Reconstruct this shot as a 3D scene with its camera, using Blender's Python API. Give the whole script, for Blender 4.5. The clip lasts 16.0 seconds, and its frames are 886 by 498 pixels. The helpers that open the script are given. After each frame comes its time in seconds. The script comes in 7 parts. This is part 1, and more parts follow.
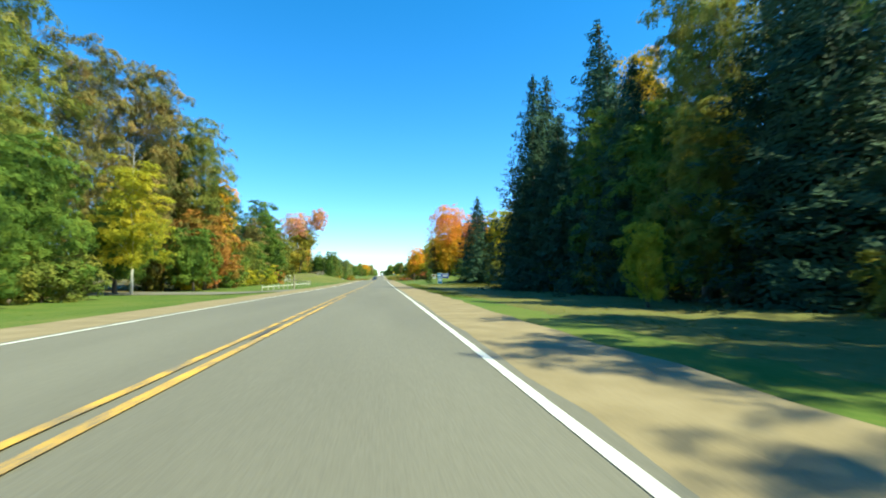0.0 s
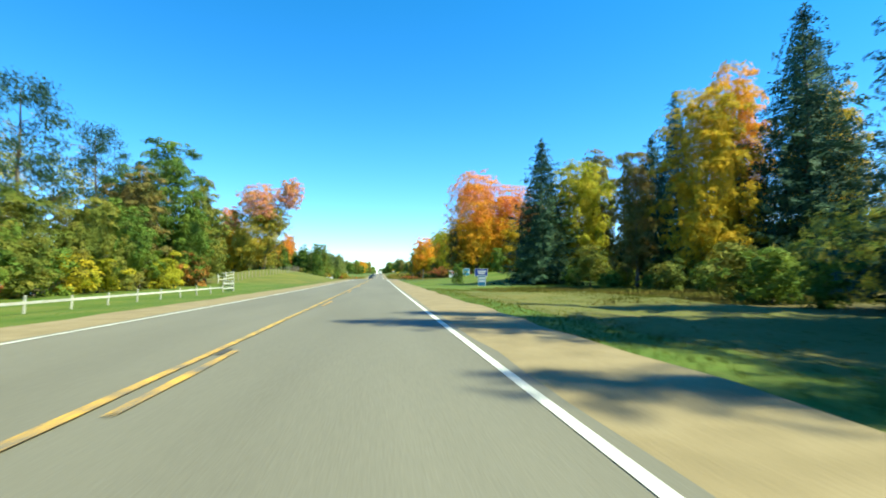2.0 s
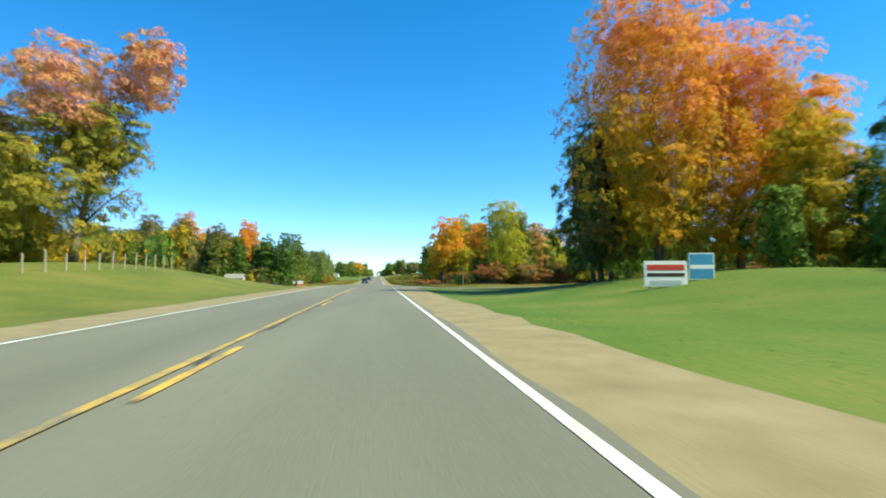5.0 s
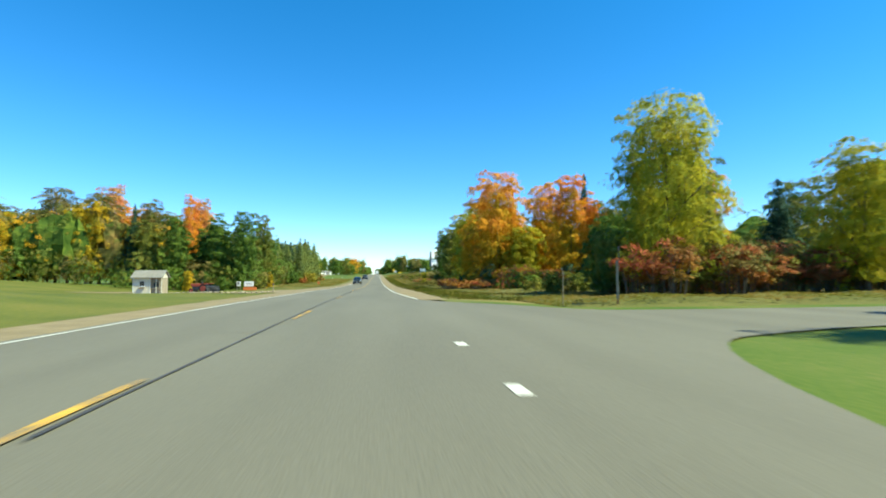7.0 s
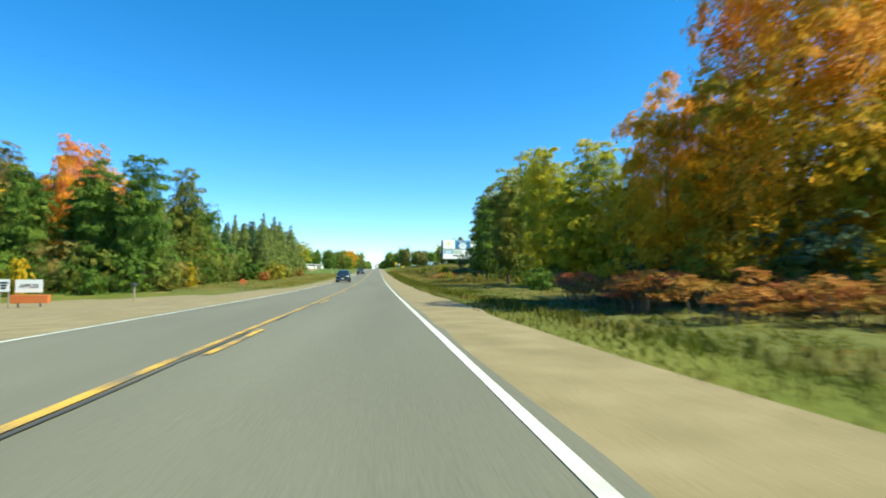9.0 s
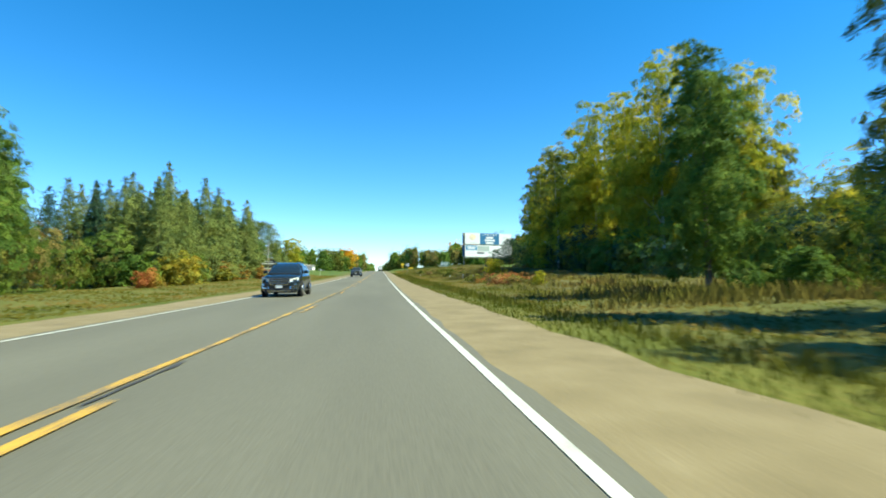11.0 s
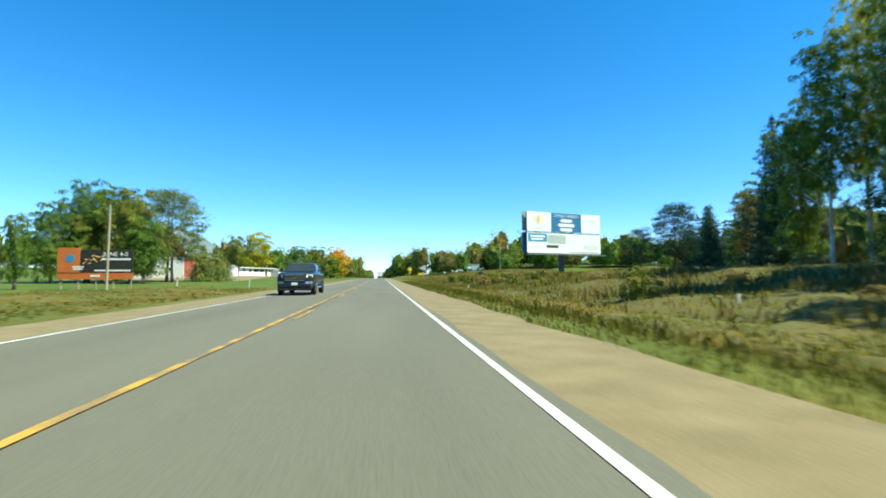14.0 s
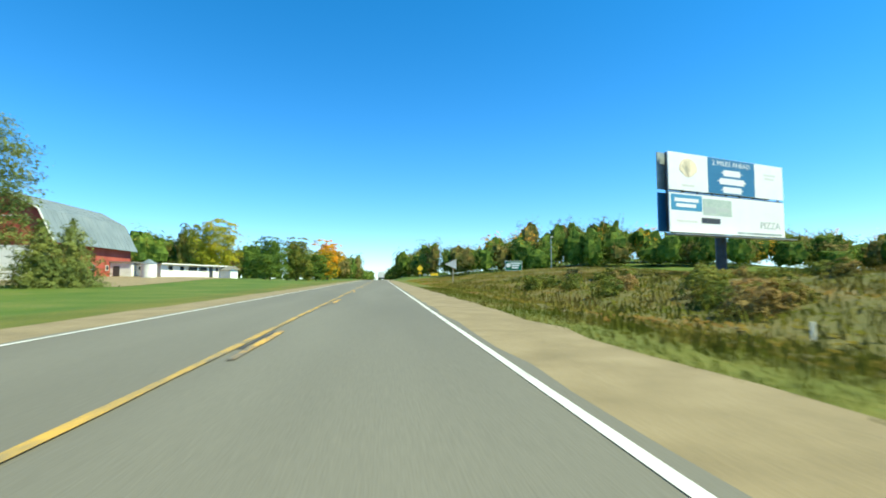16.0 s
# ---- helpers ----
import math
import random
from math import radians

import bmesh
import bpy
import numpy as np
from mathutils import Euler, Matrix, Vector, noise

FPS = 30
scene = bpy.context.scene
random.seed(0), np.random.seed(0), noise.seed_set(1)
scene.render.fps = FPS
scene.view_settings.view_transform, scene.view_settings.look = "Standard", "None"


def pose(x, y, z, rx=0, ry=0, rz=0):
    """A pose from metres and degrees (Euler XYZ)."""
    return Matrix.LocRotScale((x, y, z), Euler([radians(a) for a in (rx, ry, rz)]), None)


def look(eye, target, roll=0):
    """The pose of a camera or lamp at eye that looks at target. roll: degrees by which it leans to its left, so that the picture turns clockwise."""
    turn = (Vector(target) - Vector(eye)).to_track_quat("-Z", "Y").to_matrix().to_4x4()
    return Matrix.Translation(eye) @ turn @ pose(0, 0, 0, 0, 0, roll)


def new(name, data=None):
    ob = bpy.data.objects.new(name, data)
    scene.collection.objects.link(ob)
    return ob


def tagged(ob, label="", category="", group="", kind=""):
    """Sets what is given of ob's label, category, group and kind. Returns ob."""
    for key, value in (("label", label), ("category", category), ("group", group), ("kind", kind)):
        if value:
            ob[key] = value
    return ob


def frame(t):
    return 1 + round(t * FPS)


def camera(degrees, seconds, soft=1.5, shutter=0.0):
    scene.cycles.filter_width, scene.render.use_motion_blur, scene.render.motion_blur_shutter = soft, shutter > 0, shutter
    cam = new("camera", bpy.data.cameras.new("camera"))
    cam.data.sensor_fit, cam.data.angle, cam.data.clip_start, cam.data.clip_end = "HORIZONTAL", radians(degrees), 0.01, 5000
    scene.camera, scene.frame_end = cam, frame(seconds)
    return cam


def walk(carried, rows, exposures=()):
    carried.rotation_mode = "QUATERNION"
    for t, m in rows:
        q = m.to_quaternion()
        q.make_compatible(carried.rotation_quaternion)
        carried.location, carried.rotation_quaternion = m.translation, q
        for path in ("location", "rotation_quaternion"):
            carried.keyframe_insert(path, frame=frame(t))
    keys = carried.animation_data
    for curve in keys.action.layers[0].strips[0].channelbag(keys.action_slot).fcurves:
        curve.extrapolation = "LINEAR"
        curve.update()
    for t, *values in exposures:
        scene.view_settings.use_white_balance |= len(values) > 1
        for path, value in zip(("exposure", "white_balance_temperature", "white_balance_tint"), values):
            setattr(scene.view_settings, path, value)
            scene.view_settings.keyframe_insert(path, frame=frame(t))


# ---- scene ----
# A straight rural two-lane highway; y runs along it, x to the right, the yellow centre line at x = 0.
SPEED = 24.6
EYE = 1.088
STATION = [-100.0, 0.0, 39.4, 78.7, 118.1, 157.4, 196.8, 236.2, 275.5, 314.9, 354.2, 393.6, 480.0, 620.0, 900.0]
GRADE = [0.00139, 0.00139, -0.00321, 0.00026, 0.00316, 0.00323, -0.0064, -0.01232, -0.00301, 0.00637, 0.01137, 0.01229, 0.012, 0.008, 0.0]
_Y = np.linspace(-100, 900, 2001)
_S = np.interp(_Y, STATION, GRADE)
_Z = np.concatenate([[0], np.cumsum((_S[1:] + _S[:-1]) / 2 * 0.5)])
_Z -= np.interp(0, _Y, _Z)


def prof(y):
    """Height of the road's crown at y."""
    return np.interp(y, _Y, _Z)


# ---- camera ----
cam = camera(80.87, 16.0, soft=1.8, shutter=0.22)
LANE_T = [0, 1.5, 3.5, 4, 6.5, 8.5, 9, 11.5, 12, 12.5, 13.5, 14.5, 16]
LANE_X = [2.365, 2.344, 2.333, 2.327, 2.371, 2.55, 2.61, 2.567, 2.501, 2.469, 2.414, 2.333, 2.191]
TURN_T = [0, 1.6, 3.2, 4.8, 6.4, 8, 9.6, 11.2, 12.8, 14.4, 16]
TURN = [-0.187, -0.038, 0.078, 0.181, 0.26, 0.497, 0.22, -0.091, -0.008, -0.011, -0.111]
ROWS = []
for k in range(33):
    t = k * 0.5
    y = SPEED * t
    tilt = 3.02 + math.degrees(np.interp(y, STATION, GRADE))
    ROWS.append((t, pose(np.interp(t, LANE_T, LANE_X), y, prof(y) + EYE, 90 + tilt, 0.22, -(6.836 + np.interp(t, TURN_T, TURN)))))
walk(cam, ROWS, [(0.0, 1.12, 6500, -8), (2.0, 1.18, 6500, -8), (2.6, 0.95, 6500, -8), (4.0, 0.92, 6500, -8), (6.5, 0.88, 6500, -8), (16.0, 0.86, 6500, -8)])

# ---- light ----
SUN_EL, SUN_AZ = radians(51), radians(112)     # azimuth clockwise from +y: to the right and a little behind
world = bpy.data.worlds.new("sky")
scene.world = world
world.use_nodes = True
wn = world.node_tree
sky = wn.nodes.new("ShaderNodeTexSky")
sky.sky_type = "NISHITA"
sky.sun_disc = False
sky.sun_elevation, sky.sun_rotation = SUN_EL, SUN_AZ
sky.air_density, sky.dust_density, sky.ozone_density = 0.95, 0.1, 3.2
sky.altitude = 1500
hs = wn.nodes.new("ShaderNodeHueSaturation")
hs.inputs["Saturation"].default_value = 1.33
wn.links.new(sky.outputs[0], hs.inputs["Color"])
geo = wn.nodes.new("ShaderNodeTexCoord")
up = wn.nodes.new("ShaderNodeSeparateXYZ")
wn.links.new(geo.outputs["Generated"], up.inputs[0])
low_sky = wn.nodes.new("ShaderNodeValToRGB")         # the blue of clear autumn air down to the horizon
ramp = low_sky.color_ramp.elements
while len(ramp) < 4:
    ramp.new(0.5)
for el, (p, c) in zip(ramp, ((0.0, (0.73, 0.77, 0.94)), (0.09, (0.84, 0.83, 1.0)), (0.25, (0.95, 0.94, 1.0)), (0.5, (1.0, 1.0, 1.0)))):
    el.position, el.color = p, (*c, 1)
wn.links.new(up.outputs[2], low_sky.inputs[0])
tint = wn.nodes.new("ShaderNodeMix")
tint.data_type, tint.blend_type = "RGBA", "MULTIPLY"
tint.inputs["Factor"].default_value = 1.0
wn.links.new(hs.outputs[0], tint.inputs["A"])
wn.links.new(low_sky.outputs[0], tint.inputs["B"])
wn.links.new(tint.outputs["Result"], wn.nodes["Background"].inputs[0])
wn.nodes["Background"].inputs[1].default_value = 0.15
sun = new("sun", bpy.data.lights.new("sun", "SUN"))
sun.data.energy, sun.data.angle, sun.data.color = 4.7, radians(0.6), (1.0, 0.92, 0.66)
to_sun = Vector((math.sin(SUN_AZ) * math.cos(SUN_EL), math.cos(SUN_AZ) * math.cos(SUN_EL), math.sin(SUN_EL)))
sun.matrix_world = look(to_sun * 100, (0, 0, 0))


# ---- materials ----
def nodes_of(name):
    m = bpy.data.materials.new(name)
    m.use_nodes = True
    n = m.node_tree
    n.nodes.clear()
    out = n.nodes.new("ShaderNodeOutputMaterial")
    return m, n, out


def ramp_of(n, stops):
    r = n.nodes.new("ShaderNodeValToRGB")
    e = r.color_ramp.elements
    while len(e) < len(stops):
        e.new(0.5)
    for el, (p, c) in zip(e, stops):
        el.position, el.color = p, (*c, 1)
    return r


def surface(name, colors, scale=3.0, fine=40.0, rough=0.8, metal=0.0, bump=0.15, stretch=(1, 1, 1), spec=0.4, random_mix=0.0, coat=0.0):
    """A surface of a few tones: broad stains, fine grain and relief, in metres."""
    m, n, out = nodes_of(name)
    new_node, link = n.nodes.new, n.links.new
    tc = new_node("ShaderNodeTexCoord")
    mp = new_node("ShaderNodeMapping")
    mp.inputs["Scale"].default_value = stretch
    link(tc.outputs["Object"], mp.inputs[0])
    a = new_node("ShaderNodeTexNoise")
    a.inputs["Scale"].default_value, a.inputs["Detail"].default_value = scale, 5
    b = new_node("ShaderNodeTexNoise")
    b.inputs["Scale"].default_value, b.inputs["Detail"].default_value = fine, 3
    link(mp.outputs[0], a.inputs[0])
    link(mp.outputs[0], b.inputs[0])
    mix = new_node("ShaderNodeMath")
    mix.operation = "MULTIPLY_ADD"
    mix.inputs[1].default_value = 0.45
    link(b.outputs[0], mix.inputs[0])
    half = new_node("ShaderNodeMath")
    half.operation = "MULTIPLY"
    half.inputs[1].default_value = 0.55
    link(a.outputs[0], half.inputs[0])
    link(half.outputs[0], mix.inputs[2])
    k = len(colors)
    r = ramp_of(n, [(0.32 + 0.36 * i / max(1, k - 1), c) for i, c in enumerate(colors)])
    link(mix.outputs[0], r.inputs[0])
    p = new_node("ShaderNodeBsdfPrincipled")
    col = r.outputs[0]
    if random_mix:
        oi = new_node("ShaderNodeObjectInfo")
        mr = new_node("ShaderNodeMapRange")
        mr.inputs["To Min"].default_value, mr.inputs["To Max"].default_value = 1 - random_mix, 1 + random_mix
        link(oi.outputs["Random"], mr.inputs[0])
        mu = new_node("ShaderNodeVectorMath")
        mu.operation = "SCALE"
        link(col, mu.inputs[0])
        link(mr.outputs[0], mu.inputs["Scale"])
        col = mu.outputs[0]
    link(col, p.inputs["Base Color"])
    p.inputs["Roughness"].default_value, p.inputs["Metallic"].default_value = rough, metal
    p.inputs["Specular IOR Level"].default_value = spec
    p.inputs["Coat Weight"].default_value = coat
    if bump:
        bp = new_node("ShaderNodeBump")
        bp.inputs["Strength"].default_value, bp.inputs["Distance"].default_value = bump, 0.02
        link(mix.outputs[0], bp.inputs["Height"])
        link(bp.outputs[0], p.inputs["Normal"])
    link(p.outputs[0], out.inputs[0])
    return m


LEAVES = {}


def foliage(name, colors, patch=0.45, light=0.35, turn=0.0, gaps=True):
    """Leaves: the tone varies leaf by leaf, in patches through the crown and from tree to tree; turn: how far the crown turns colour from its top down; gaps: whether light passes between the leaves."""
    LEAVES[name] = (colors, patch, light, turn)
    m, n, out = nodes_of(name)
    new_node, link = n.nodes.new, n.links.new
    g = new_node("ShaderNodeNewGeometry")
    tc = new_node("ShaderNodeTexCoord")
    no = new_node("ShaderNodeTexNoise")
    no.inputs["Scale"].default_value, no.inputs["Detail"].default_value = patch, 2
    oi = new_node("ShaderNodeObjectInfo")
    off = new_node("ShaderNodeVectorMath")
    off.operation = "ADD"
    sc = new_node("ShaderNodeMath")
    sc.operation = "MULTIPLY"
    sc.inputs[1].default_value = 57.0
    link(oi.outputs["Random"], sc.inputs[0])
    link(tc.outputs["Object"], off.inputs[0])
    link(sc.outputs[0], off.inputs[1])
    link(off.outputs[0], no.inputs[0])
    a = new_node("ShaderNodeMath")
    a.operation = "MULTIPLY_ADD"
    a.inputs[1].default_value = 0.24
    link(g.outputs["Random Per Island"], a.inputs[0])
    b = new_node("ShaderNodeMapRange")
    b.inputs["From Min"].default_value, b.inputs["From Max"].default_value = 0.3, 0.7
    b.inputs["To Max"].default_value = 0.76
    link(no.outputs[0], b.inputs[0])
    link(b.outputs[0], a.inputs[2])
    tone = a.outputs[0]
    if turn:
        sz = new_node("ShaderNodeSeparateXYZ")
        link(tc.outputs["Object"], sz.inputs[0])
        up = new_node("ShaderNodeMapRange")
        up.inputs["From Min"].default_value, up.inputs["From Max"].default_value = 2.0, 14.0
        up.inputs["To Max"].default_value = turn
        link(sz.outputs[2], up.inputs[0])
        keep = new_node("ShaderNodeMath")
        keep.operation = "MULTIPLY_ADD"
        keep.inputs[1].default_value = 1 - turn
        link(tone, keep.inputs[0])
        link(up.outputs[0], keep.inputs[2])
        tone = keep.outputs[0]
    colors = [tuple(min(0.8, 1.25 * v) for v in c) for c in colors]
    k = len(colors)
    r = ramp_of(n, [(0.1 + 0.8 * i / max(1, k - 1), c) for i, c in enumerate(colors)])
    link(tone, r.inputs[0])
    d = new_node("ShaderNodeBsdfPrincipled")
    d.inputs["Roughness"].default_value = 0.65
    d.inputs["Specular IOR Level"].default_value = 0.08
    tr = new_node("ShaderNodeBsdfTranslucent")
    link(r.outputs[0], d.inputs["Base Color"])
    link(r.outputs[0], tr.inputs[0])
    mx = new_node("ShaderNodeMixShader")
    mx.inputs[0].default_value = light
    link(d.outputs[0], mx.inputs[1])
    link(tr.outputs[0], mx.inputs[2])
    vo = new_node("ShaderNodeTexVoronoi")
    vo.inputs["Scale"].default_value = 10.0
    link(tc.outputs["Object"], vo.inputs["Vector"])
    cut = new_node("ShaderNodeMath")
    cut.operation = "LESS_THAN"
    cut.inputs[1].default_value = 0.5
    link(vo.outputs["Distance"], cut.inputs[0])
    # each leaflet lies a little differently
    tilt = new_node("ShaderNodeVectorMath")
    tilt.operation = "MULTIPLY_ADD"
    tilt.inputs[1].default_value = (0.56, 0.56, 0.56)
    link(vo.outputs["Color"], tilt.inputs[0])
    flat = new_node("ShaderNodeVectorMath")
    flat.operation = "ADD"
    flat.inputs[1].default_value = (-0.28, -0.28, -0.28)
    link(g.outputs["Normal"], flat.inputs[0])
    link(flat.outputs[0], tilt.inputs[2])
    unit = new_node("ShaderNodeVectorMath")
    unit.operation = "NORMALIZE"
    link(tilt.outputs[0], unit.inputs[0])
    link(unit.outputs[0], d.inputs["Normal"])
    link(unit.outputs[0], tr.inputs["Normal"])
    gap = new_node("ShaderNodeBsdfTransparent")
    leafy = new_node("ShaderNodeMixShader")
    if gaps:
        link(cut.outputs[0], leafy.inputs[0])
    else:
        leafy.inputs[0].default_value = 1.0
    link(gap.outputs[0], leafy.inputs[1])
    link(mx.outputs[0], leafy.inputs[2])
    link(leafy.outputs[0], out.inputs[0])
    return m


ASPHALT = surface("asphalt", [(0.124, 0.117, 0.091), (0.154, 0.146, 0.113), (0.184, 0.175, 0.136)], 0.5, 60, 0.85, bump=0.2, stretch=(1, 0.12, 1))
GRAVEL = surface("gravel", [(0.175, 0.138, 0.074), (0.24, 0.188, 0.102), (0.305, 0.243, 0.142)], 1.2, 30, 0.95, bump=0.6)


def land(name, lawn, field, margin, floor):
    """Grass land: lawn by the road and yards, rough tan field, olive verge and leafy woods floor where those lie."""
    m, n, out = nodes_of(name)
    new_node, link = n.nodes.new, n.links.new
    g = new_node("ShaderNodeNewGeometry")
    sep = new_node("ShaderNodeSeparateXYZ")
    link(g.outputs["Position"], sep.inputs[0])
    a, b, w = (new_node("ShaderNodeTexNoise") for _ in range(3))
    for t, sc, det in ((a, 0.22, 5), (b, 9.0, 3), (w, 0.35, 3)):
        t.inputs["Scale"].default_value, t.inputs["Detail"].default_value = sc, det
        link(g.outputs["Position"], t.inputs[0])

    def calc(op, p, q, r=None):
        o = new_node("ShaderNodeMath")
        o.operation = op
        for i, v in enumerate((p, q, r)):
            if v is None:
                continue
            if isinstance(v, (int, float)):
                o.inputs[i].default_value = v
            else:
                link(v, o.inputs[i])
        return o.outputs[0]

    grain = calc("ADD", calc("MULTIPLY", a.outputs[0], 0.55), calc("MULTIPLY", b.outputs[0], 0.45))
    drift = calc("MULTIPLY_ADD", w.outputs[0], 7.0, -3.5)

    def band(v, lo, hi, soft):
        up, down = new_node("ShaderNodeMapRange"), new_node("ShaderNodeMapRange")
        for o, e0, e1 in ((up, lo - soft, lo + soft), (down, hi + soft, hi - soft)):
            o.interpolation_type = "SMOOTHSTEP"
            o.inputs["From Min"].default_value, o.inputs["From Max"].default_value = e0, e1
            link(calc("ADD", v, drift), o.inputs[0])
        return calc("MULTIPLY", up.outputs[0], down.outputs[0])

    def region(x0, x1, y0, y1, soft=1.2):
        return calc("MULTIPLY", band(sep.outputs[0], x0, x1, soft), band(sep.outputs[1], y0, y1, 4.0))

    def tones(colors):
        r = ramp_of(n, [(0.32 + 0.36 * i / (len(colors) - 1), c) for i, c in enumerate(colors)])
        link(grain, r.inputs[0])
        return r.outputs[0]

    col = tones(lawn)
    rough_land = calc("MAXIMUM", region(4.0, 75, 200, 560), region(-24, -9.5, 284, 398))
    verge = calc("MAXIMUM", region(3.0, 10.5, 203, 560), region(-10.5, -3.0, 284, 560))
    verge = calc("MAXIMUM", verge, region(-90, -3.0, 128, 284))
    woods = calc("MAXIMUM", region(14, 60, -80, 98), region(-60, -22, -60, 132))
    for f, tone in ((rough_land, field), (verge, margin), (woods, floor)):
        mx = new_node("ShaderNodeMix")
        mx.data_type = "RGBA"
        link(f, mx.inputs["Factor"])
        link(col, mx.inputs["A"])
        link(tones(tone), mx.inputs["B"])
        col = mx.outputs["Result"]
    p = new_node("ShaderNodeBsdfPrincipled")
    p.inputs["Roughness"].default_value, p.inputs["Specular IOR Level"].default_value = 0.9, 0.2
    link(col, p.inputs["Base Color"])
    bp = new_node("ShaderNodeBump")
    bp.inputs["Strength"].default_value, bp.inputs["Distance"].default_value = 0.5, 0.03
    link(grain, bp.inputs["Height"])
    link(bp.outputs[0], p.inputs["Normal"])
    link(p.outputs[0], out.inputs[0])
    return m


GRASS = land("autumn_grass_land", [(0.05, 0.095, 0.012), (0.075, 0.126, 0.016), (0.112, 0.146, 0.026), (0.17, 0.162, 0.046)],
             [(0.14, 0.145, 0.035), (0.21, 0.175, 0.055), (0.28, 0.21, 0.08), (0.25, 0.165, 0.07)],
             [(0.07, 0.09, 0.013), (0.1, 0.118, 0.018), (0.14, 0.142, 0.026), (0.185, 0.155, 0.04)],
             [(0.06, 0.065, 0.02), (0.12, 0.1, 0.035), (0.2, 0.14, 0.05)])
WHITE_LINE = surface("white_road_paint", [(0.36, 0.355, 0.32), (0.6, 0.6, 0.55), (0.7, 0.69, 0.63)], 2, 50, 0.7, bump=0.1)
YELLOW_LINE = surface("worn_yellow_road_paint", [(0.15, 0.14, 0.12), (0.16, 0.145, 0.11), (0.4, 0.25, 0.07), (0.64, 0.38, 0.06), (0.66, 0.4, 0.06)], 1.3, 22, 0.75, bump=0.1)
WORN_LINE = surface("faded_yellow_road_paint", [(0.15, 0.14, 0.115), (0.17, 0.155, 0.11), (0.36, 0.25, 0.08), (0.52, 0.32, 0.066), (0.6, 0.36, 0.06)], 0.9, 14, 0.8, bump=0.1)
TAR = surface("tar_seal", [(0.055, 0.05, 0.045), (0.085, 0.08, 0.068)], 3, 40, 0.6, bump=0.1)
BARK = surface("bark", [(0.07, 0.055, 0.04), (0.14, 0.11, 0.08), (0.2, 0.17, 0.13)], 2, 14, 0.95, bump=0.8, stretch=(1, 1, 0.2))
BIRCH_BARK = surface("birch_bark", [(0.12, 0.1, 0.08), (0.6, 0.57, 0.5), (0.75, 0.72, 0.66)], 3, 12, 0.8, bump=0.3, stretch=(0.4, 0.4, 2))
GREEN = foliage("green_leaves", [(0.05, 0.095, 0.018), (0.1, 0.16, 0.028), (0.17, 0.225, 0.036)])
OLIVE = foliage("olive_leaves", [(0.07, 0.105, 0.022), (0.15, 0.17, 0.032), (0.26, 0.22, 0.045)])
LIME = foliage("yellow_green_leaves", [(0.19, 0.225, 0.026), (0.36, 0.345, 0.034), (0.56, 0.45, 0.05)], light=0.58)
GOLD = foliage("golden_leaves", [(0.2, 0.19, 0.02), (0.44, 0.31, 0.022), (0.62, 0.39, 0.03)], light=0.42)
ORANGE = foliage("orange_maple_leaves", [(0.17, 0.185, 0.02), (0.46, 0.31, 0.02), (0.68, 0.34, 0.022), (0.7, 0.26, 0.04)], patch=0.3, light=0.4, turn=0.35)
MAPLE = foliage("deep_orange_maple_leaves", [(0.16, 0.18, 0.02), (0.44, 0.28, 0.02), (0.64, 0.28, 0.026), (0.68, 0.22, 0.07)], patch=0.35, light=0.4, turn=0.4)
RUST = foliage("rust_red_leaves", [(0.15, 0.145, 0.03), (0.32, 0.16, 0.035), (0.42, 0.145, 0.055)])
BRONZE = foliage("bronze_oak_leaves", [(0.075, 0.095, 0.026), (0.16, 0.14, 0.042), (0.28, 0.19, 0.06)])
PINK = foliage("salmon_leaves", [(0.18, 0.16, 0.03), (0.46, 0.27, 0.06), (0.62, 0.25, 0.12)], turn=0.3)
AMBER = foliage("olive_gold_leaves", [(0.11, 0.13, 0.022), (0.25, 0.22, 0.03), (0.44, 0.3, 0.036)])
SALMON = foliage("pale_salmon_leaves", [(0.34, 0.24, 0.06), (0.56, 0.26, 0.11), (0.64, 0.26, 0.16)])
NEEDLE = foliage("spruce_needles", [(0.018, 0.042, 0.024), (0.03, 0.064, 0.036), (0.055, 0.095, 0.05)], light=0.15)
BLUE_NEEDLE = foliage("pine_needles", [(0.09, 0.125, 0.04), (0.15, 0.185, 0.052), (0.22, 0.235, 0.065)], light=0.35)
SUMAC = foliage("sumac_leaves", [(0.16, 0.125, 0.032), (0.34, 0.13, 0.05), (0.46, 0.12, 0.065)], light=0.4)
WEED = foliage("dry_weeds", [(0.15, 0.14, 0.045), (0.26, 0.19, 0.065), (0.34, 0.21, 0.09)])


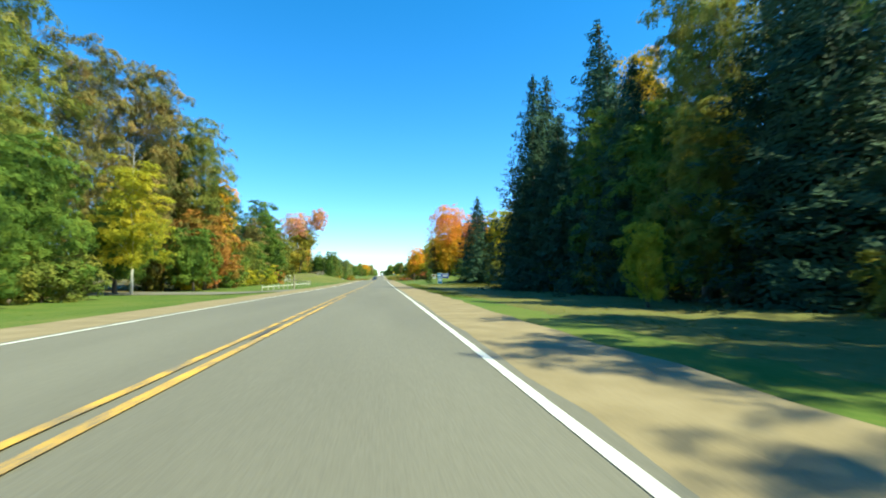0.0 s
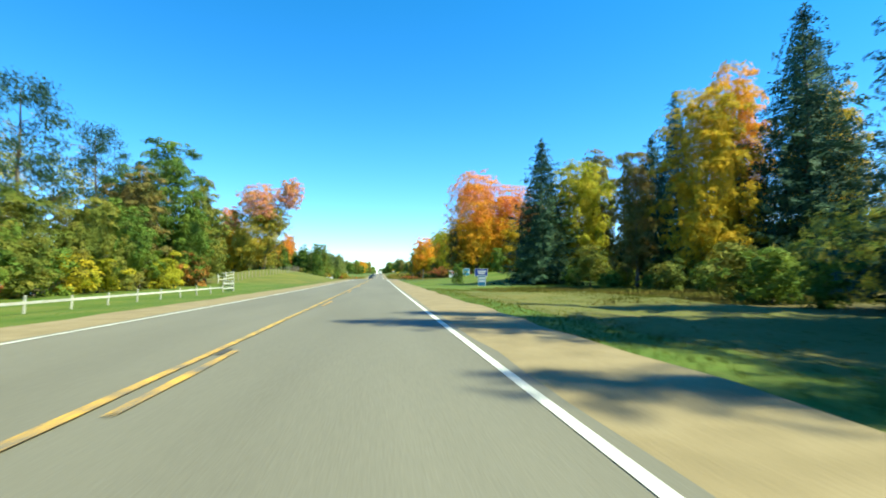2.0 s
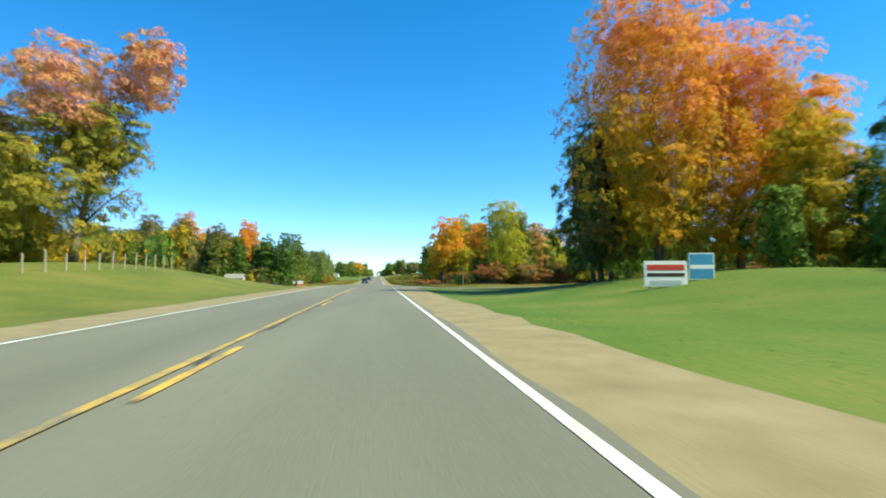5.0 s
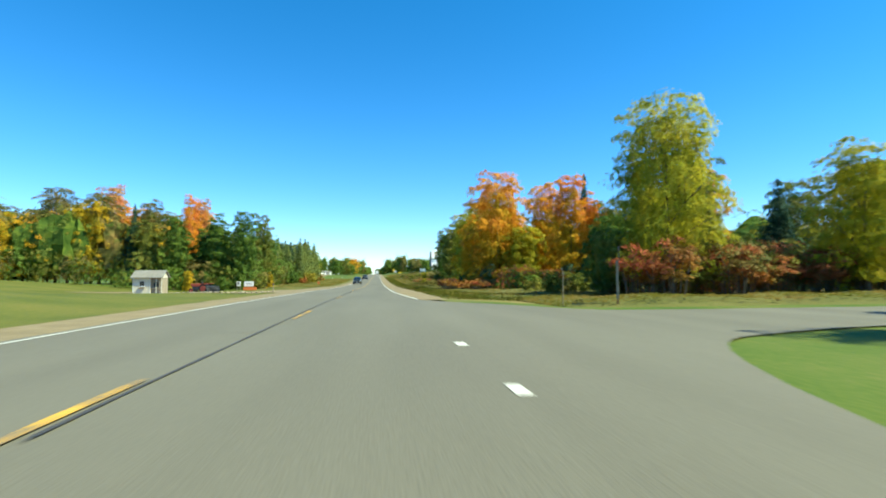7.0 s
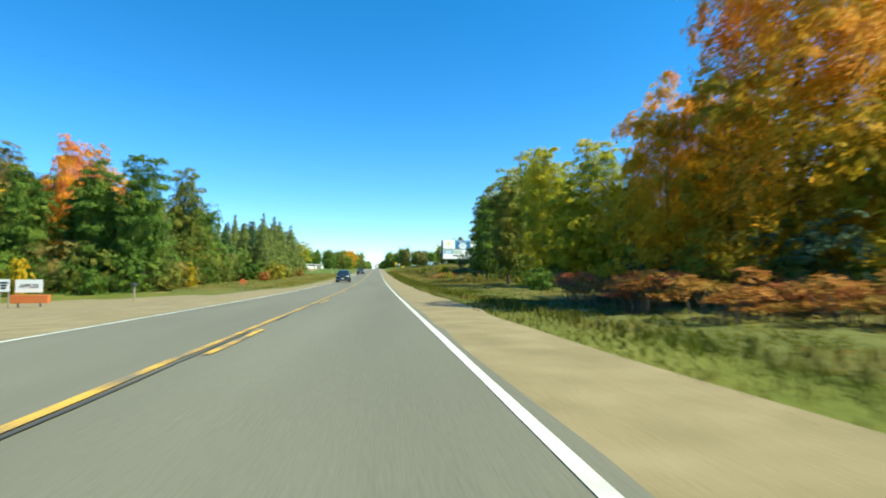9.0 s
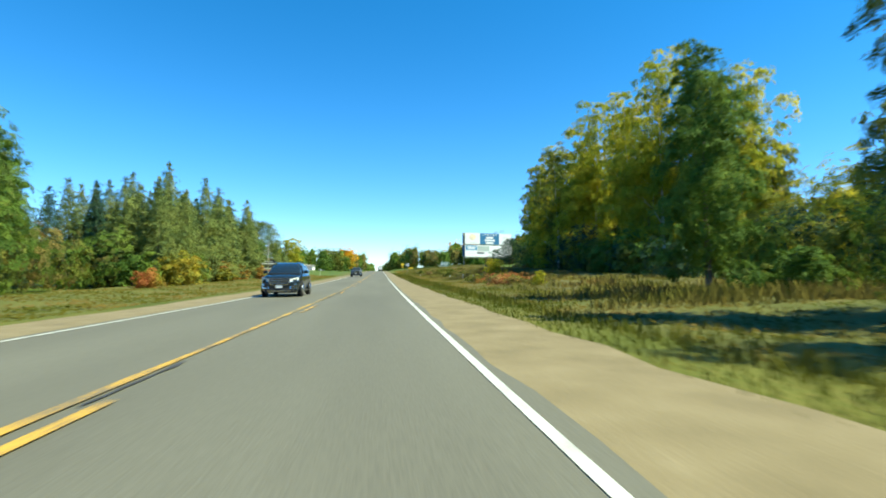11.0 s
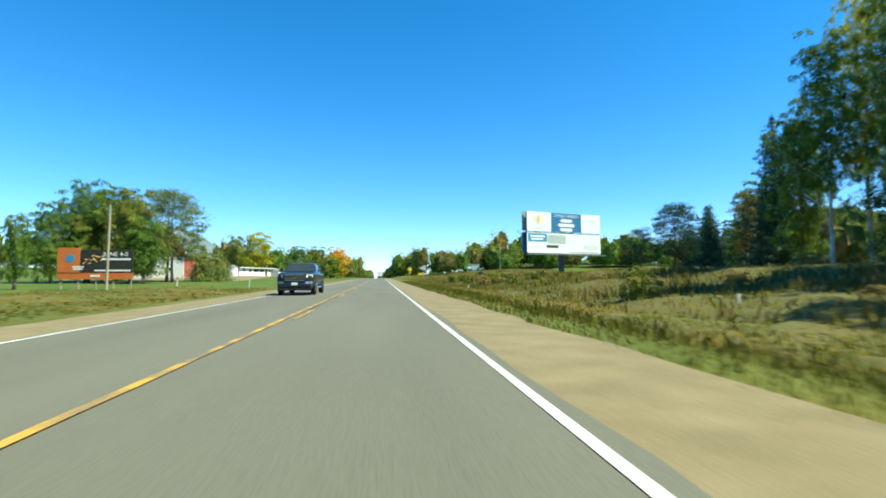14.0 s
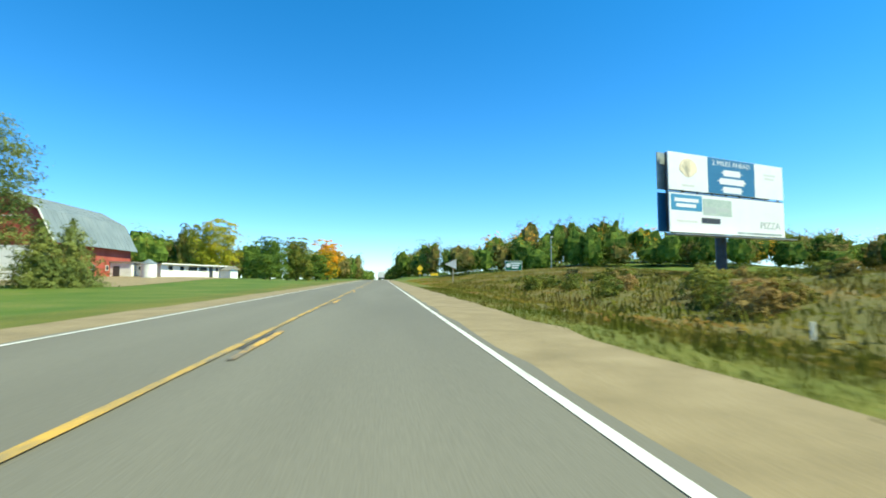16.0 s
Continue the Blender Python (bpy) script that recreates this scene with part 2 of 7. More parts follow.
def blade_material(name, colors, patch=0.25):
    """Grass blades: tone by blade and in drifts over the land, softly lit like a sward."""
    m, n, out = nodes_of(name)
    new_node, link = n.nodes.new, n.links.new
    g = new_node("ShaderNodeNewGeometry")
    no = new_node("ShaderNodeTexNoise")
    no.inputs["Scale"].default_value, no.inputs["Detail"].default_value = patch, 4
    link(g.outputs["Position"], no.inputs[0])
    a = new_node("ShaderNodeMath")
    a.operation = "MULTIPLY_ADD"
    a.inputs[1].default_value = 0.07
    link(g.outputs["Random Per Island"], a.inputs[0])
    b = new_node("ShaderNodeMapRange")
    b.inputs["From Min"].default_value, b.inputs["From Max"].default_value = 0.32, 0.68
    b.inputs["To Max"].default_value = 0.86
    link(no.outputs[0], b.inputs[0])
    link(b.outputs[0], a.inputs[2])
    k = len(colors)
    r = ramp_of(n, [(0.1 + 0.8 * i / max(1, k - 1), c) for i, c in enumerate(colors)])
    link(a.outputs[0], r.inputs[0])
    d = new_node("ShaderNodeBsdfDiffuse")
    link(r.outputs[0], d.inputs[0])
    up = new_node("ShaderNodeVectorMath")
    up.operation = "MULTIPLY_ADD"
    up.inputs[1].default_value = (0.3, 0.3, 0.3)
    up.inputs[2].default_value = (0, 0, 0.8)
    link(g.outputs["Normal"], up.inputs[0])
    unit = new_node("ShaderNodeVectorMath")
    unit.operation = "NORMALIZE"
    link(up.outputs[0], unit.inputs[0])
    link(unit.outputs[0], d.inputs["Normal"])
    tr = new_node("ShaderNodeBsdfTranslucent")
    link(r.outputs[0], tr.inputs[0])
    mx = new_node("ShaderNodeMixShader")
    mx.inputs[0].default_value = 0.25
    link(d.outputs[0], mx.inputs[1])
    link(tr.outputs[0], mx.inputs[2])
    link(mx.outputs[0], out.inputs[0])
    return m


GRASSY = blade_material("verge_grass_blades", [(0.07, 0.085, 0.013), (0.11, 0.105, 0.022), (0.17, 0.13, 0.04), (0.22, 0.16, 0.06)])
FIELD_GRASS = blade_material("field_grass_blades", [(0.1, 0.12, 0.022), (0.135, 0.138, 0.03), (0.175, 0.15, 0.04), (0.21, 0.145, 0.048)], 0.12)
TALL_WEED = blade_material("tall_weeds", [(0.12, 0.13, 0.028), (0.155, 0.148, 0.036), (0.2, 0.165, 0.048), (0.23, 0.15, 0.055)], 0.14)
DRY = blade_material("dry_field_weeds", [(0.1, 0.115, 0.02), (0.14, 0.13, 0.026), (0.19, 0.15, 0.038), (0.23, 0.14, 0.046)], 0.16)
MATTED = surface("matted_weeds", [(0.085, 0.095, 0.018), (0.11, 0.107, 0.024), (0.135, 0.115, 0.03), (0.155, 0.11, 0.034)], 0.16, 5, 0.95, bump=0.5)
ROUGH_GRASS = surface("rough_grass", [(0.075, 0.09, 0.012), (0.11, 0.115, 0.02), (0.16, 0.135, 0.034)], 0.25, 6, 0.95, bump=0.5)
VERGE = blade_material("verge_blades", [(0.075, 0.1, 0.014), (0.11, 0.125, 0.02), (0.15, 0.14, 0.03), (0.2, 0.155, 0.045)])
GREEN_BLADE = blade_material("green_grass_blades", [(0.052, 0.1, 0.012), (0.08, 0.13, 0.016), (0.125, 0.15, 0.028)])


# ---- helpers for meshes ----
def mesh_of(name, verts, faces, mat=None, smooth=False):
    me = bpy.data.meshes.new(name)
    me.from_pydata([tuple(v) for v in verts], [], [tuple(f) for f in faces])
    if mat:
        me.materials.append(mat)
    if smooth:
        me.shade_smooth()
    me.update()
    return me


def part(name, bm, mat, parent, label=""):
    """Links a bmesh as one mesh object under a thing or a part."""
    me = bpy.data.meshes.new(name)
    bm.to_mesh(me)
    bm.free()
    if mat:
        me.materials.append(mat)
    ob = new(name, me)
    ob.parent = parent
    if label:
        ob["label"] = label
    return ob


def thing(name, m, label, category, group=""):
    ob = new(name)
    ob.empty_display_size = 0.3
    ob.matrix_world = m
    return tagged(ob, label, category, group)


def box(bm, x0, y0, z0, x1, y1, z1, bevel=0.0):
    r = bmesh.ops.create_cube(bm, size=1)
    bmesh.ops.scale(bm, vec=(x1 - x0, y1 - y0, z1 - z0), verts=r["verts"])
    bmesh.ops.translate(bm, vec=((x0 + x1) / 2, (y0 + y1) / 2, (z0 + z1) / 2), verts=r["verts"])
    if bevel:
        es = list({e for v in r["verts"] for e in v.link_edges})
        bmesh.ops.bevel(bm, geom=es, offset=bevel, segments=2, affect="EDGES", profile=0.6)
    return bm


def boxed(x0, y0, z0, x1, y1, z1, bevel=0.0):
    return box(bmesh.new(), x0, y0, z0, x1, y1, z1, bevel)


def tube(bm, a, b, r0, r1, n=8):
    a, b = Vector(a), Vector(b)
    d = b - a
    q = d.to_track_quat("Z", "Y").to_matrix().to_4x4()
    bmesh.ops.create_cone(bm, cap_ends=True, segments=n, radius1=r0, radius2=max(r1, 1e-4), depth=d.length,
                          matrix=Matrix.Translation((a + b) / 2) @ q)
    return bm


def tubed(a, b, r0, r1, n=8):
    return tube(bmesh.new(), a, b, r0, r1, n)


def bumpy(x, y, cx, cy, a, sx, sy):
    return a * np.exp(-((x - cx) / sx) ** 2 - ((y - cy) / sy) ** 2)


def ground_z(x, y):
    """Height of the land, which follows the road and rises and dips beside it."""
    m = np.clip((np.abs(x) - 6.6) / 6, 0, 1)
    m = m * m * (3 - 2 * m)
    far = bumpy(x, y, -22, 172, 2.6, 11, 30) + bumpy(x, y, -34, 272, -0.9, 18, 24) + bumpy(x, y, -75, 262, 2.2, 25, 40) \
        + bumpy(x, y, 25, 150, 1.9, 10, 22) + bumpy(x, y, 34, 385, 1.7, 13, 60) + bumpy(x, y, 14, 395, -0.7, 6, 70) + bumpy(x, y, -80, 150, 1.5, 40, 80) + bumpy(x, y, -38, 492, 1.2, 22, 32) + bumpy(x, y, 45, 505, 2.6, 22, 50) + bumpy(x, y, 130, 660, 11, 85, 95) + bumpy(x, y, -170, 600, 6, 90, 160) - 0.25
    return prof(y) - 0.03 - np.clip((np.abs(x) - 3.9) / 30, 0, 0.09) + m * far


def strip(name, x0, x1, y0, y1, mat, lift, step=4.0, wobble=0.0, seed=0, kind="structure", label="", parent=None):
    """A band of surface along the road that follows its profile, with slightly worn edges."""
    rng = np.random.default_rng(seed)
    n = max(2, int(round((y1 - y0) / step)) + 1)
    ys = np.linspace(y0, y1, n)
    vs, fs = [], []
    for y in ys:
        a, b = x0 + wobble * rng.uniform(-1, 1), x1 + wobble * rng.uniform(-1, 1)
        z = prof(y) + lift
        vs += [(a, y, z - 0.003 * abs(a)), (b, y, z - 0.003 * abs(b))]
    for i in range(n - 1):
        fs.append((2 * i, 2 * i + 1, 2 * i + 3, 2 * i + 2))
    ob = new(name, mesh_of(name, vs, fs, mat))
    if parent:
        ob.parent = parent
        return ob
    return tagged(ob, label, "", "", kind)


# ---- ground and road ----
gx = np.concatenate([[-2500, -1200, -600, -350, -220], np.arange(-160, -40, 6), np.arange(-40, -7, 1.5), [-7, -6.2, -5, -3.9, 0, 3.9, 5, 6.2, 7], np.arange(8.5, 41, 1.5), np.arange(46, 161, 6), [220, 350, 600, 1200, 2500]])
gy = np.concatenate([[-2500, -800, -300, -150, -100], np.arange(-80, 640, 4), [660, 700, 760, 840, 950, 1200, 1800, 3000, 4500]])
GX, GY = np.meshgrid(gx, gy)
GZ = ground_z(GX, GY)
nx = len(gx)
gv = np.stack([GX.ravel(), GY.ravel(), GZ.ravel()], 1)
gf = [(j * nx + i, j * nx + i + 1, (j + 1) * nx + i + 1, (j + 1) * nx + i) for j in range(len(gy) - 1) for i in range(nx - 1)]
tagged(new("ground", mesh_of("ground", gv, gf, GRASS, True)), "green and tan autumn grass land beside the highway", "ground", "", "structure")
strip("road", -3.95, 3.95, -80, 1400, ASPHALT, 0.03, 1.5, 0.07, 1, label="grey worn asphalt of a two-lane highway")
strip("shoulder_right", 3.6, 5.95, -80, 172.6, GRAVEL, 0.012, 2, 0.16, 2, label="tan gravel shoulder along the asphalt")
strip("shoulder_right", 3.6, 5.95, 198.5, 1400, GRAVEL, 0.012, 2, 0.16, 7, label="tan gravel shoulder along the asphalt")
strip("shoulder_left", -5.9, -3.6, -80, 1400, GRAVEL, 0.012, 2, 0.14, 3, label="tan gravel shoulder along the asphalt")
strip("edge_line_left", -3.78, -3.66, -80, 1000, WHITE_LINE, 0.036, 4, 0.01, 4, label="thin white edge line")
strip("edge_line_right", 3.67, 3.79, -80, 171.9, WHITE_LINE, 0.036, 4, 0.008, 5, label="solid white edge line")
strip("edge_line_right", 3.67, 3.79, 215, 1000, WHITE_LINE, 0.036, 4, 0.008, 5, label="solid white edge line")
for k in range(3):
    strip("edge_dash", 3.66, 3.82, 173.4 + k * 3.4, 173.9 + k * 3.4, WHITE_LINE, 0.036, 0.5, 0.008, 6 + k, label="short white dash across the side road mouth")


# ---- trees and bushes ----
def leaf_quads(centers, normals, size, rng, droop=0.0, spread=0.55):
    """One small bent leaf spray at each centre, facing about along its normal."""
    n = len(centers)
    nrm = normals + rng.normal(0, spread, (n, 3))
    nrm /= np.linalg.norm(nrm, axis=1, keepdims=True) + 1e-9
    ref = rng.normal(0, 1, (n, 3))
    u = np.cross(nrm, ref)
    u /= np.linalg.norm(u, axis=1, keepdims=True) + 1e-9
    v = np.cross(nrm, u)
    s = size * rng.uniform(0.6, 1.35, (n, 1))
    v[:, 2] -= droop
    bend = nrm * s * rng.uniform(-0.2, 0.2, (n, 1))
    q = np.stack([centers - u * s * 0.5, centers - v * s * 0.42 + bend, centers + u * s * 0.5, centers + v * s * 0.42 + bend], 1)
    return q.reshape(-1, 3)


def quads_mesh(name, quads):
    me = bpy.data.meshes.new(name)
    n = len(quads) // 4
    me.vertices.add(len(quads))
    me.vertices.foreach_set("co", quads.astype(np.float32).ravel())
    me.loops.add(len(quads))
    me.loops.foreach_set("vertex_index", np.arange(len(quads), dtype=np.int32))
    me.polygons.add(n)
    me.polygons.foreach_set("loop_start", np.arange(0, 4 * n, 4, dtype=np.int32))
    me.materials.append(None)
    me.update(calc_edges=True)
    me.validate()
    return me


def sphere_points(n, rng):
    p = rng.normal(0, 1, (n, 3))
    return p / np.linalg.norm(p, axis=1, keepdims=True)


def branch_mesh(name, rng, height, base, lean, limbs, reach, mat, lowest=0.3):
    """A tapered trunk, slightly crooked, with limbs that rise out of it and fork."""
    bm = bmesh.new()
    pts = [Vector((0, 0, -0.3))]
    for k in range(1, 6):
        pts.append(Vector((lean[0] * k / 5 + rng.normal(0, 0.08), lean[1] * k / 5 + rng.normal(0, 0.08), height * k / 5)))
    for k in range(5):
        tube(bm, pts[k], pts[k + 1], base * (1 - 0.17 * k) * (1.25 if k == 0 else 1), base * (1 - 0.17 * (k + 1)), 8)
    for i in range(limbs):
        f = lowest + (0.92 - lowest) * i / max(1, limbs - 1)
        a = pts[0].lerp(pts[-1], f)
        ang = i * 2.4 + rng.uniform(-0.4, 0.4)
        r = reach * (1.1 - 0.6 * f) * rng.uniform(0.7, 1.1)
        mid = a + Vector((math.cos(ang) * r * 0.5, math.sin(ang) * r * 0.5, r * 0.45))
        end = a + Vector((math.cos(ang) * r, math.sin(ang) * r, r * 0.75))
        tube(bm, a, mid, base * 0.34 * (1.15 - f), base * 0.2 * (1.15 - f), 5)
        tube(bm, mid, end, base * 0.2 * (1.15 - f), base * 0.06, 4)
        for sgn in (-1, 1):
            tip = mid + Vector((math.cos(ang + 0.7 * sgn) * r * 0.45, math.sin(ang + 0.7 * sgn) * r * 0.45, r * 0.4))
            tube(bm, mid, tip, base * 0.12 * (1.15 - f), base * 0.04, 3)
    me = bpy.data.meshes.new(name)
    bm.to_mesh(me)
    bm.free()
    me.materials.append(mat)
    me.shade_smooth()
    return me


def broad_crown(name, seed, height, width, low, blobs, leaves, size, top_heavy=0.0, ragged=0.2, core=0.66):
    """A crown of billowing leaf clumps over an uneven lobed outline: each clump a dome of smaller tufts, dark gaps between, a leafy core within."""
    rng = np.random.default_rng(seed)
    z0, z1 = low * height, height
    lobe = rng.uniform(0, 6.28, 4)
    cen = []
    for i in range(blobs):
        f = ((i + 0.5) / blobs) ** 0.9
        env = (1 - abs(2 * (0.1 + 0.86 * f ** (1 - 0.3 * top_heavy)) - 1) ** 2.5) ** 0.55
        ang = i * 2.39996 + rng.uniform(-0.4, 0.4)
        out = 1 + ragged * (0.6 * math.sin(2 * ang + lobe[0] + 3 * f) + 0.5 * math.sin(3 * ang + lobe[1] - 5 * f))
        r = width / 2 * env * out * rng.uniform(0.55, 0.95)
        cen.append((math.cos(ang) * r, math.sin(ang) * r, z0 + (z1 - z0) * (0.06 + 0.88 * f) + rng.normal(0, 0.02) * height, width * rng.uniform(0.085, 0.165)))
    cen = np.array(cen)
    w = cen[:, 3] ** 2
    cnt = np.maximum(10, (0.86 * leaves * w / w.sum()).astype(int))
    mid = np.array([0, 0, z0 + 0.42 * (z1 - z0)])
    qs = []
    for (x, y, z, r), c in zip(cen, cnt):
        c0 = np.array([x, y, z])
        way = c0 - mid
        way = way / (np.linalg.norm(way) + 1e-6) + np.array([0, 0, 0.45])
        # tufts over the outer and upper side of the clump
        k = 7
        td = sphere_points(k, rng) + 0.8 * way
        td /= np.linalg.norm(td, axis=1, keepdims=True)
        tr = r * rng.uniform(0.38, 0.66, (k, 1))
        tc = c0 + td * r * rng.uniform(0.45, 0.95, (k, 1)) * np.array([1.35, 1.35, 0.6])
        pick = rng.integers(k, size=c)
        d = sphere_points(c, rng) + 0.7 * td[pick] + np.array([0, 0, 0.45])
        d /= np.linalg.norm(d, axis=1, keepdims=True)
        loose = rng.uniform(0, 1, (c, 1)) < 0.12
        p = tc[pick] + d * tr[pick] * np.where(loose, rng.uniform(0.9, 1.5, (c, 1)), rng.uniform(0.7, 1.05, (c, 1))) * np.array([1.25, 1.25, 0.62])
        qs.append(leaf_quads(p, d + 0.3 * way + np.array([0, 0, 0.35]), size, rng, 0.0, 0.36))
    # leafy body behind the clumps
    nu, nv = 14, 10
    U, F_ = np.meshgrid(np.arange(nu) * 2 * np.pi / nu, np.linspace(0.05, 0.93, nv))
    env = (1 - np.abs(2 * F_ - 1) ** 2.5) ** 0.55
    out = 1 + ragged * (0.6 * np.sin(2 * U + lobe[0] + 3 * F_) + 0.5 * np.sin(3 * U + lobe[1] - 5 * F_)) + rng.normal(0, 0.08, U.shape)
    R = width / 2 * env * out * core
    body = np.stack([np.cos(U) * R, np.sin(U) * R, z0 + (z1 - z0) * (0.1 + 0.83 * F_)], -1)
    nxt = np.roll(body, -1, axis=1)
    qs.append(np.stack([body[:-1], nxt[:-1], nxt[1:], body[1:]], 2).reshape(-1, 3))
    n = int(0.14 * leaves)
    d = sphere_points(n, rng)
    f = rng.uniform(0.08, 0.86, n)
    env = (1 - np.abs(2 * f - 1) ** 2.5) ** 0.55
    ang = rng.uniform(0, 6.283, n)
    r = width / 2 * env * np.sqrt(rng.uniform(0, 0.42, n))
    qs.append(leaf_quads(np.stack([np.cos(ang) * r, np.sin(ang) * r, z0 + (z1 - z0) * f], 1), d, size * 1.7, rng, 0.1, 0.4))
    q = np.concatenate(qs)
    q[:, :2] *= width / 2 / np.percentile(np.hypot(q[:, 0], q[:, 1]), 98.5)
    q[:, 2] *= height / np.percentile(q[:, 2], 99.7)
    return quads_mesh(name, q)


def spruce_crown(name, seed, height, width, tiers, size, low=0.04, per=1.0, gap=0.0):
    """Boughs all up the trunk that droop, turn up at their tips and shorten towards a pointed top, with hanging side sprays."""
    rng = np.random.default_rng(seed)
    cs, ns = [], []
    step = height / tiers
    for i in range(tiers):
        f = i / (tiers - 1)
        R = width / 2 * (1 - f) ** 0.76 + 0.22
        nb = max(3, int((5 + 8 * (1 - f)) * per))
        for j in range(nb):
            if rng.uniform() < gap:
                continue
            ang = 6.2832 * j / nb + i * 1.1 + rng.uniform(-0.35, 0.35)
            L = R * rng.uniform(0.62, 1.13)
            z = height * (low + (0.975 - low) * f) + rng.uniform(-0.7, 0.7) * step
            m = max(3, int(L / (size * 0.36)))
            s = np.linspace(0.1, 1, m)
            side = rng.normal(0, 0.15, m) * L * (1.15 - s)
            x = np.cos(ang) * L * s - np.sin(ang) * side
            y = np.sin(ang) * L * s + np.cos(ang) * side
            zz = z - 0.34 * L * s + 0.22 * L * s ** 3 - np.abs(side) * 0.5 + rng.normal(0, 0.07, m)
            cs.append(np.stack([x, y, zz], 1))
            ns.append(np.tile([math.cos(ang) * 0.75, math.sin(ang) * 0.75, 0.6], (m, 1)))
    cs, ns = np.concatenate(cs), np.concatenate(ns)
    q = [leaf_quads(cs, ns, size, rng, 0.4)]
    nu, nv = 10, 12
    U, G = np.meshgrid(np.arange(nu) * 2 * np.pi / nu, np.linspace(0.0, 0.94, nv))
    R = (width / 2 * (1 - G) ** 0.8 * 0.64 + 0.05) * (1 + rng.normal(0, 0.16, U.shape))
    body = np.stack([np.cos(U) * R, np.sin(U) * R, height * (low + (0.97 - low) * G) - 0.2 * R], -1)
    nxt = np.roll(body, -1, axis=1)
    q.append(np.stack([body[:-1], nxt[:-1], nxt[1:], body[1:]], 2).reshape(-1, 3))
    top = np.stack([np.zeros(14), np.zeros(14), np.linspace(0.955, 1.0, 14) * height], 1)
    q.append(leaf_quads(top, np.tile([0.0, -1.0, 0.2], (14, 1)) + rng.normal(0, 0.6, (14, 3)), size * 0.55, rng))
    return quads_mesh(name, np.concatenate(q))


def pine_crown(name, seed, height, width, clumps, size, low=0.25):
    """Loose tufts of long needles at the ends of open boughs."""
    rng = np.random.default_rng(seed)
    qs = []
    for i in range(clumps):
        f = (i + 0.5) / clumps
        z = height * (low + (0.97 - low) * f)
        ang = i * 2.39996 + rng.uniform(-0.6, 0.6)
        r = width / 2 * (0.35 + 0.75 * math.sin(math.pi * (0.18 + 0.74 * f))) * rng.uniform(0.35, 1)
        cr = width * rng.uniform(0.075, 0.14)
        c = 140
        d = sphere_points(c, rng)
        p = d * cr * rng.uniform(0.3, 1.1, (c, 1)) * np.array([1.5, 1.5, 0.6]) + np.array([math.cos(ang) * r, math.sin(ang) * r, z + 0.15 * r])
        qs.append(leaf_quads(p, d + np.array([0, 0, 0.5]), size, rng))
    return quads_mesh(name, np.concatenate(qs))


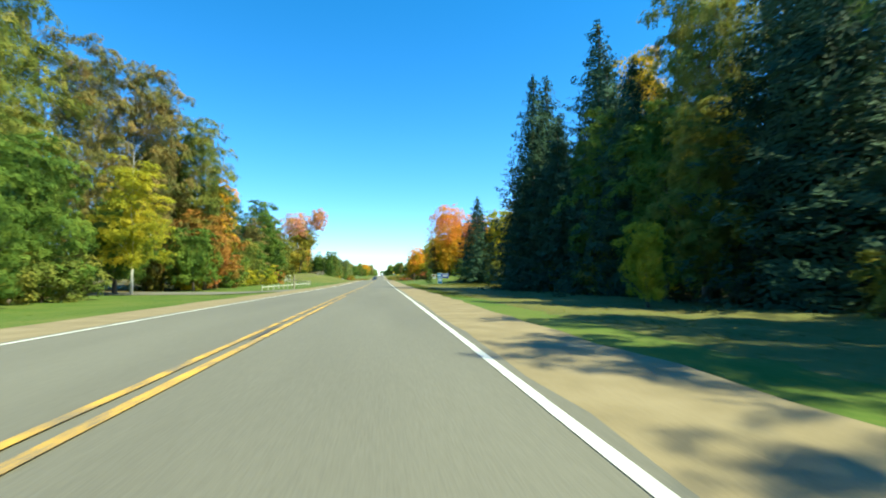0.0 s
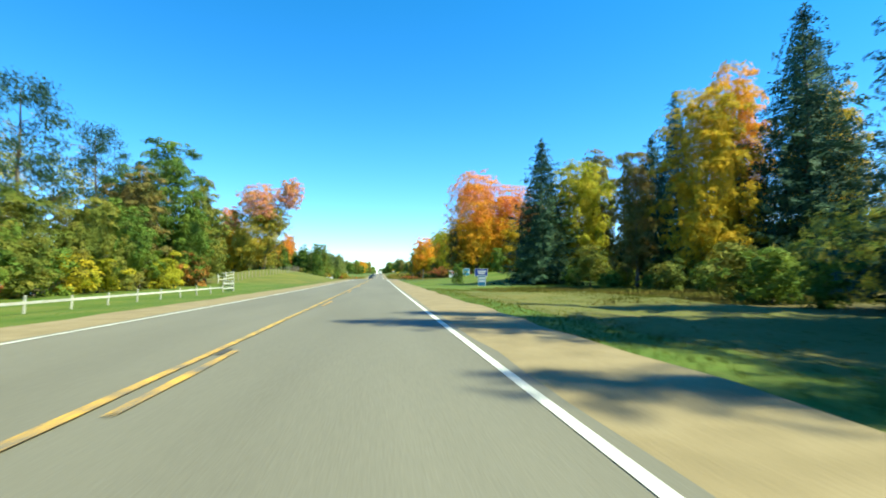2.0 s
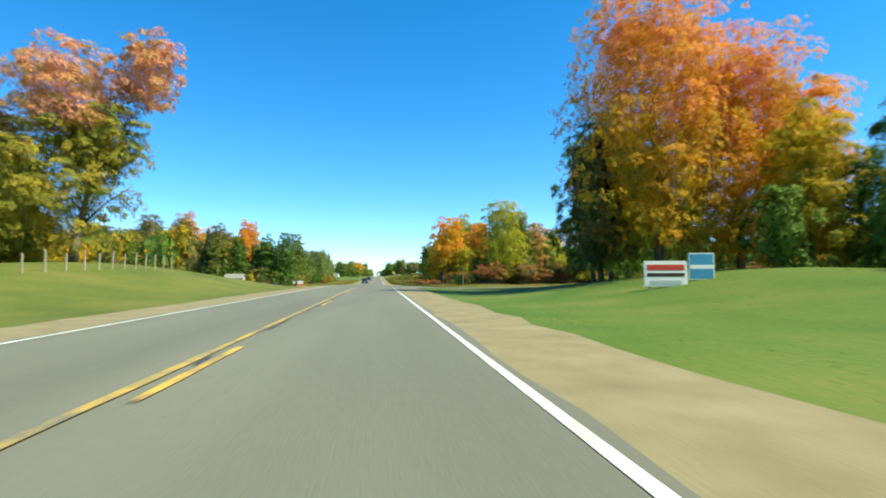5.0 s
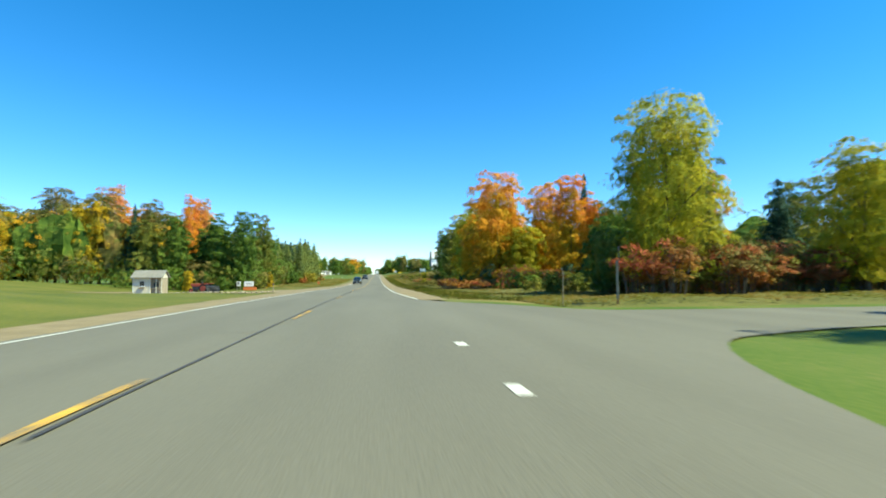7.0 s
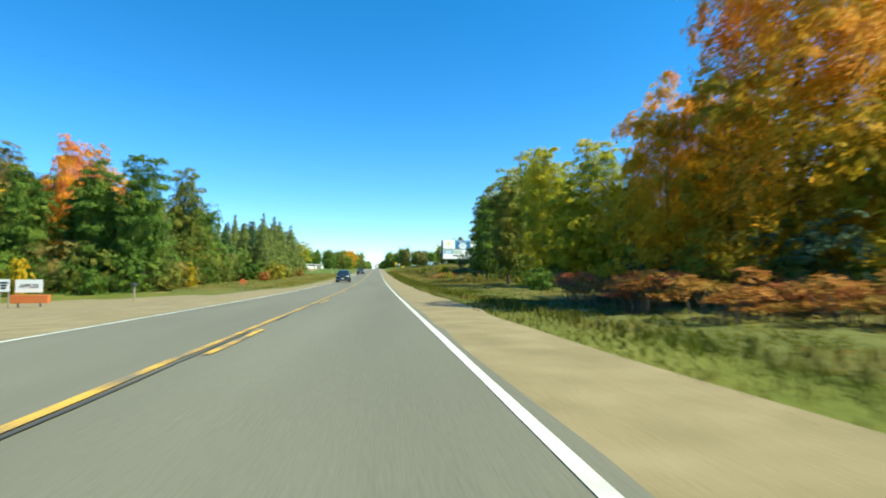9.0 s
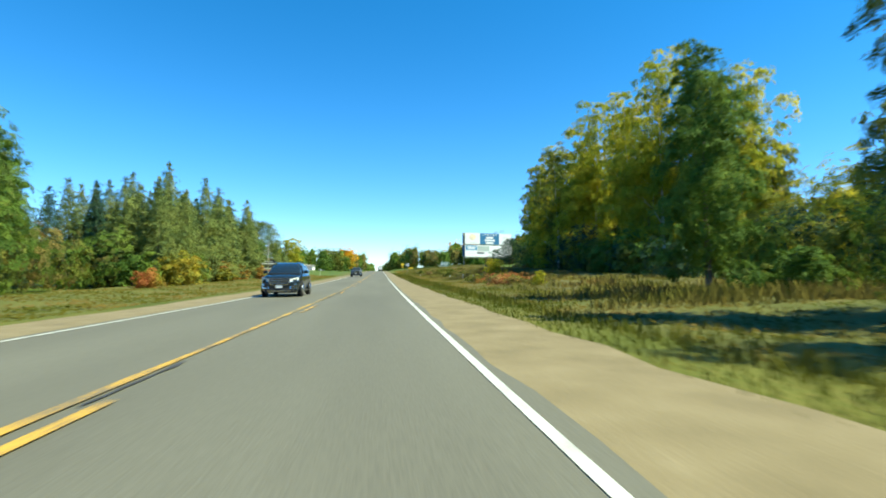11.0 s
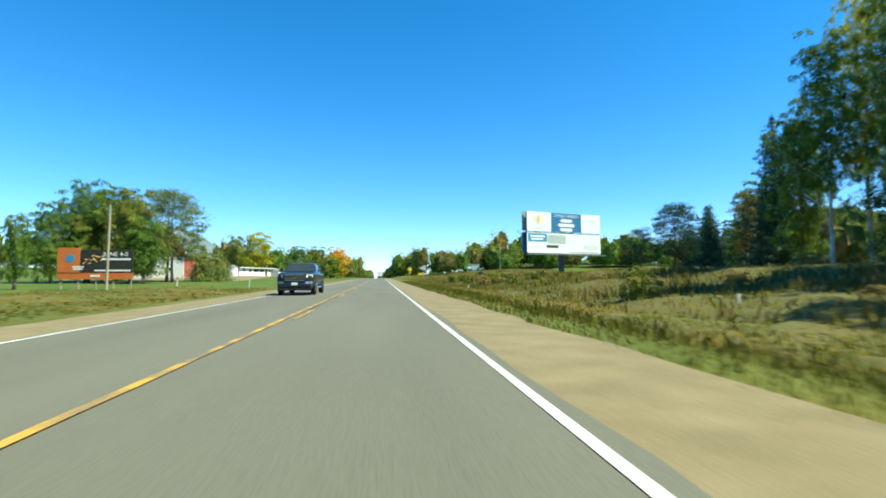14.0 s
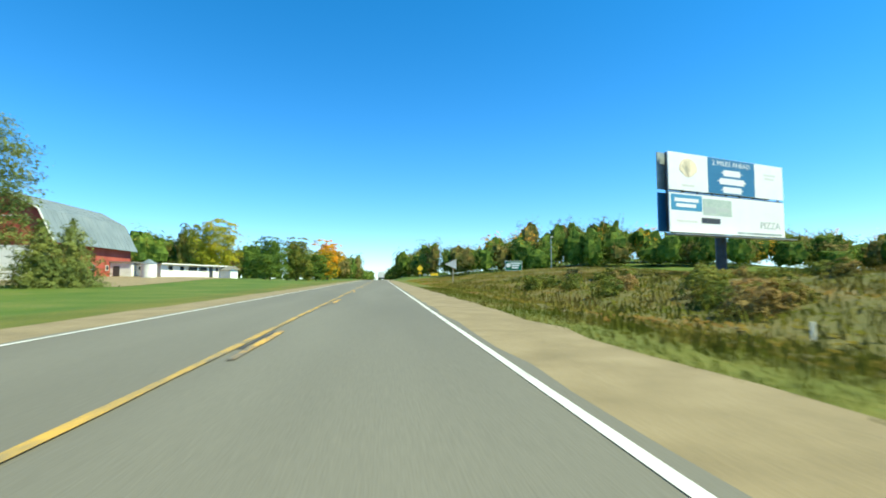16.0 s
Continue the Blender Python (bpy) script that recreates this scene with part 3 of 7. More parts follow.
R_ = np.random.default_rng
TEMPLATE = {
    "broad": [(14, 10, broad_crown("crown", 11 + i, 14, 10, 0.05, 58, 5200, 0.66, th), branch_mesh("trunk", R_(50 + i), 11.5, 0.26, (0.3, 0.2), 9, 4.2, BARK))
              for i, th in enumerate((0.0, 0.6, 0.2, 1.0))],
    "fine": [(14, 10, broad_crown("crown", 15 + i, 14, 10, 0.05, 74, 7400, 0.5, th), branch_mesh("trunk", R_(55 + i), 11.5, 0.26, (0.3, 0.2), 11, 4.2, BARK))
             for i, th in enumerate((0.3, 0.8))],
    "slim": [(15, 7, broad_crown("crown", 161 + i, 15, 7, 0.05, 60, 4300, 0.6, th, 0.3), branch_mesh("trunk", R_(165 + i), 12.5, 0.2, (0.3, 0.2), 9, 3.0, BARK))
             for i, th in enumerate((0.1, 0.5, 0.8))],
    "tall": [(25, 13, broad_crown("crown", 181 + i, 25, 13, 0.05, 100, 7600, 0.78, th, 0.3), branch_mesh("trunk", R_(190 + i), 20, 0.34, (0.4, 0.2), 12, 5.0, BARK))
             for i, th in enumerate((0.2, 0.7))],
    "maple": [(21, 15, broad_crown("crown", 171 + i, 21, 15, 0.03, 130, 10500, 0.62, 0.2, 0.25), branch_mesh("trunk", R_(172 + i), 16, 0.34, (0.3, 0.2), 12, 5.5, BARK)) for i in range(2)],
    "mid": [(14, 10, broad_crown("crown", 111 + i, 14, 10, 0.03, 50, 2400, 0.88, th), branch_mesh("trunk", R_(150 + i), 11.5, 0.26, (0.3, 0.2), 5, 4.2, BARK))
            for i, th in enumerate((0.0, 0.6, 0.2, 1.0))],
    "low": [(8, 8, broad_crown("crown", 31 + i, 8, 8, 0.10, 44, 3000, 0.55, 0.3), branch_mesh("trunk", R_(70 + i), 6, 0.17, (0.2, 0.1), 7, 3.2, BARK, 0.2))
            for i in range(2)],
    "aspen": [(16, 6.5, broad_crown("crown", 41 + i, 16, 6.5, 0.3, 58, 3300, 0.5, 0.1, 0.4, 0.22), branch_mesh("trunk", R_(80 + i), 14.5, 0.135, (0.4, 0.1), 11, 2.4, BIRCH_BARK, 0.2))
              for i in range(2)],
    "back": [(14, 10, broad_crown("crown", 61 + i, 14, 10, -0.02, 44, 1500, 1.05, 0.2), branch_mesh("trunk", R_(90 + i), 11, 0.24, (0.3, 0.2), 4, 3.5, BARK))
             for i in range(3)],
    "spruce": [(18, 7, spruce_crown("crown", 21 + i, 18, 7, 44, 0.5, 0.03), branch_mesh("trunk", R_(95 + i), 17.6, 0.2, (0.0, 0.0), 3, 0.6, BARK)) for i in range(2)],
    "young": [(7, 6, spruce_crown("crown", 221 + i, 7, 6, 26, 0.5, 0.02, 1.1), branch_mesh("trunk", R_(96 + i), 6.6, 0.12, (0.0, 0.0), 3, 0.4, BARK)) for i in range(2)],
    "larch": [(17, 5.5, spruce_crown("crown", 25 + i, 17, 5.5, 36, 0.5, 0.1, 0.9, 0.16), branch_mesh("trunk", R_(98 + i), 16.6, 0.17, (0.1, 0.0), 8, 1.2, BARK, 0.15)) for i in range(2)],
    "pine": [(17, 11, pine_crown("crown", 28 + i, 17, 11, 64, 0.36, 0.22), branch_mesh("trunk", R_(102 + i), 16, 0.24, (0.4, 0.2), 16, 4.2, BARK, 0.2)) for i in range(2)],
}
NAMES = {"broad": "leafy_tree", "fine": "leafy_tree", "maple": "maple_tree", "tall": "tall_tree", "slim": "slender_tree", "mid": "leafy_tree", "low": "small_tree", "aspen": "aspen_tree", "back": "woodland_tree", "spruce": "spruce_tree", "young": "spruce_tree", "larch": "larch_tree", "pine": "pine_tree"}
COUNT = [0]


def tree(kind, x, y, height, width, leaves, label, group="roadside trees", lift=0.0):
    """A tree with its trunk and crown, standing on the ground at x, y."""
    i = COUNT[0]
    COUNT[0] += 1
    if kind in ("broad", "mid", "fine"):
        if height > 18.5:
            kind = "tall" if height > 1.35 * width else "maple"
        elif height > 1.75 * width:
            kind = "slim"
    if kind == "spruce" and width < 11:
        width *= 1.2
    h0, w0, crown, trunk = TEMPLATE[kind][i % len(TEMPLATE[kind])]
    z = float(ground_z(x, y))
    ob = thing(NAMES[kind], pose(x, y, z - 0.05, 0, 0, (i * 137.5) % 360), label, "tree", group)
    s = (width / w0, width / w0, height / h0)
    c, k = new("crown", crown), new("trunk", trunk)
    for o in (c, k):
        o.parent, o.scale = ob, s
    k.scale = (min(1.6, s[2]) * 1.0, min(1.6, s[2]), s[2])
    c.location.z = lift
    c.material_slots[0].link = "OBJECT"
    c.material_slots[0].material = leaves
    return ob


BUSH = [broad_crown("foliage", 131 + i, 2.6, 3.0, 0.0, 16, 420, 0.5, 0.0, 0.3) for i in range(3)]
STEM = [branch_mesh("trunk", R_(140 + i), 1.6, 0.05, (0.1, 0.1), 3, 1.1, BARK, 0.05) for i in range(2)]


def bush(x, y, height, width, leaves, label, name="bush", group="roadside bushes"):
    i = COUNT[0]
    COUNT[0] += 1
    ob = thing(name, pose(x, y, float(ground_z(x, y)) - 0.08, 0, 0, (i * 137.5) % 360), label, "bush", group)
    c, k = new("foliage", BUSH[i % 3]), new("trunk", STEM[i % 2])
    c.scale = k.scale = (width / 3.0, width / 3.0, height / 2.6)
    c.parent = k.parent = ob
    c.material_slots[0].link = "OBJECT"
    c.material_slots[0].material = leaves
    return ob


def sumac_mesh(seed, stems):
    """Bare leaning stems, each with a spreading rosette of narrow leaves at its tip and a fork below it."""
    rng = np.random.default_rng(seed)
    bm = bmesh.new()
    cs, ns = [], []
    for k in range(stems):
        a, r = k * 2.4 + rng.uniform(-0.5, 0.5), 1.25 * math.sqrt((k + 0.5) / stems)
        foot = Vector((math.cos(a) * r * 0.55, math.sin(a) * r * 0.55, -0.1))
        h = rng.uniform(1.3, 2.45)
        fork = foot + Vector((math.cos(a) * 0.2 * r, math.sin(a) * 0.2 * r, h * 0.62))
        tube(bm, foot, fork, 0.026, 0.018, 4)
        for b in (-0.9, 0.8):
            tip = fork + Vector((math.cos(a + b) * 0.34, math.sin(a + b) * 0.34, h * rng.uniform(0.24, 0.4)))
            tube(bm, fork, tip, 0.016, 0.01, 3)
            n = 16
            d = rng.uniform(0, 6.283, n)
            q = rng.uniform(0.1, 0.5, n)
            cs.append(np.stack([tip.x + np.cos(d) * q, tip.y + np.sin(d) * q, tip.z + 0.12 - 0.5 * q ** 1.5 + rng.normal(0, 0.05, n)], 1))
            ns.append(np.stack([np.cos(d) * 0.6, np.sin(d) * 0.6, np.ones(n)], 1))
    trunk = bpy.data.meshes.new("stem")
    bm.to_mesh(trunk)
    bm.free()
    trunk.materials.append(BARK)
    return quads_mesh("foliage", leaf_quads(np.concatenate(cs), np.concatenate(ns), 0.36, rng, 0.1, 0.4)), trunk


SUMACS = [sumac_mesh(401 + i, 9 + 2 * i) for i in range(3)]


def sumac_patch(seed, n, x0, x1, y0, y1, h0, h1, slope=0.0, tones=(SUMAC, RUST, SUMAC, BRONZE, OLIVE)):
    """Sumac shrubs along a strip; slope: how far the strip moves along y for each metre in x."""
    rng = np.random.default_rng(seed)
    for k in range(n):
        x = rng.uniform(x0, x1)
        y = y0 + (y1 - y0) * (k + rng.uniform(0, 1)) / n + slope * (x - x0)
        i = COUNT[0]
        COUNT[0] += 1
        ob = thing("sumac_shrub", pose(x, y, float(ground_z(x, y)), 0, 0, (i * 137.5) % 360), "sumac shrub turning red, with bare stems, in tall grass", "shrub", "sumac thicket")
        h = rng.uniform(h0, h1) / 2.4
        leaf, stem = (new(me.name.split(".")[0], me) for me in SUMACS[i % 3])
        for o in (leaf, stem):
            o.parent, o.scale = ob, (0.55 + 0.5 * h, 0.55 + 0.5 * h, h)
        leaf.material_slots[0].link = "OBJECT"
        leaf.material_slots[0].material = tones[int(rng.integers(len(tones)))]


DENSE = {}


def dense(mat):
    """The given leaves without gaps between them, for the cores inside distant crowns."""
    if mat.name not in DENSE:
        colors, patch, light, turn = LEAVES[mat.name]
        DENSE[mat.name] = foliage(mat.name + "_close", colors, patch, light, turn, False)
    return DENSE[mat.name]


def far_woods(name, seed, line, depth, h0, h1, n, size, kinds, label, spacing=5.0, w0=9.0, w1=14.0):
    """A distant belt of woodland along a line: broad merging leafy masses from the ground up, each a lumpy body with sprays over it."""
    rng = np.random.default_rng(seed)
    pts = np.array(line, float)
    seg = np.linalg.norm(np.diff(pts, axis=0), axis=1)
    cum = np.concatenate([[0], np.cumsum(seg)])
    per = max(2, int(cum[-1] / spacing) // len(kinds) + 1)
    solid = name == "far_woods"
    n = int(n * (0.58 if solid else 1.0))
    nu, nv = 12, 9
    U, V = np.meshgrid(np.arange(nu) * 2 * np.pi / nu, np.linspace(0.06, 0.97, nv) * np.pi)
    ball = np.stack([np.sin(V) * np.cos(U), np.sin(V) * np.sin(U), np.cos(V)], -1).reshape(-1, 3)

    def lumps(p, k):
        return 1 + 0.17 * np.sin(5.3 * p[:, :1] + k) * np.cos(6 * p[:, 2:] + 2 * k) + 0.1 * np.sin(9 * p[:, 1:2] + 3 * k) * np.cos(7 * p[:, :1] - k)

    for j, mat in enumerate(kinds):
        qs, cores = [], []
        for k in range(per):
            d = cum[-1] * min(1.0, (k + (j + rng.uniform(0, 1)) / len(kinds)) / per)
            x, y = np.interp(d, cum, pts[:, 0]) + rng.uniform(-depth, depth), np.interp(d, cum, pts[:, 1]) + rng.uniform(-depth, depth)
            h, w = rng.uniform(h0, h1), rng.uniform(w0, w1)
            span, base = np.array([w / 2, w / 2, h * 0.47]), np.array([x, y, float(ground_z(x, y)) + h * 0.47])
            p = sphere_points(n, rng)
            q = np.sign(p) * np.abs(p) ** 0.72 * rng.uniform(0.7 if solid else 0.6, 1.0, (n, 1)) * lumps(p, k) * span + base
            qs.append(leaf_quads(q, p + np.array([0, 0, 0.3]), size * (0.8 if solid else 1.0), rng, 0.0, 0.35))
            if not solid:
                continue
            core = (np.sign(ball) * np.abs(ball) ** 0.72 * lumps(ball, k) ** 2 * 0.62 * span + base).reshape(nv, nu, 3)
            nxt = np.roll(core, -1, axis=1)
            cores.append(np.stack([core[:-1], core[1:], nxt[1:], nxt[:-1]], 2).reshape(-1, 3))
        n_leaf = sum(len(q) for q in qs) // 4
        me = quads_mesh(name, np.concatenate(qs + cores))
        me.materials[0] = mat
        if cores:
            # most cores take a darker green, so shade within the crowns is in the colour
            me.materials.append(dense(BRONZE if mat is BRONZE else GREEN))
            me.polygons.foreach_set("material_index", (np.arange(len(me.polygons)) >= n_leaf).astype(np.int32))
        tagged(new(name, me), label, "woods", "", "stuff")


# trees by the road, in the order in which the road passes them


tree("mid", -33.8, 178.4, 14.4, 9.6, ORANGE, "bright orange tree with a full rounded autumn crown")


tree("spruce", 38.5, 120.1, 13.0, 7.8, NEEDLE, "dark green spruce with drooping boughs and pointed top")
tree("broad", 36.4, 161.5, 16.8, 9.6, MAPLE, "deep orange tree with a full rounded autumn crown")

tree("fine", 27.5, 177.0, 19.7, 7.2, GREEN, "green leafy tree with a full rounded autumn crown")


tree("broad", 19.6, 273.4, 14.7, 6.8, LIME, "yellow-green tree with a full rounded autumn crown")
tree("broad", 22.7, 266.4, 14.0, 7.3, LIME, "yellow-green tree with a full rounded autumn crown")
tree("broad", 18.0, 281.4, 13.2, 7.2, OLIVE, "olive-green turning tree with a full rounded autumn crown")
tree("broad", 24.9, 263.4, 11.0, 5.0, OLIVE, "olive-green turning tree with a full rounded autumn crown")
tree("broad", 17.8, 293.4, 12.4, 5.5, GREEN, "green leafy tree with a full rounded autumn crown")
tree("broad", 20.3, 267.4, 9.7, 7.0, LIME, "yellow-green tree with a full rounded autumn crown")

tree("aspen", 41.1, 320.9, 23.3, 9.1, LIME, "yellow-green slender pale-barked tree with sparse leaves")
tree("aspen", 35.6, 327.9, 26.9, 9.8, LIME, "yellow-green slender pale-barked tree with sparse leaves")
tree("aspen", 34.6, 334.9, 24.7, 9.6, LIME, "yellow-green slender pale-barked tree with sparse leaves")
tree("aspen", 33.5, 342.9, 25.1, 9.1, LIME, "yellow-green slender pale-barked tree with sparse leaves")
tree("aspen", 30.8, 350.9, 20.7, 8.9, OLIVE, "olive-green turning slender pale-barked tree with sparse leaves")
tree("aspen", 31.4, 362.9, 19.3, 7.0, LIME, "yellow-green slender pale-barked tree with sparse leaves")
tree("aspen", 34.4, 377.9, 17.6, 6.2, GREEN, "green leafy slender pale-barked tree with sparse leaves")
tree("aspen", 39.4, 324.9, 22.6, 9.1, LIME, "yellow-green slender pale-barked tree with sparse leaves")
tree("broad", 35.0, 330.9, 16.8, 11.5, LIME, "yellow-green tree with a full rounded autumn crown")
tree("mid", 32.8, 344.9, 16.3, 12.1, LIME, "yellow-green tree with a full rounded autumn crown")
tree("mid", 31.8, 357.9, 13.1, 10.6, LIME, "yellow-green tree with a full rounded autumn crown")
tree("broad", 38.8, 318.9, 15.7, 9.4, LIME, "yellow-green tree with a full rounded autumn crown")
tree("aspen", 44.3, 333.2, 22.6, 8.3, LIME, "yellow-green slender pale-barked tree with sparse leaves")
tree("aspen", 36.8, 355.5, 24.3, 7.8, LIME, "yellow-green slender pale-barked tree with sparse leaves")
tree("aspen", 40.7, 349.5, 25.1, 8.7, LIME, "yellow-green slender pale-barked tree with sparse leaves")
tree("aspen", 42.9, 345.5, 24.8, 6.6, OLIVE, "olive-green turning slender pale-barked tree with sparse leaves")
tree("aspen", 34.2, 363.5, 23.3, 9.1, LIME, "yellow-green slender pale-barked tree with sparse leaves")
tree("aspen", 35.2, 373.5, 18.8, 6.0, GREEN, "green leafy slender pale-barked tree with sparse leaves")
tree("broad", 36.2, 357.5, 14.6, 9.8, GREEN, "green leafy tree with a full rounded autumn crown")
tree("broad", 40.3, 349.5, 16.1, 9.1, LIME, "yellow-green tree with a full rounded autumn crown")
tree("aspen", 38.0, 378.1, 21.9, 6.5, LIME, "yellow-green slender pale-barked tree with sparse leaves")
tree("aspen", 42.4, 374.1, 24.6, 7.8, LIME, "yellow-green slender pale-barked tree with sparse leaves")
tree("broad", 43.5, 370.1, 24.2, 6.2, LIME, "yellow-green tree with a full rounded autumn crown")
tree("broad", 37.6, 384.1, 15.0, 5.7, GREEN, "green leafy tree with a full rounded autumn crown")
tree("pine", 34.5, 398.1, 7.5, 5.0, NEEDLE, "dark green pine with open tufted boughs")
tree("broad", 40.7, 376.1, 12.2, 8.1, GREEN, "green leafy tree with a full rounded autumn crown")
tree("pine", 31.8, 400.7, 5.3, 4.3, NEEDLE, "dark green pine with open tufted boughs")
tree("pine", 35.4, 398.7, 8.0, 4.6, NEEDLE, "dark green pine with open tufted boughs")
tree("aspen", 53.7, 411.7, 13.2, 6.6, BRONZE, "bronze-brown slender pale-barked tree with sparse leaves")
tree("pine", 53.8, 406.7, 12.1, 4.3, NEEDLE, "dark green pine with open tufted boughs")
tree("spruce", 58.5, 428, 13.4, 7.5, NEEDLE, "dark green spruce with drooping boughs and pointed top")
tree("spruce", 62.5, 433, 14.2, 8.0, NEEDLE, "dark green spruce with drooping boughs and pointed top")
tree("broad", 64.5, 424, 17.0, 9.5, GREEN, "green leafy tree with a full rounded autumn crown")
tree("spruce", 67.0, 446, 11.8, 9.0, NEEDLE, "dark green spruce with drooping boughs and pointed top")
tree("spruce", 42.4, 392.7, 16.9, 7.0, NEEDLE, "dark green spruce with drooping boughs and pointed top")

tree("spruce", -19.6, 352.9, 7.6, 2.3, NEEDLE, "dark green spruce with drooping boughs and pointed top")
tree("larch", -28.2, 384.1, 9.8, 4.0, BLUE_NEEDLE, "grey-green thin open conifer in a close stand")
tree("larch", -28.4, 380.1, 8.3, 5.7, BLUE_NEEDLE, "grey-green thin open conifer in a close stand")
tree("low", -34.6, 402.1, 7.8, 3.8, GREEN, "green leafy small low-branched tree on grass")
tree("mid", -45.7, 437.1, 12.9, 10.3, OLIVE, "olive-green turning tree with a full rounded autumn crown")
tree("mid", -45.0, 444.1, 17.0, 12.2, GREEN, "green leafy tree with a full rounded autumn crown")
tree("pine", -35.2, 444.1, 16.6, 10.3, BLUE_NEEDLE, "grey-green pine with open tufted boughs")
tree("low", -35.0, 432.1, 10.3, 8.7, GREEN, "green leafy small low-branched tree on grass")
tree("pine", -36.5, 444.9, 17.2, 12.3, BLUE_NEEDLE, "grey-green pine with open tufted boughs")
tree("young", -31.7, 449.9, 6.8, 7.6, BLUE_NEEDLE, "grey-green spruce with drooping boughs and pointed top")
tree("young", -29.9, 451.9, 7.2, 7.5, BLUE_NEEDLE, "grey-green spruce with drooping boughs and pointed top")
tree("mid", -46.2, 437.3, 17.2, 10.5, GREEN, "green leafy tree with a full rounded autumn crown")
tree("mid", -38.4, 435.3, 15.3, 10.3, OLIVE, "olive-green turning tree with a full rounded autumn crown")
tree("mid", -49.3, 433.3, 13.0, 8.2, GREEN, "green leafy tree with a full rounded autumn crown")

tree("mid", -43.2, 543.6, 16.5, 14.7, LIME, "yellow-green tree with a full rounded autumn crown")
tree("mid", -53.4, 553.6, 16.2, 10.4, OLIVE, "olive-green turning tree with a full rounded autumn crown")
tree("back", -74.9, 583.6, 14.0, 20.7, BRONZE, "bronze-brown tree in a dense woodland edge")
tree("back", -25.6, 528.6, 11.2, 10.3, GREEN, "green leafy tree in a dense woodland edge")
tree("back", -20.1, 533.6, 11.5, 10.7, OLIVE, "olive-green turning tree in a dense woodland edge")
tree("low", -23.6, 513.6, 5.7, 11.7, GREEN, "green leafy small low-branched tree on grass")
tree("back", -15.6, 568.6, 13.4, 11.4, ORANGE, "bright orange tree in a dense woodland edge")
tree("back", -16.2, 543.6, 8.3, 11.4, GREEN, "green leafy tree in a dense woodland edge")
bush(-21.3, 291.4, 3.6, 2.6, GOLD, "golden yellow shrub at the woods edge")
tree("spruce", 38.7, 148.4, 11.3, 6.5, NEEDLE, "dark green spruce with drooping boughs and pointed top")
tree("low", -42.3, 168.4, 8.2, 8.4, BRONZE, "bronze-brown small low-branched tree on grass")
tree("low", -46.3, 183.4, 8.7, 8.3, ORANGE, "bright orange small low-branched tree on grass")


tree("mid", -95.5, 248.4, 22.9, 21.2, BRONZE, "bronze-brown tree with a full rounded autumn crown")
tree("mid", -87.1, 248.4, 19.4, 17.9, PINK, "salmon-orange tree with a full rounded autumn crown")
tree("mid", -82.9, 253.4, 20.3, 18.5, ORANGE, "bright orange tree with a full rounded autumn crown")
tree("mid", -97.0, 258.4, 27.0, 19.1, ORANGE, "bright orange tree with a full rounded autumn crown")
tree("mid", 83.1, 456.3, 14.0, 7.3, GREEN, "green leafy tree with a full rounded autumn crown")
tree("low", 81.5, 461.3, 7.8, 7.0, OLIVE, "olive-green turning small low-branched tree on grass")

tree("broad", -20.1, 36, 11.1, 8.5, GREEN, "green leafy tree with a full rounded autumn crown")
tree("broad", -20.5, 29, 10.6, 8.5, GREEN, "green leafy tree with a full rounded autumn crown")
tree("broad", -16.5, 26, 8.0, 6.0, GREEN, "green leafy tree with a full rounded autumn crown")
tree("broad", -24.5, 39.5, 13.5, 8.5, OLIVE, "olive-green turning tree with a full rounded autumn crown")
tree("tall", -29.5, 46, 27.5, 13.5, OLIVE, "olive-green turning tree with a full rounded autumn crown")
tree("aspen", -19.9, 49.5, 14.4, 8.6, LIME, "yellow-green slender pale-barked tree with sparse leaves", lift=-2.2)
tree("low", -23.5, 54, 9.5, 8.0, GREEN, "green leafy small low-branched tree on grass")
tree("tall", -29.6, 60, 27.6, 13.2, BRONZE, "bronze-brown tree with a full rounded autumn crown")
tree("tall", -25.6, 66, 27.6, 12.0, BRONZE, "bronze-brown tree with a full rounded autumn crown")
tree("tall", -21.8, 71, 22.6, 11.5, OLIVE, "olive-green turning tree with a full rounded autumn crown")
tree("broad", -20.5, 75, 16.6, 6.0, ORANGE, "bright orange tree with a full rounded autumn crown")
tree("low", -18.9, 62, 7.3, 7.6, GREEN, "green leafy small low-branched tree on grass")
tree("low", -19.5, 67.5, 9.9, 10.5, RUST, "rust-red small low-branched tree on grass")
tree("broad", -28, 76, 15.5, 10, OLIVE, "olive-green turning tree with a full rounded autumn crown")
tree("tall", -30.5, 83, 22, 12, GREEN, "green leafy tree with a full rounded autumn crown")
tree("pine", -25.3, 92, 17.0, 8.0, NEEDLE, "dark green pine with open tufted boughs")
tree("pine", -33.5, 88, 19.0, 8.5, NEEDLE, "dark green pine with open tufted boughs")
tree("low", -21.5, 80, 7.5, 8.0, GREEN, "green leafy small low-branched tree on grass")
tree("low", -22.4, 87, 7.6, 8.0, OLIVE, "olive-green turning small low-branched tree on grass")
tree("low", -21.8, 95, 8.0, 8.5, OLIVE, "olive-green turning small low-branched tree on grass")
tree("low", -22.5, 103, 8.8, 8.0, GREEN, "green leafy small low-branched tree on grass")
tree("pine", -28.9, 111, 18.2, 6.6, NEEDLE, "dark green pine with open tufted boughs")
tree("broad", -23.8, 109, 13.4, 6.8, BRONZE, "bronze-brown tree with a full rounded autumn crown")
tree("broad", -24.2, 117, 18.0, 10.0, GREEN, "green leafy tree with a full rounded autumn crown")
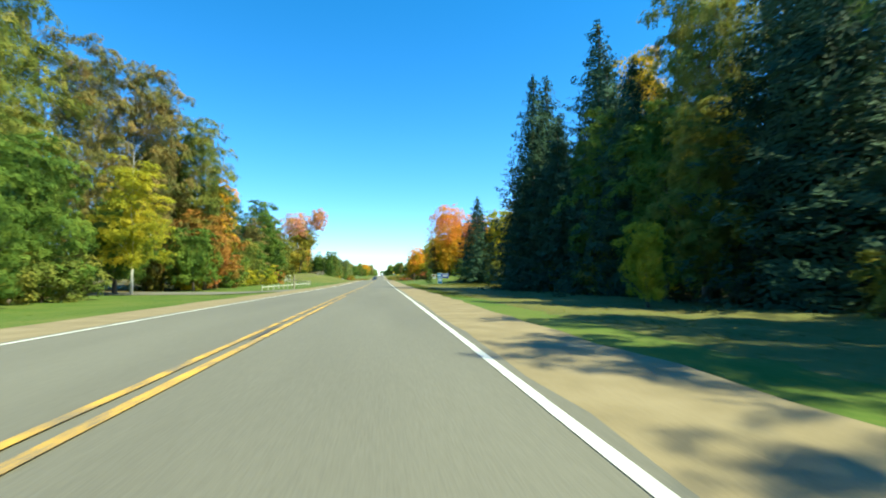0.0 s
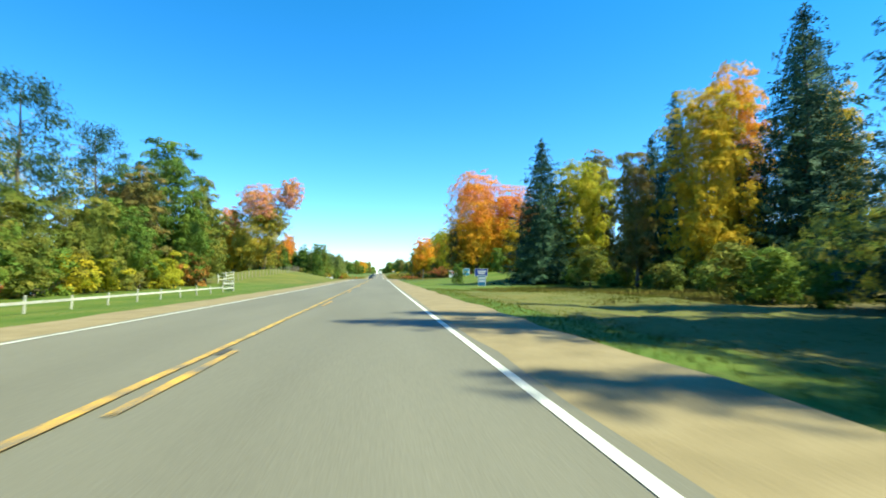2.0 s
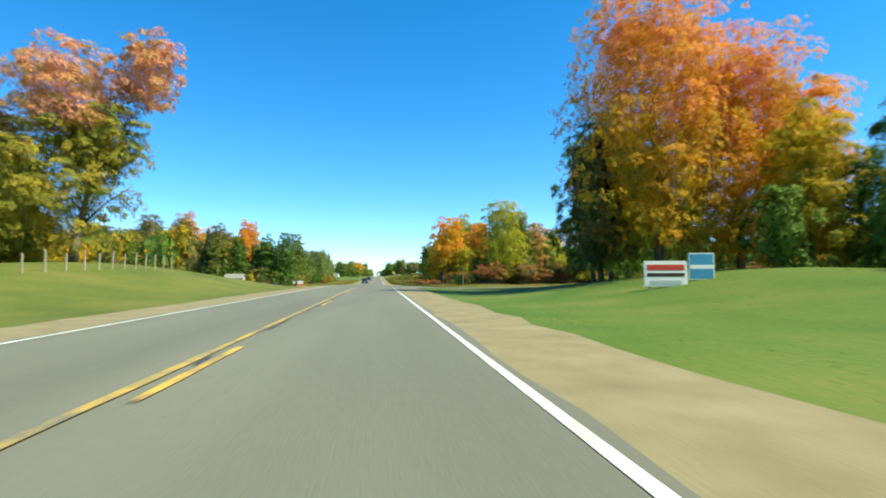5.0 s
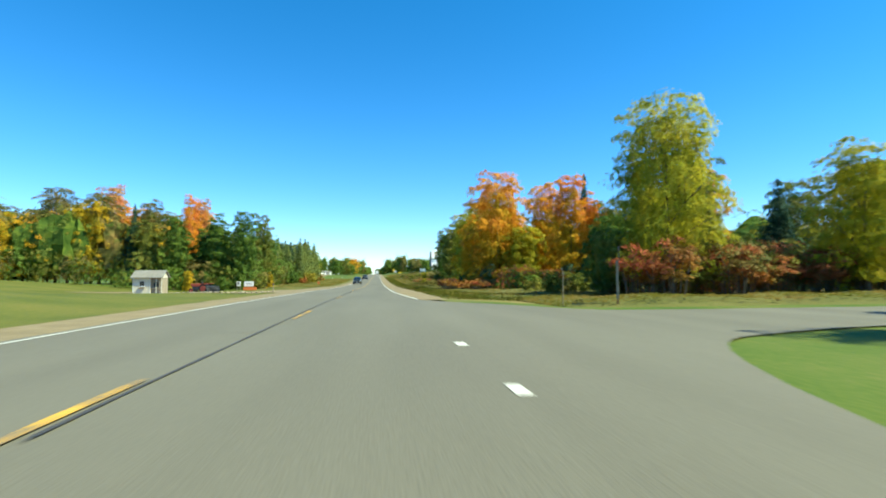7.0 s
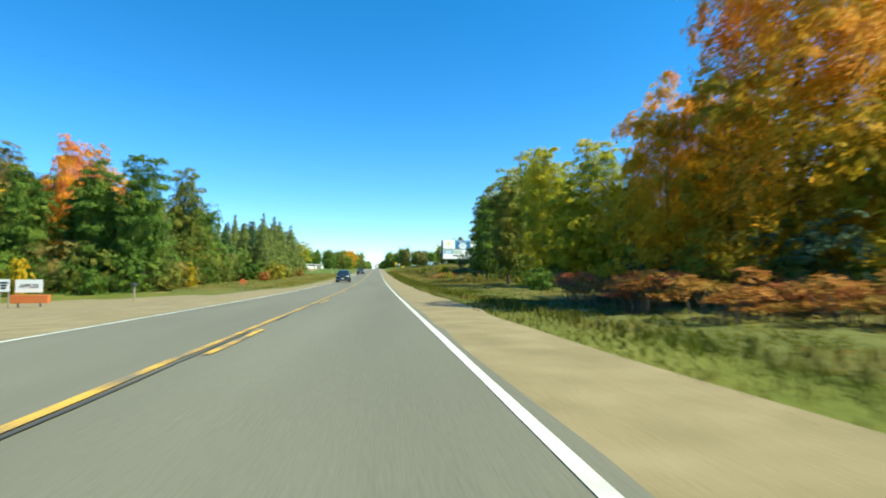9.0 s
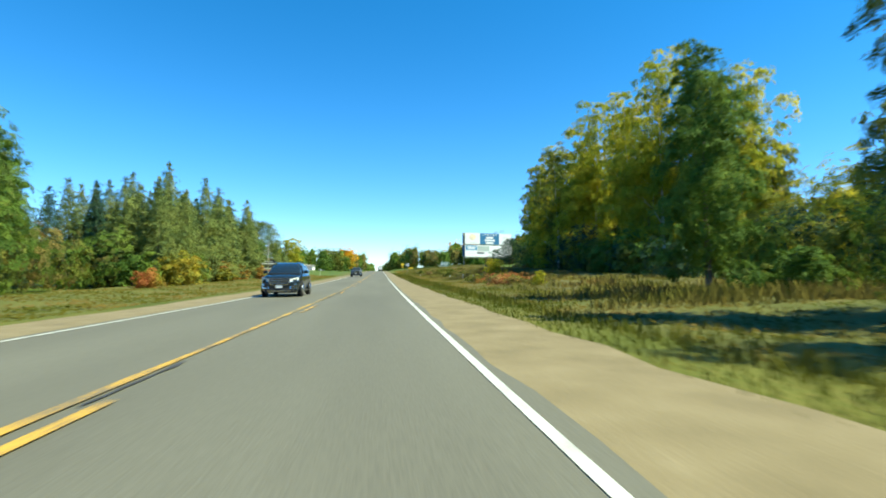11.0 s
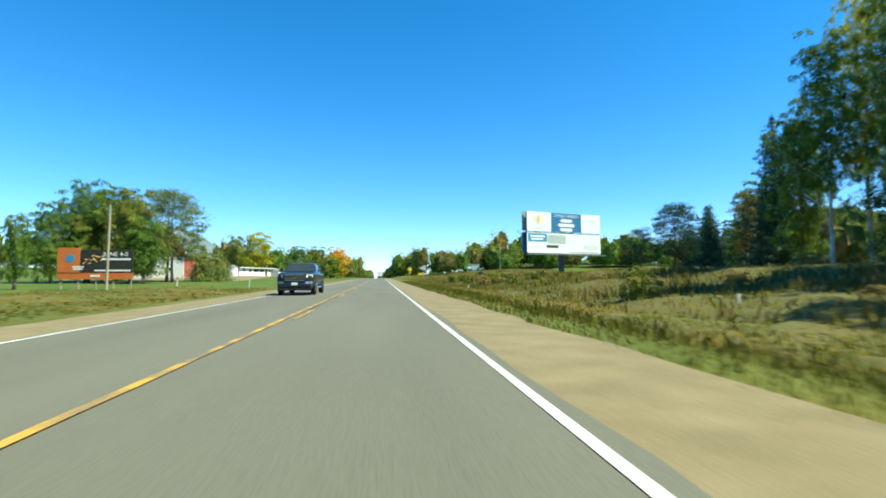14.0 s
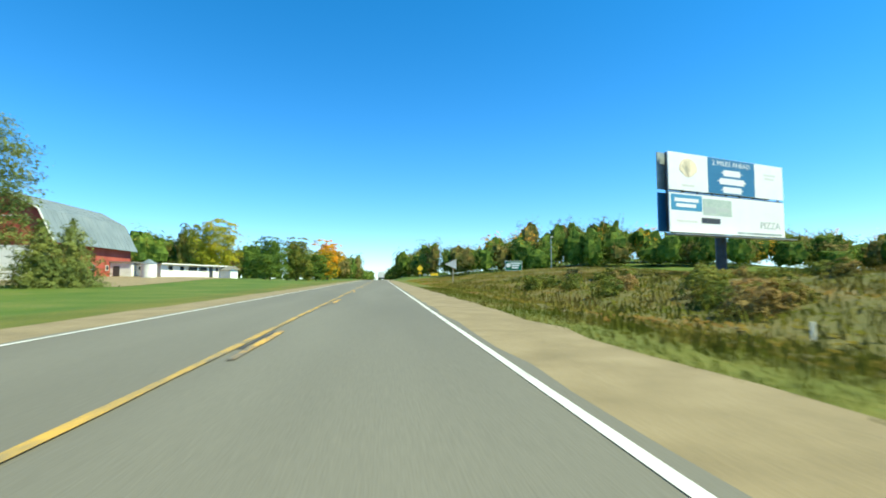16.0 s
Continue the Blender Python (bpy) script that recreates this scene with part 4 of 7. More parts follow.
tree("broad", -29.5, 119, 15.4, 9.4, GREEN, "green leafy tree with a full rounded autumn crown")
tree("broad", -20.9, 115.5, 9.0, 6.0, GREEN, "green leafy tree with a full rounded autumn crown")
tree("broad", -24.8, 131, 15.7, 7.6, OLIVE, "olive-green turning tree with a full rounded autumn crown")
tree("broad", -22.0, 125, 10.5, 7.0, OLIVE, "olive-green turning tree with a full rounded autumn crown")
tree("low", -20.6, 121, 6.4, 6.4, OLIVE, "olive-green turning small low-branched tree on grass")
tree("low", -27.5, 137, 8.0, 7.5, BRONZE, "bronze-brown small low-branched tree on grass")
tree("broad", -32.0, 128, 13.0, 9, GREEN, "green leafy tree with a full rounded autumn crown")
tree("spruce", 18.9, 55, 24.0, 11.5, NEEDLE, "dark green spruce with drooping boughs and pointed top")
tree("spruce", 21.2, 57.4, 24.8, 12.5, NEEDLE, "dark green spruce with drooping boughs and pointed top")
tree("spruce", 23.0, 47, 26.4, 13.0, NEEDLE, "dark green spruce with drooping boughs and pointed top")
tree("spruce", 20.0, 50.5, 17.0, 10.5, NEEDLE, "dark green spruce with drooping boughs and pointed top")
tree("broad", 19.3, 59.5, 12.5, 5.5, OLIVE, "olive-green turning tree with a full rounded autumn crown")
tree("tall", 28.9, 50, 25.2, 8.5, GOLD, "golden yellow tree with a full rounded autumn crown")
tree("tall", 24.8, 33, 23.5, 11.5, OLIVE, "olive-green turning tree with a full rounded autumn crown")
tree("spruce", 26.0, 26, 24.0, 15.0, NEEDLE, "dark green spruce with drooping boughs and pointed top")
tree("spruce", 21.5, 19.5, 20.0, 13.5, NEEDLE, "dark green spruce with drooping boughs and pointed top")
tree("spruce", 20.0, 34.5, 17.0, 11.0, NEEDLE, "dark green spruce with drooping boughs and pointed top")
tree("broad", 19.8, 38.5, 14.5, 7.0, GREEN, "green leafy tree with a full rounded autumn crown")
tree("spruce", 21.5, 42, 20.0, 11.5, NEEDLE, "dark green spruce with drooping boughs and pointed top")
tree("broad", 19.5, 30, 12.5, 7.0, GREEN, "green leafy tree with a full rounded autumn crown")
tree("broad", 18.2, 24, 10.5, 6.2, OLIVE, "olive-green turning tree with a full rounded autumn crown")
tree("low", 13.9, 21.6, 3.9, 2.9, LIME, "yellow-green small low-branched tree on grass")
tree("spruce", 25.2, 64.5, 23.0, 12.0, NEEDLE, "dark green spruce with drooping boughs and pointed top")
tree("broad", 24.2, 65, 13.0, 6.4, OLIVE, "olive-green turning tree with a full rounded autumn crown")
tree("spruce", 41.2, 92, 26.6, 17.0, NEEDLE, "dark green spruce with drooping boughs and pointed top")
tree("tall", 43.0, 104, 25.0, 10.5, ORANGE, "bright orange tree with a full rounded autumn crown")
tree("tall", 49.5, 99, 22.0, 10.0, GOLD, "golden yellow tree with a full rounded autumn crown")
tree("spruce", 42.3, 115, 26.5, 10.0, NEEDLE, "dark green spruce with drooping boughs and pointed top")
tree("tall", 33.0, 94.5, 19.3, 10.8, GOLD, "golden yellow tree with a full rounded autumn crown")
tree("broad", 28.4, 99.8, 14.2, 6.0, BRONZE, "bronze-brown tree with a full rounded autumn crown")
tree("spruce", 35.2, 108.5, 18.5, 9.0, NEEDLE, "dark green spruce with drooping boughs and pointed top")
tree("broad", 29.4, 118, 16.6, 10.6, LIME, "yellow-green tree with a full rounded autumn crown")
tree("broad", 33.8, 121.5, 19.2, 9.0, BRONZE, "bronze-brown tree with a full rounded autumn crown")
tree("spruce", 24.0, 117, 19.8, 12.9, NEEDLE, "dark green spruce with drooping boughs and pointed top")
tree("low", 26.0, 106, 5.0, 5.5, OLIVE, "olive-green turning small low-branched tree on grass")
tree("broad", 36.2, 150, 12.8, 7.4, GREEN, "green leafy tree with a full rounded autumn crown")
tree("spruce", 37.1, 143, 13.4, 7.4, NEEDLE, "dark green spruce with drooping boughs and pointed top")
tree("spruce", 40.5, 138, 16.4, 9.0, NEEDLE, "dark green spruce with drooping boughs and pointed top")
tree("maple", 22.8, 159, 22.2, 15.0, MAPLE, "deep orange tree with a full rounded autumn crown")
tree("maple", 30.4, 160.4, 19.8, 15.5, MAPLE, "deep orange tree with a full rounded autumn crown")
tree("broad", 29.2, 152.5, 10.8, 8.0, GOLD, "golden yellow tree with a full rounded autumn crown")
tree("broad", 18.6, 161, 12.0, 6.4, BRONZE, "bronze-brown tree with a full rounded autumn crown")
tree("low", 31.5, 149.5, 8.0, 6.4, GREEN, "green leafy small low-branched tree on grass")
tree("fine", 17.9, 238.5, 15.6, 10.4, MAPLE, "deep orange tree with a full rounded autumn crown")
tree("broad", 24.6, 239.5, 14.3, 6.6, ORANGE, "bright orange tree with a full rounded autumn crown")
tree("broad", 22.6, 225, 12.6, 5.6, MAPLE, "deep orange tree with a full rounded autumn crown")
tree("broad", 25.4, 225.8, 10.9, 3.6, MAPLE, "deep orange tree with a full rounded autumn crown")
tree("broad", 20.6, 236, 8.2, 6.2, LIME, "yellow-green tree with a full rounded autumn crown")
tree("broad", 15.6, 243.5, 10.5, 6.0, ORANGE, "bright orange tree with a full rounded autumn crown")
tree("broad", 21.0, 246, 12.0, 7.0, ORANGE, "bright orange tree with a full rounded autumn crown")
tree("aspen", 29.6, 222.5, 14.6, 5.2, GREEN, "green leafy slender pale-barked tree with sparse leaves")
tree("broad", 29.0, 229.0, 10.4, 6.4, OLIVE, "olive-green turning tree with a full rounded autumn crown")
tree("aspen", 32.0, 219.0, 12.0, 5.0, BRONZE, "bronze-brown slender pale-barked tree with sparse leaves")
tree("spruce", 27.6, 233.0, 14.6, 3.6, NEEDLE, "dark green spruce with drooping boughs and pointed top")
tree("broad", 24.2, 219.5, 7.6, 5.6, GREEN, "green leafy tree with a full rounded autumn crown")
tree("broad", 28.6, 215.0, 8.2, 6.6, GREEN, "green leafy tree with a full rounded autumn crown")
tree("fine", 22.4, 206.3, 14.1, 9.3, LIME, "yellow-green tree with a full rounded autumn crown")
tree("broad", 26.0, 209.5, 12.6, 6.0, OLIVE, "olive-green turning tree with a full rounded autumn crown")
tree("broad", 30.4, 214.5, 11.6, 5.6, PINK, "salmon-orange tree with a full rounded autumn crown")
tree("low", 18.8, 207.5, 5.0, 4.6, OLIVE, "olive-green turning small low-branched tree on grass")
tree("broad", 35.4, 203.6, 11.2, 7.6, LIME, "yellow-green tree with a full rounded autumn crown")
tree("broad", 40.5, 207.0, 10.4, 7.4, OLIVE, "olive-green turning tree with a full rounded autumn crown")
tree("spruce", 44.5, 222.0, 12.0, 6.2, NEEDLE, "dark green spruce with drooping boughs and pointed top")
tree("broad", 47.5, 212.0, 11.8, 9.0, GREEN, "green leafy tree with a full rounded autumn crown")
tree("mid", 58.0, 214.0, 14.6, 10.5, GREEN, "green leafy tree with a full rounded autumn crown")
tree("mid", 52.0, 228.0, 13.2, 9.5, OLIVE, "olive-green turning tree with a full rounded autumn crown")
bush(25.6, 150.6, 5.0, 4.4, GREEN, "green leafy shrub before the maple")
bush(13.5, 124.2, 3.3, 2.8, GREEN, "upright green shrub standing alone on the lawn")

# woods: seeded stands behind the single trees
def stand(seed, n, x0, x1, y0, y1, h0, h1, kinds, group, lean_in=0.0, labels="woodland edge tree in autumn colour"):
    rng = np.random.default_rng(seed)
    pts = []
    while len(pts) < n:
        x, y = rng.uniform(x0, x1), rng.uniform(y0, y1)
        if all((x - a) ** 2 + (y - b) ** 2 > 9 for a, b in pts) or rng.uniform() < 0.02:
            pts.append((x, y))
    for x, y in pts:
        kind, leaves, tone = kinds[rng.integers(len(kinds))]
        h = rng.uniform(h0, h1)
        tree(kind, x, y, h, h * rng.uniform(0.5, 0.75) * (0.85 if kind in ("spruce", "larch") else 1), leaves, tone + " " + labels, group)


MIXED = [("back", GREEN, "green"), ("back", OLIVE, "olive-green"), ("back", BRONZE, "bronze"), ("back", ORANGE, "orange"), ("back", GOLD, "golden")]
GREENS = [("back", GREEN, "green"), ("back", GREEN, "green"), ("back", OLIVE, "olive-green"), ("larch", BLUE_NEEDLE, "grey-green")]
# left woods beyond the apple stand, from the field to the road
tree("broad", -60.7, 300, 21.0, 12.4, BRONZE, "bronze-brown tree at the edge of the autumn woods", "far left woods")
tree("broad", -61.3, 296, 18.2, 10.9, GOLD, "golden yellow tree at the edge of the autumn woods", "far left woods")
tree("mid", -63.6, 312, 25.2, 11.0, PINK, "salmon-orange tree at the edge of the autumn woods", "far left woods")
tree("spruce", -51.6, 296, 18.4, 5.0, NEEDLE, "dark green spruce among the autumn woods", "far left woods")
tree("broad", -50.6, 302, 20.1, 9.6, BRONZE, "bronze-brown tree at the edge of the autumn woods", "far left woods")
tree("broad", -47.9, 294, 15.6, 7.9, OLIVE, "olive-green turning tree at the edge of the autumn woods", "far left woods")
tree("broad", -41.8, 303, 21.8, 7.6, MAPLE, "deep orange tree at the edge of the autumn woods", "far left woods")
tree("broad", -41.0, 292, 15.3, 8.3, GREEN, "green leafy tree at the edge of the autumn woods", "far left woods")
tree("broad", -32.7, 292, 16.6, 8.4, GREEN, "green leafy tree at the edge of the autumn woods", "far left woods")
tree("broad", -26.2, 290, 16.9, 8.3, GREEN, "green leafy tree at the edge of the autumn woods", "far left woods")
tree("broad", -24.8, 300, 16.9, 6.5, OLIVE, "olive-green turning tree at the edge of the autumn woods", "far left woods")
tree("broad", -73.3, 306, 22.9, 13.0, BRONZE, "bronze-brown tree at the edge of the autumn woods", "far left woods")
tree("broad", -40.5, 307, 21.5, 6.8, PINK, "salmon-orange tree at the edge of the autumn woods", "far left woods")
stand(1, 26, -110, -45, 312, 334, 18, 21, [("mid", BRONZE, "bronze"), ("mid", OLIVE, "olive-green"), ("mid", ORANGE, "orange"), ("mid", GREEN, "green")], "far left woods")
stand(2, 12, -38, -24, 294, 318, 11.5, 14.5, GREENS, "far left woods")
stand(3, 52, -36, -19.5, 325, 377, 11, 14.3, [("larch", BLUE_NEEDLE, "grey-green"), ("larch", BLUE_NEEDLE, "grey-green"), ("larch", BLUE_NEEDLE, "grey-green"), ("larch", NEEDLE, "dark green")], "conifer stand")
stand(11, 9, -40, -29, 374, 394, 9, 12, [("larch", BLUE_NEEDLE, "grey-green"), ("back", GREEN, "green")], "conifer stand")
stand(4, 10, -120, -75, 285, 300, 11, 15, MIXED, "field edge trees")
stand(9, 8, 34, 46, 228, 290, 11, 15, GREENS + MIXED, "right woods")
stand(10, 6, 37, 44, 290, 362, 13, 17, [("back", OLIVE, "olive-green"), ("back", LIME, "yellow-green")], "right woods")
far_woods("far_woods", 1, [(16, 680), (22, 612), (40, 598), (95, 590), (150, 562), (300, 520)], 7, 9, 18, 640, 1.35, [GREEN, OLIVE, GREEN, BRONZE, OLIVE], "distant mixed autumn woods on a rise", 4.6)
far_woods("far_woods", 2, [(-18, 760), (-25, 650), (-40, 610), (-75, 570), (-150, 535), (-280, 505)], 8, 10, 18, 320, 1.9, [GREEN, OLIVE, BRONZE, GREEN], "distant mixed autumn woods behind the farm", 4.6)
far_woods("far_woods", 3, [(-15, 1150), (-16, 980), (-17, 840), (-19, 740)], 4, 8, 12, 120, 1.6, [GREEN, OLIVE], "distant roadside woods")
far_woods("far_woods", 4, [(13, 1150), (13, 980), (14, 840), (17, 680)], 4, 8, 12, 120, 1.6, [GREEN, OLIVE], "distant roadside woods")
far_woods("far_woods", 5, [(-700, 1250), (-200, 1200), (0, 1190), (200, 1200), (700, 1250)], 12, 14, 20, 90, 3.2, [GREEN, OLIVE], "distant woods across the horizon", 9, 14, 22)
far_woods("far_woods", 6, [(-60, 300), (-110, 290), (-180, 260), (-240, 180), (-230, 60), (-160, 20)], 6, 15, 20, 330, 1.6, [GREEN, OLIVE, ORANGE, BRONZE], "mixed autumn woods round the field", 5.5)
far_woods("far_woods", 7, [(60, 110), (75, 160), (110, 175), (130, 215), (70, 260), (62, 330), (75, 420), (110, 470)], 5, 11, 16, 260, 1.7, [GREEN, OLIVE, BRONZE], "mixed autumn woods behind the fields", 5.5)
far_woods("far_woods", 8, [(60, 50), (65, -30), (0, -160), (-65, -30), (-60, 40)], 8, 14, 20, 90, 1.9, [GREEN, OLIVE], "woods around the start of the road", 7)
far_woods("woods_edge", 10, [(-120, 282), (-70, 283), (-42, 284), (-26, 288), (-22, 312)], 3, 4, 8, 190, 0.9, [GREEN, OLIVE, GREEN, BRONZE], "low leafy growth at the woods edge", 4.5, 5, 9)
far_woods("woods_edge", 11, [(24, 216), (40, 217), (60, 212), (90, 200)], 3, 2.5, 4.5, 150, 0.7, [SUMAC, OLIVE, BRONZE], "reddish brush along the field edge", 4, 4, 7)
# belts 12 and 13 are added to keep sun off the trees before them
far_woods("deep_woods", 12, [(30, -40), (30, 10), (31, 54)], 3.0, 17, 23, 330, 1.2, [NEEDLE, GREEN, NEEDLE], "dense belt of woods added behind the roadside trees to block sun", 4, 6, 10)
far_woods("deep_woods", 13, [(36, 222), (40, 290), (41, 362), (44, 372)], 3, 9, 13, 250, 1.3, [LIME, OLIVE, LIME], "dense belt of woods added behind the roadside trees to block sun", 5, 6, 10)
far_woods("deep_woods", 14, [(-40, 0), (-36, 60), (-38, 122)], 4, 15, 20, 190, 1.3, [OLIVE, LIME, BRONZE], "dense woods beside the road", 5, 6, 10)
far_woods("far_woods", 15, [(290, 525), (500, 470), (900, 400)], 12, 14, 20, 120, 3.6, [GREEN, OLIVE], "distant mixed woods", 8, 14, 22)
far_woods("far_woods", 16, [(-270, 508), (-500, 470), (-900, 400)], 12, 14, 20, 120, 3.6, [GREEN, OLIVE], "distant mixed woods", 8, 14, 22)
far_woods("woods_edge", 17, [(-23, 316), (-25, 348), (-29, 374)], 2.5, 3.5, 6.5, 260, 0.75, [GREEN, OLIVE, GREEN, OLIVE, BRONZE], "low leafy growth below the conifers", 3, 4, 7)
far_woods("woods_edge", 18, [(24, 126), (30, 136), (34, 152), (44, 164)], 2.5, 4, 7.5, 260, 0.8, [GREEN, NEEDLE, GREEN], "dark leafy hedge behind the lawn", 3, 4, 7)
far_woods("far_woods", 19, [(30, 625), (95, 612), (160, 585), (310, 545)], 6, 10, 19, 520, 1.7, [OLIVE, BRONZE, GREEN, ORANGE], "taller mixed woods higher on the rise", 6, 11, 16)
far_woods("far_woods", 20, [(-120, 297), (-80, 297), (-45, 300)], 3, 15, 19, 420, 1.5, [GREEN, BRONZE, OLIVE, ORANGE], "tall autumn woods beyond the field", 4.5, 8, 12)
far_woods("woods_edge", 21, [(20, 206), (27, 206.5), (34, 208.5), (48, 209.5)], 2.0, 3.2, 5.8, 420, 0.42, [SUMAC, OLIVE, SUMAC, BRONZE], "thicket of reddish sumac by the side road", 1.6, 2.5, 4.5)
far_woods("deep_woods", 25, [(30, 68), (36, 86), (39, 104), (36, 126)], 2.5, 4, 7, 260, 0.8, [NEEDLE, GREEN, OLIVE], "low shaded undergrowth of the roadside woods", 3, 5, 8)
far_woods("deep_woods", 26, [(52, 84), (56, 110), (54, 128)], 3, 14, 20, 260, 1.2, [NEEDLE, GREEN, OLIVE], "woods behind the golden tree", 4, 7, 10)
far_woods("far_woods", 27, [(58, 604), (80, 606), (104, 604)], 5, 17, 24, 420, 1.4, [ORANGE, BRONZE, GREEN, OLIVE], "autumn trees on the crest of the rise", 5, 9, 13)
far_woods("deep_woods", 23, [(25.5, 40), (25.5, 62)], 2.0, 9, 15, 300, 0.8, [NEEDLE, GREEN, NEEDLE, OLIVE], "dense shaded undergrowth of the roadside woods", 3, 5, 8)
far_woods("woods_edge", 24, [(27, 264), (31, 296), (32, 340), (31, 374)], 2.5, 4, 8.5, 420, 0.75, [GREEN, OLIVE, NEEDLE, GREEN], "leafy lower growth under the aspens", 3, 4, 7)
far_woods("woods_edge", 28, [(17, 248), (18, 232), (22, 221), (31, 213)], 2.0, 2.2, 4.2, 300, 0.5, [GREEN, NEEDLE, SUMAC, OLIVE], "dark undergrowth below the orange trees", 2.6, 3.5, 5.5)
far_woods("woods_edge", 29, [(13.2, 316), (14.5, 326), (17, 336), (20, 346)], 1.3, 1.1, 1.9, 150, 0.34, [SUMAC, WEED, SUMAC, OLIVE, BRONZE], "tall weeds and red sumac beside the verge", 1.0, 1.8, 3.4)
far_woods("far_woods", 22, [(38, 236), (60, 240), (95, 243)], 4, 9, 13, 380, 1.2, [GREEN, OLIVE, LIME], "mixed woods behind the sumac thicket", 4.5, 7, 11)
# mostly unseen trees added by the road's start and the side road to cast shade
for x, y, h in ((16.0, -4.0, 15.0), (17.5, 3.0, 16.0), (19.5, 9.0, 16.0), (20.0, -12.0, 18.0), (23.0, 169.5, 14.0), (28.5, 175.5, 16.0), (34.0, 182.0, 17.0)):
    tree("mid", x, y, h, 9.5, GREEN, "green leafy tree with a full crown, added to shade the roadside", "right woods")


def leaning_tree(x, y):
    """An old tree that leans over the road side: a broad golden lower crown and a salmon upper crown pushed to one side."""
    ob = thing("leaning_tree", pose(x, y, float(ground_z(x, y)) - 0.1), "tall leaning tree, golden-olive below and salmon-orange above", "tree", "roadside trees")
    k = new("trunk", branch_mesh("trunk", R_(301), 15, 0.36, (3.4, 0.0), 12, 5.0, BARK, 0.25))
    k.parent = ob
    for seed, w, h, dx, z, n, leaves in ((302, 16.0, 14.0, -2.0, 0.2, 5200, AMBER), (303, 12.0, 9.0, -0.6, 10.6, 3400, SALMON), (304, 6.5, 6.0, -7.2, 8.6, 1300, SALMON), (305, 6.8, 7.4, 6.0, 13.8, 1700, SALMON), (306, 8.5, 7.0, 2.2, 7.6, 1800, AMBER)):
        c = new("crown", broad_crown("crown", seed, h, w, 0.03, 40, n, 0.66, 0.3, 0.3))
        c.parent = ob
        c.location = (dx, 0, z)
        c.data.materials[0] = leaves


leaning_tree(-24.4, 172.0)
tree("broad", -31.5, 174, 10.5, 8.0, ORANGE, "orange tree with a full rounded crown beside the leaning tree")
# understory
def understory(seed, n, x0, x1, y0, y1, h0, h1, kinds, group="woods edge bushes"):
    rng = np.random.default_rng(seed)
    for k in range(n):
        leaves, tone = kinds[rng.integers(len(kinds))]
        h = rng.uniform(h0, h1)
        bush(rng.uniform(x0, x1), y0 + (y1 - y0) * (k + rng.uniform(0, 1)) / n, h, h * rng.uniform(1.1, 1.7), leaves, tone + " bush along the woods edge", "bush", group)


understory(1, 22, -26, -20, 62, 128, 2.0, 4.5, [(GREEN, "green"), (OLIVE, "olive"), (LIME, "yellow-green"), (RUST, "reddish")])
understory(2, 10, -26, -17, 4, 40, 2.0, 4.0, [(LIME, "yellow-green"), (OLIVE, "olive")])
understory(3, 22, 18, 24, -5, 78, 2.0, 4.5, [(GREEN, "green"), (OLIVE, "olive")])
understory(4, 10, 24, 32, 78, 112, 1.4, 3.0, [(GREEN, "green"), (OLIVE, "olive")])
sumac_patch(5, 40, 19, 46, 202, 204.5, 2.2, 4.2, 0.12)
understory(5, 10, 16, 30, 205, 216, 1.2, 2.4, [(BRONZE, "bronze"), (OLIVE, "olive")])
understory(6, 10, 15, 19, 216, 262, 1.2, 2.4, [(OLIVE, "olive"), (GREEN, "green")])
understory(7, 12, 19, 26, 262, 300, 1.4, 3.0, [(GREEN, "green"), (OLIVE, "olive")])
sumac_patch(8, 16, 12.8, 17.5, 314, 332, 1.2, 1.9)
sumac_patch(14, 18, 10.8, 14.8, 230, 247, 1.0, 1.8, 0.0, (SUMAC, SUMAC, RUST))
bush(15.2, 369, 2.4, 2.6, OLIVE, "olive bush standing in tall weeds")
tree("low", 17.4, 338, 3.4, 3.2, LIME, "yellow-green sapling with sparse leaves among weeds")
tree("low", 14.8, 310, 1.9, 1.5, LIME, "small yellow-green sapling among weeds")
understory(12, 30, 14.5, 30, 402, 446, 1.0, 2.0, [(BRONZE, "bronze"), (WEED, "tan"), (OLIVE, "olive"), (OLIVE, "olive")], "field bushes")
understory(9, 22, 18, 32, 352, 440, 0.8, 1.5, [(BRONZE, "bronze"), (WEED, "tan"), (OLIVE, "olive"), (WEED, "tan")])
understory(10, 22, -22.5, -16.5, 318, 362, 1.6, 4.2, [(LIME, "yellow-green"), (OLIVE, "olive"), (AMBER, "golden-olive"), (GREEN, "green"), (RUST, "rust-red"), (AMBER, "golden-olive")])
understory(11, 12, -40, -22, 284, 296, 2.0, 4.0, [(GREEN, "green"), (GREEN, "green"), (OLIVE, "olive")])
bush(-35.0, 281.5, 4.2, 3.0, GOLD, "golden yellow shrub at the woods edge")


# ---- side roads and yards ----
def patch(name, x0, x1, near, far, mat, lift, label, nx=24, ny=10):
    """A surface beside the road between two edges, given as functions of x, laid on the land."""
    vs, fs = [], []
    for i in range(nx + 1):
        x = x0 + (x1 - x0) * i / nx
        for j in range(ny + 1):
            y = near(x) + (far(x) - near(x)) * j / ny
            vs.append((x, y, float(ground_z(x, y)) + lift))
    for i in range(nx):
        for j in range(ny):
            a = i * (ny + 1) + j
            fs.append((a, a + ny + 1, a + ny + 2, a + 1) if x1 > x0 else (a, a + 1, a + ny + 2, a + ny + 1))
    return tagged(new(name, mesh_of(name, vs, fs, mat, True)), label, "", "", "structure")


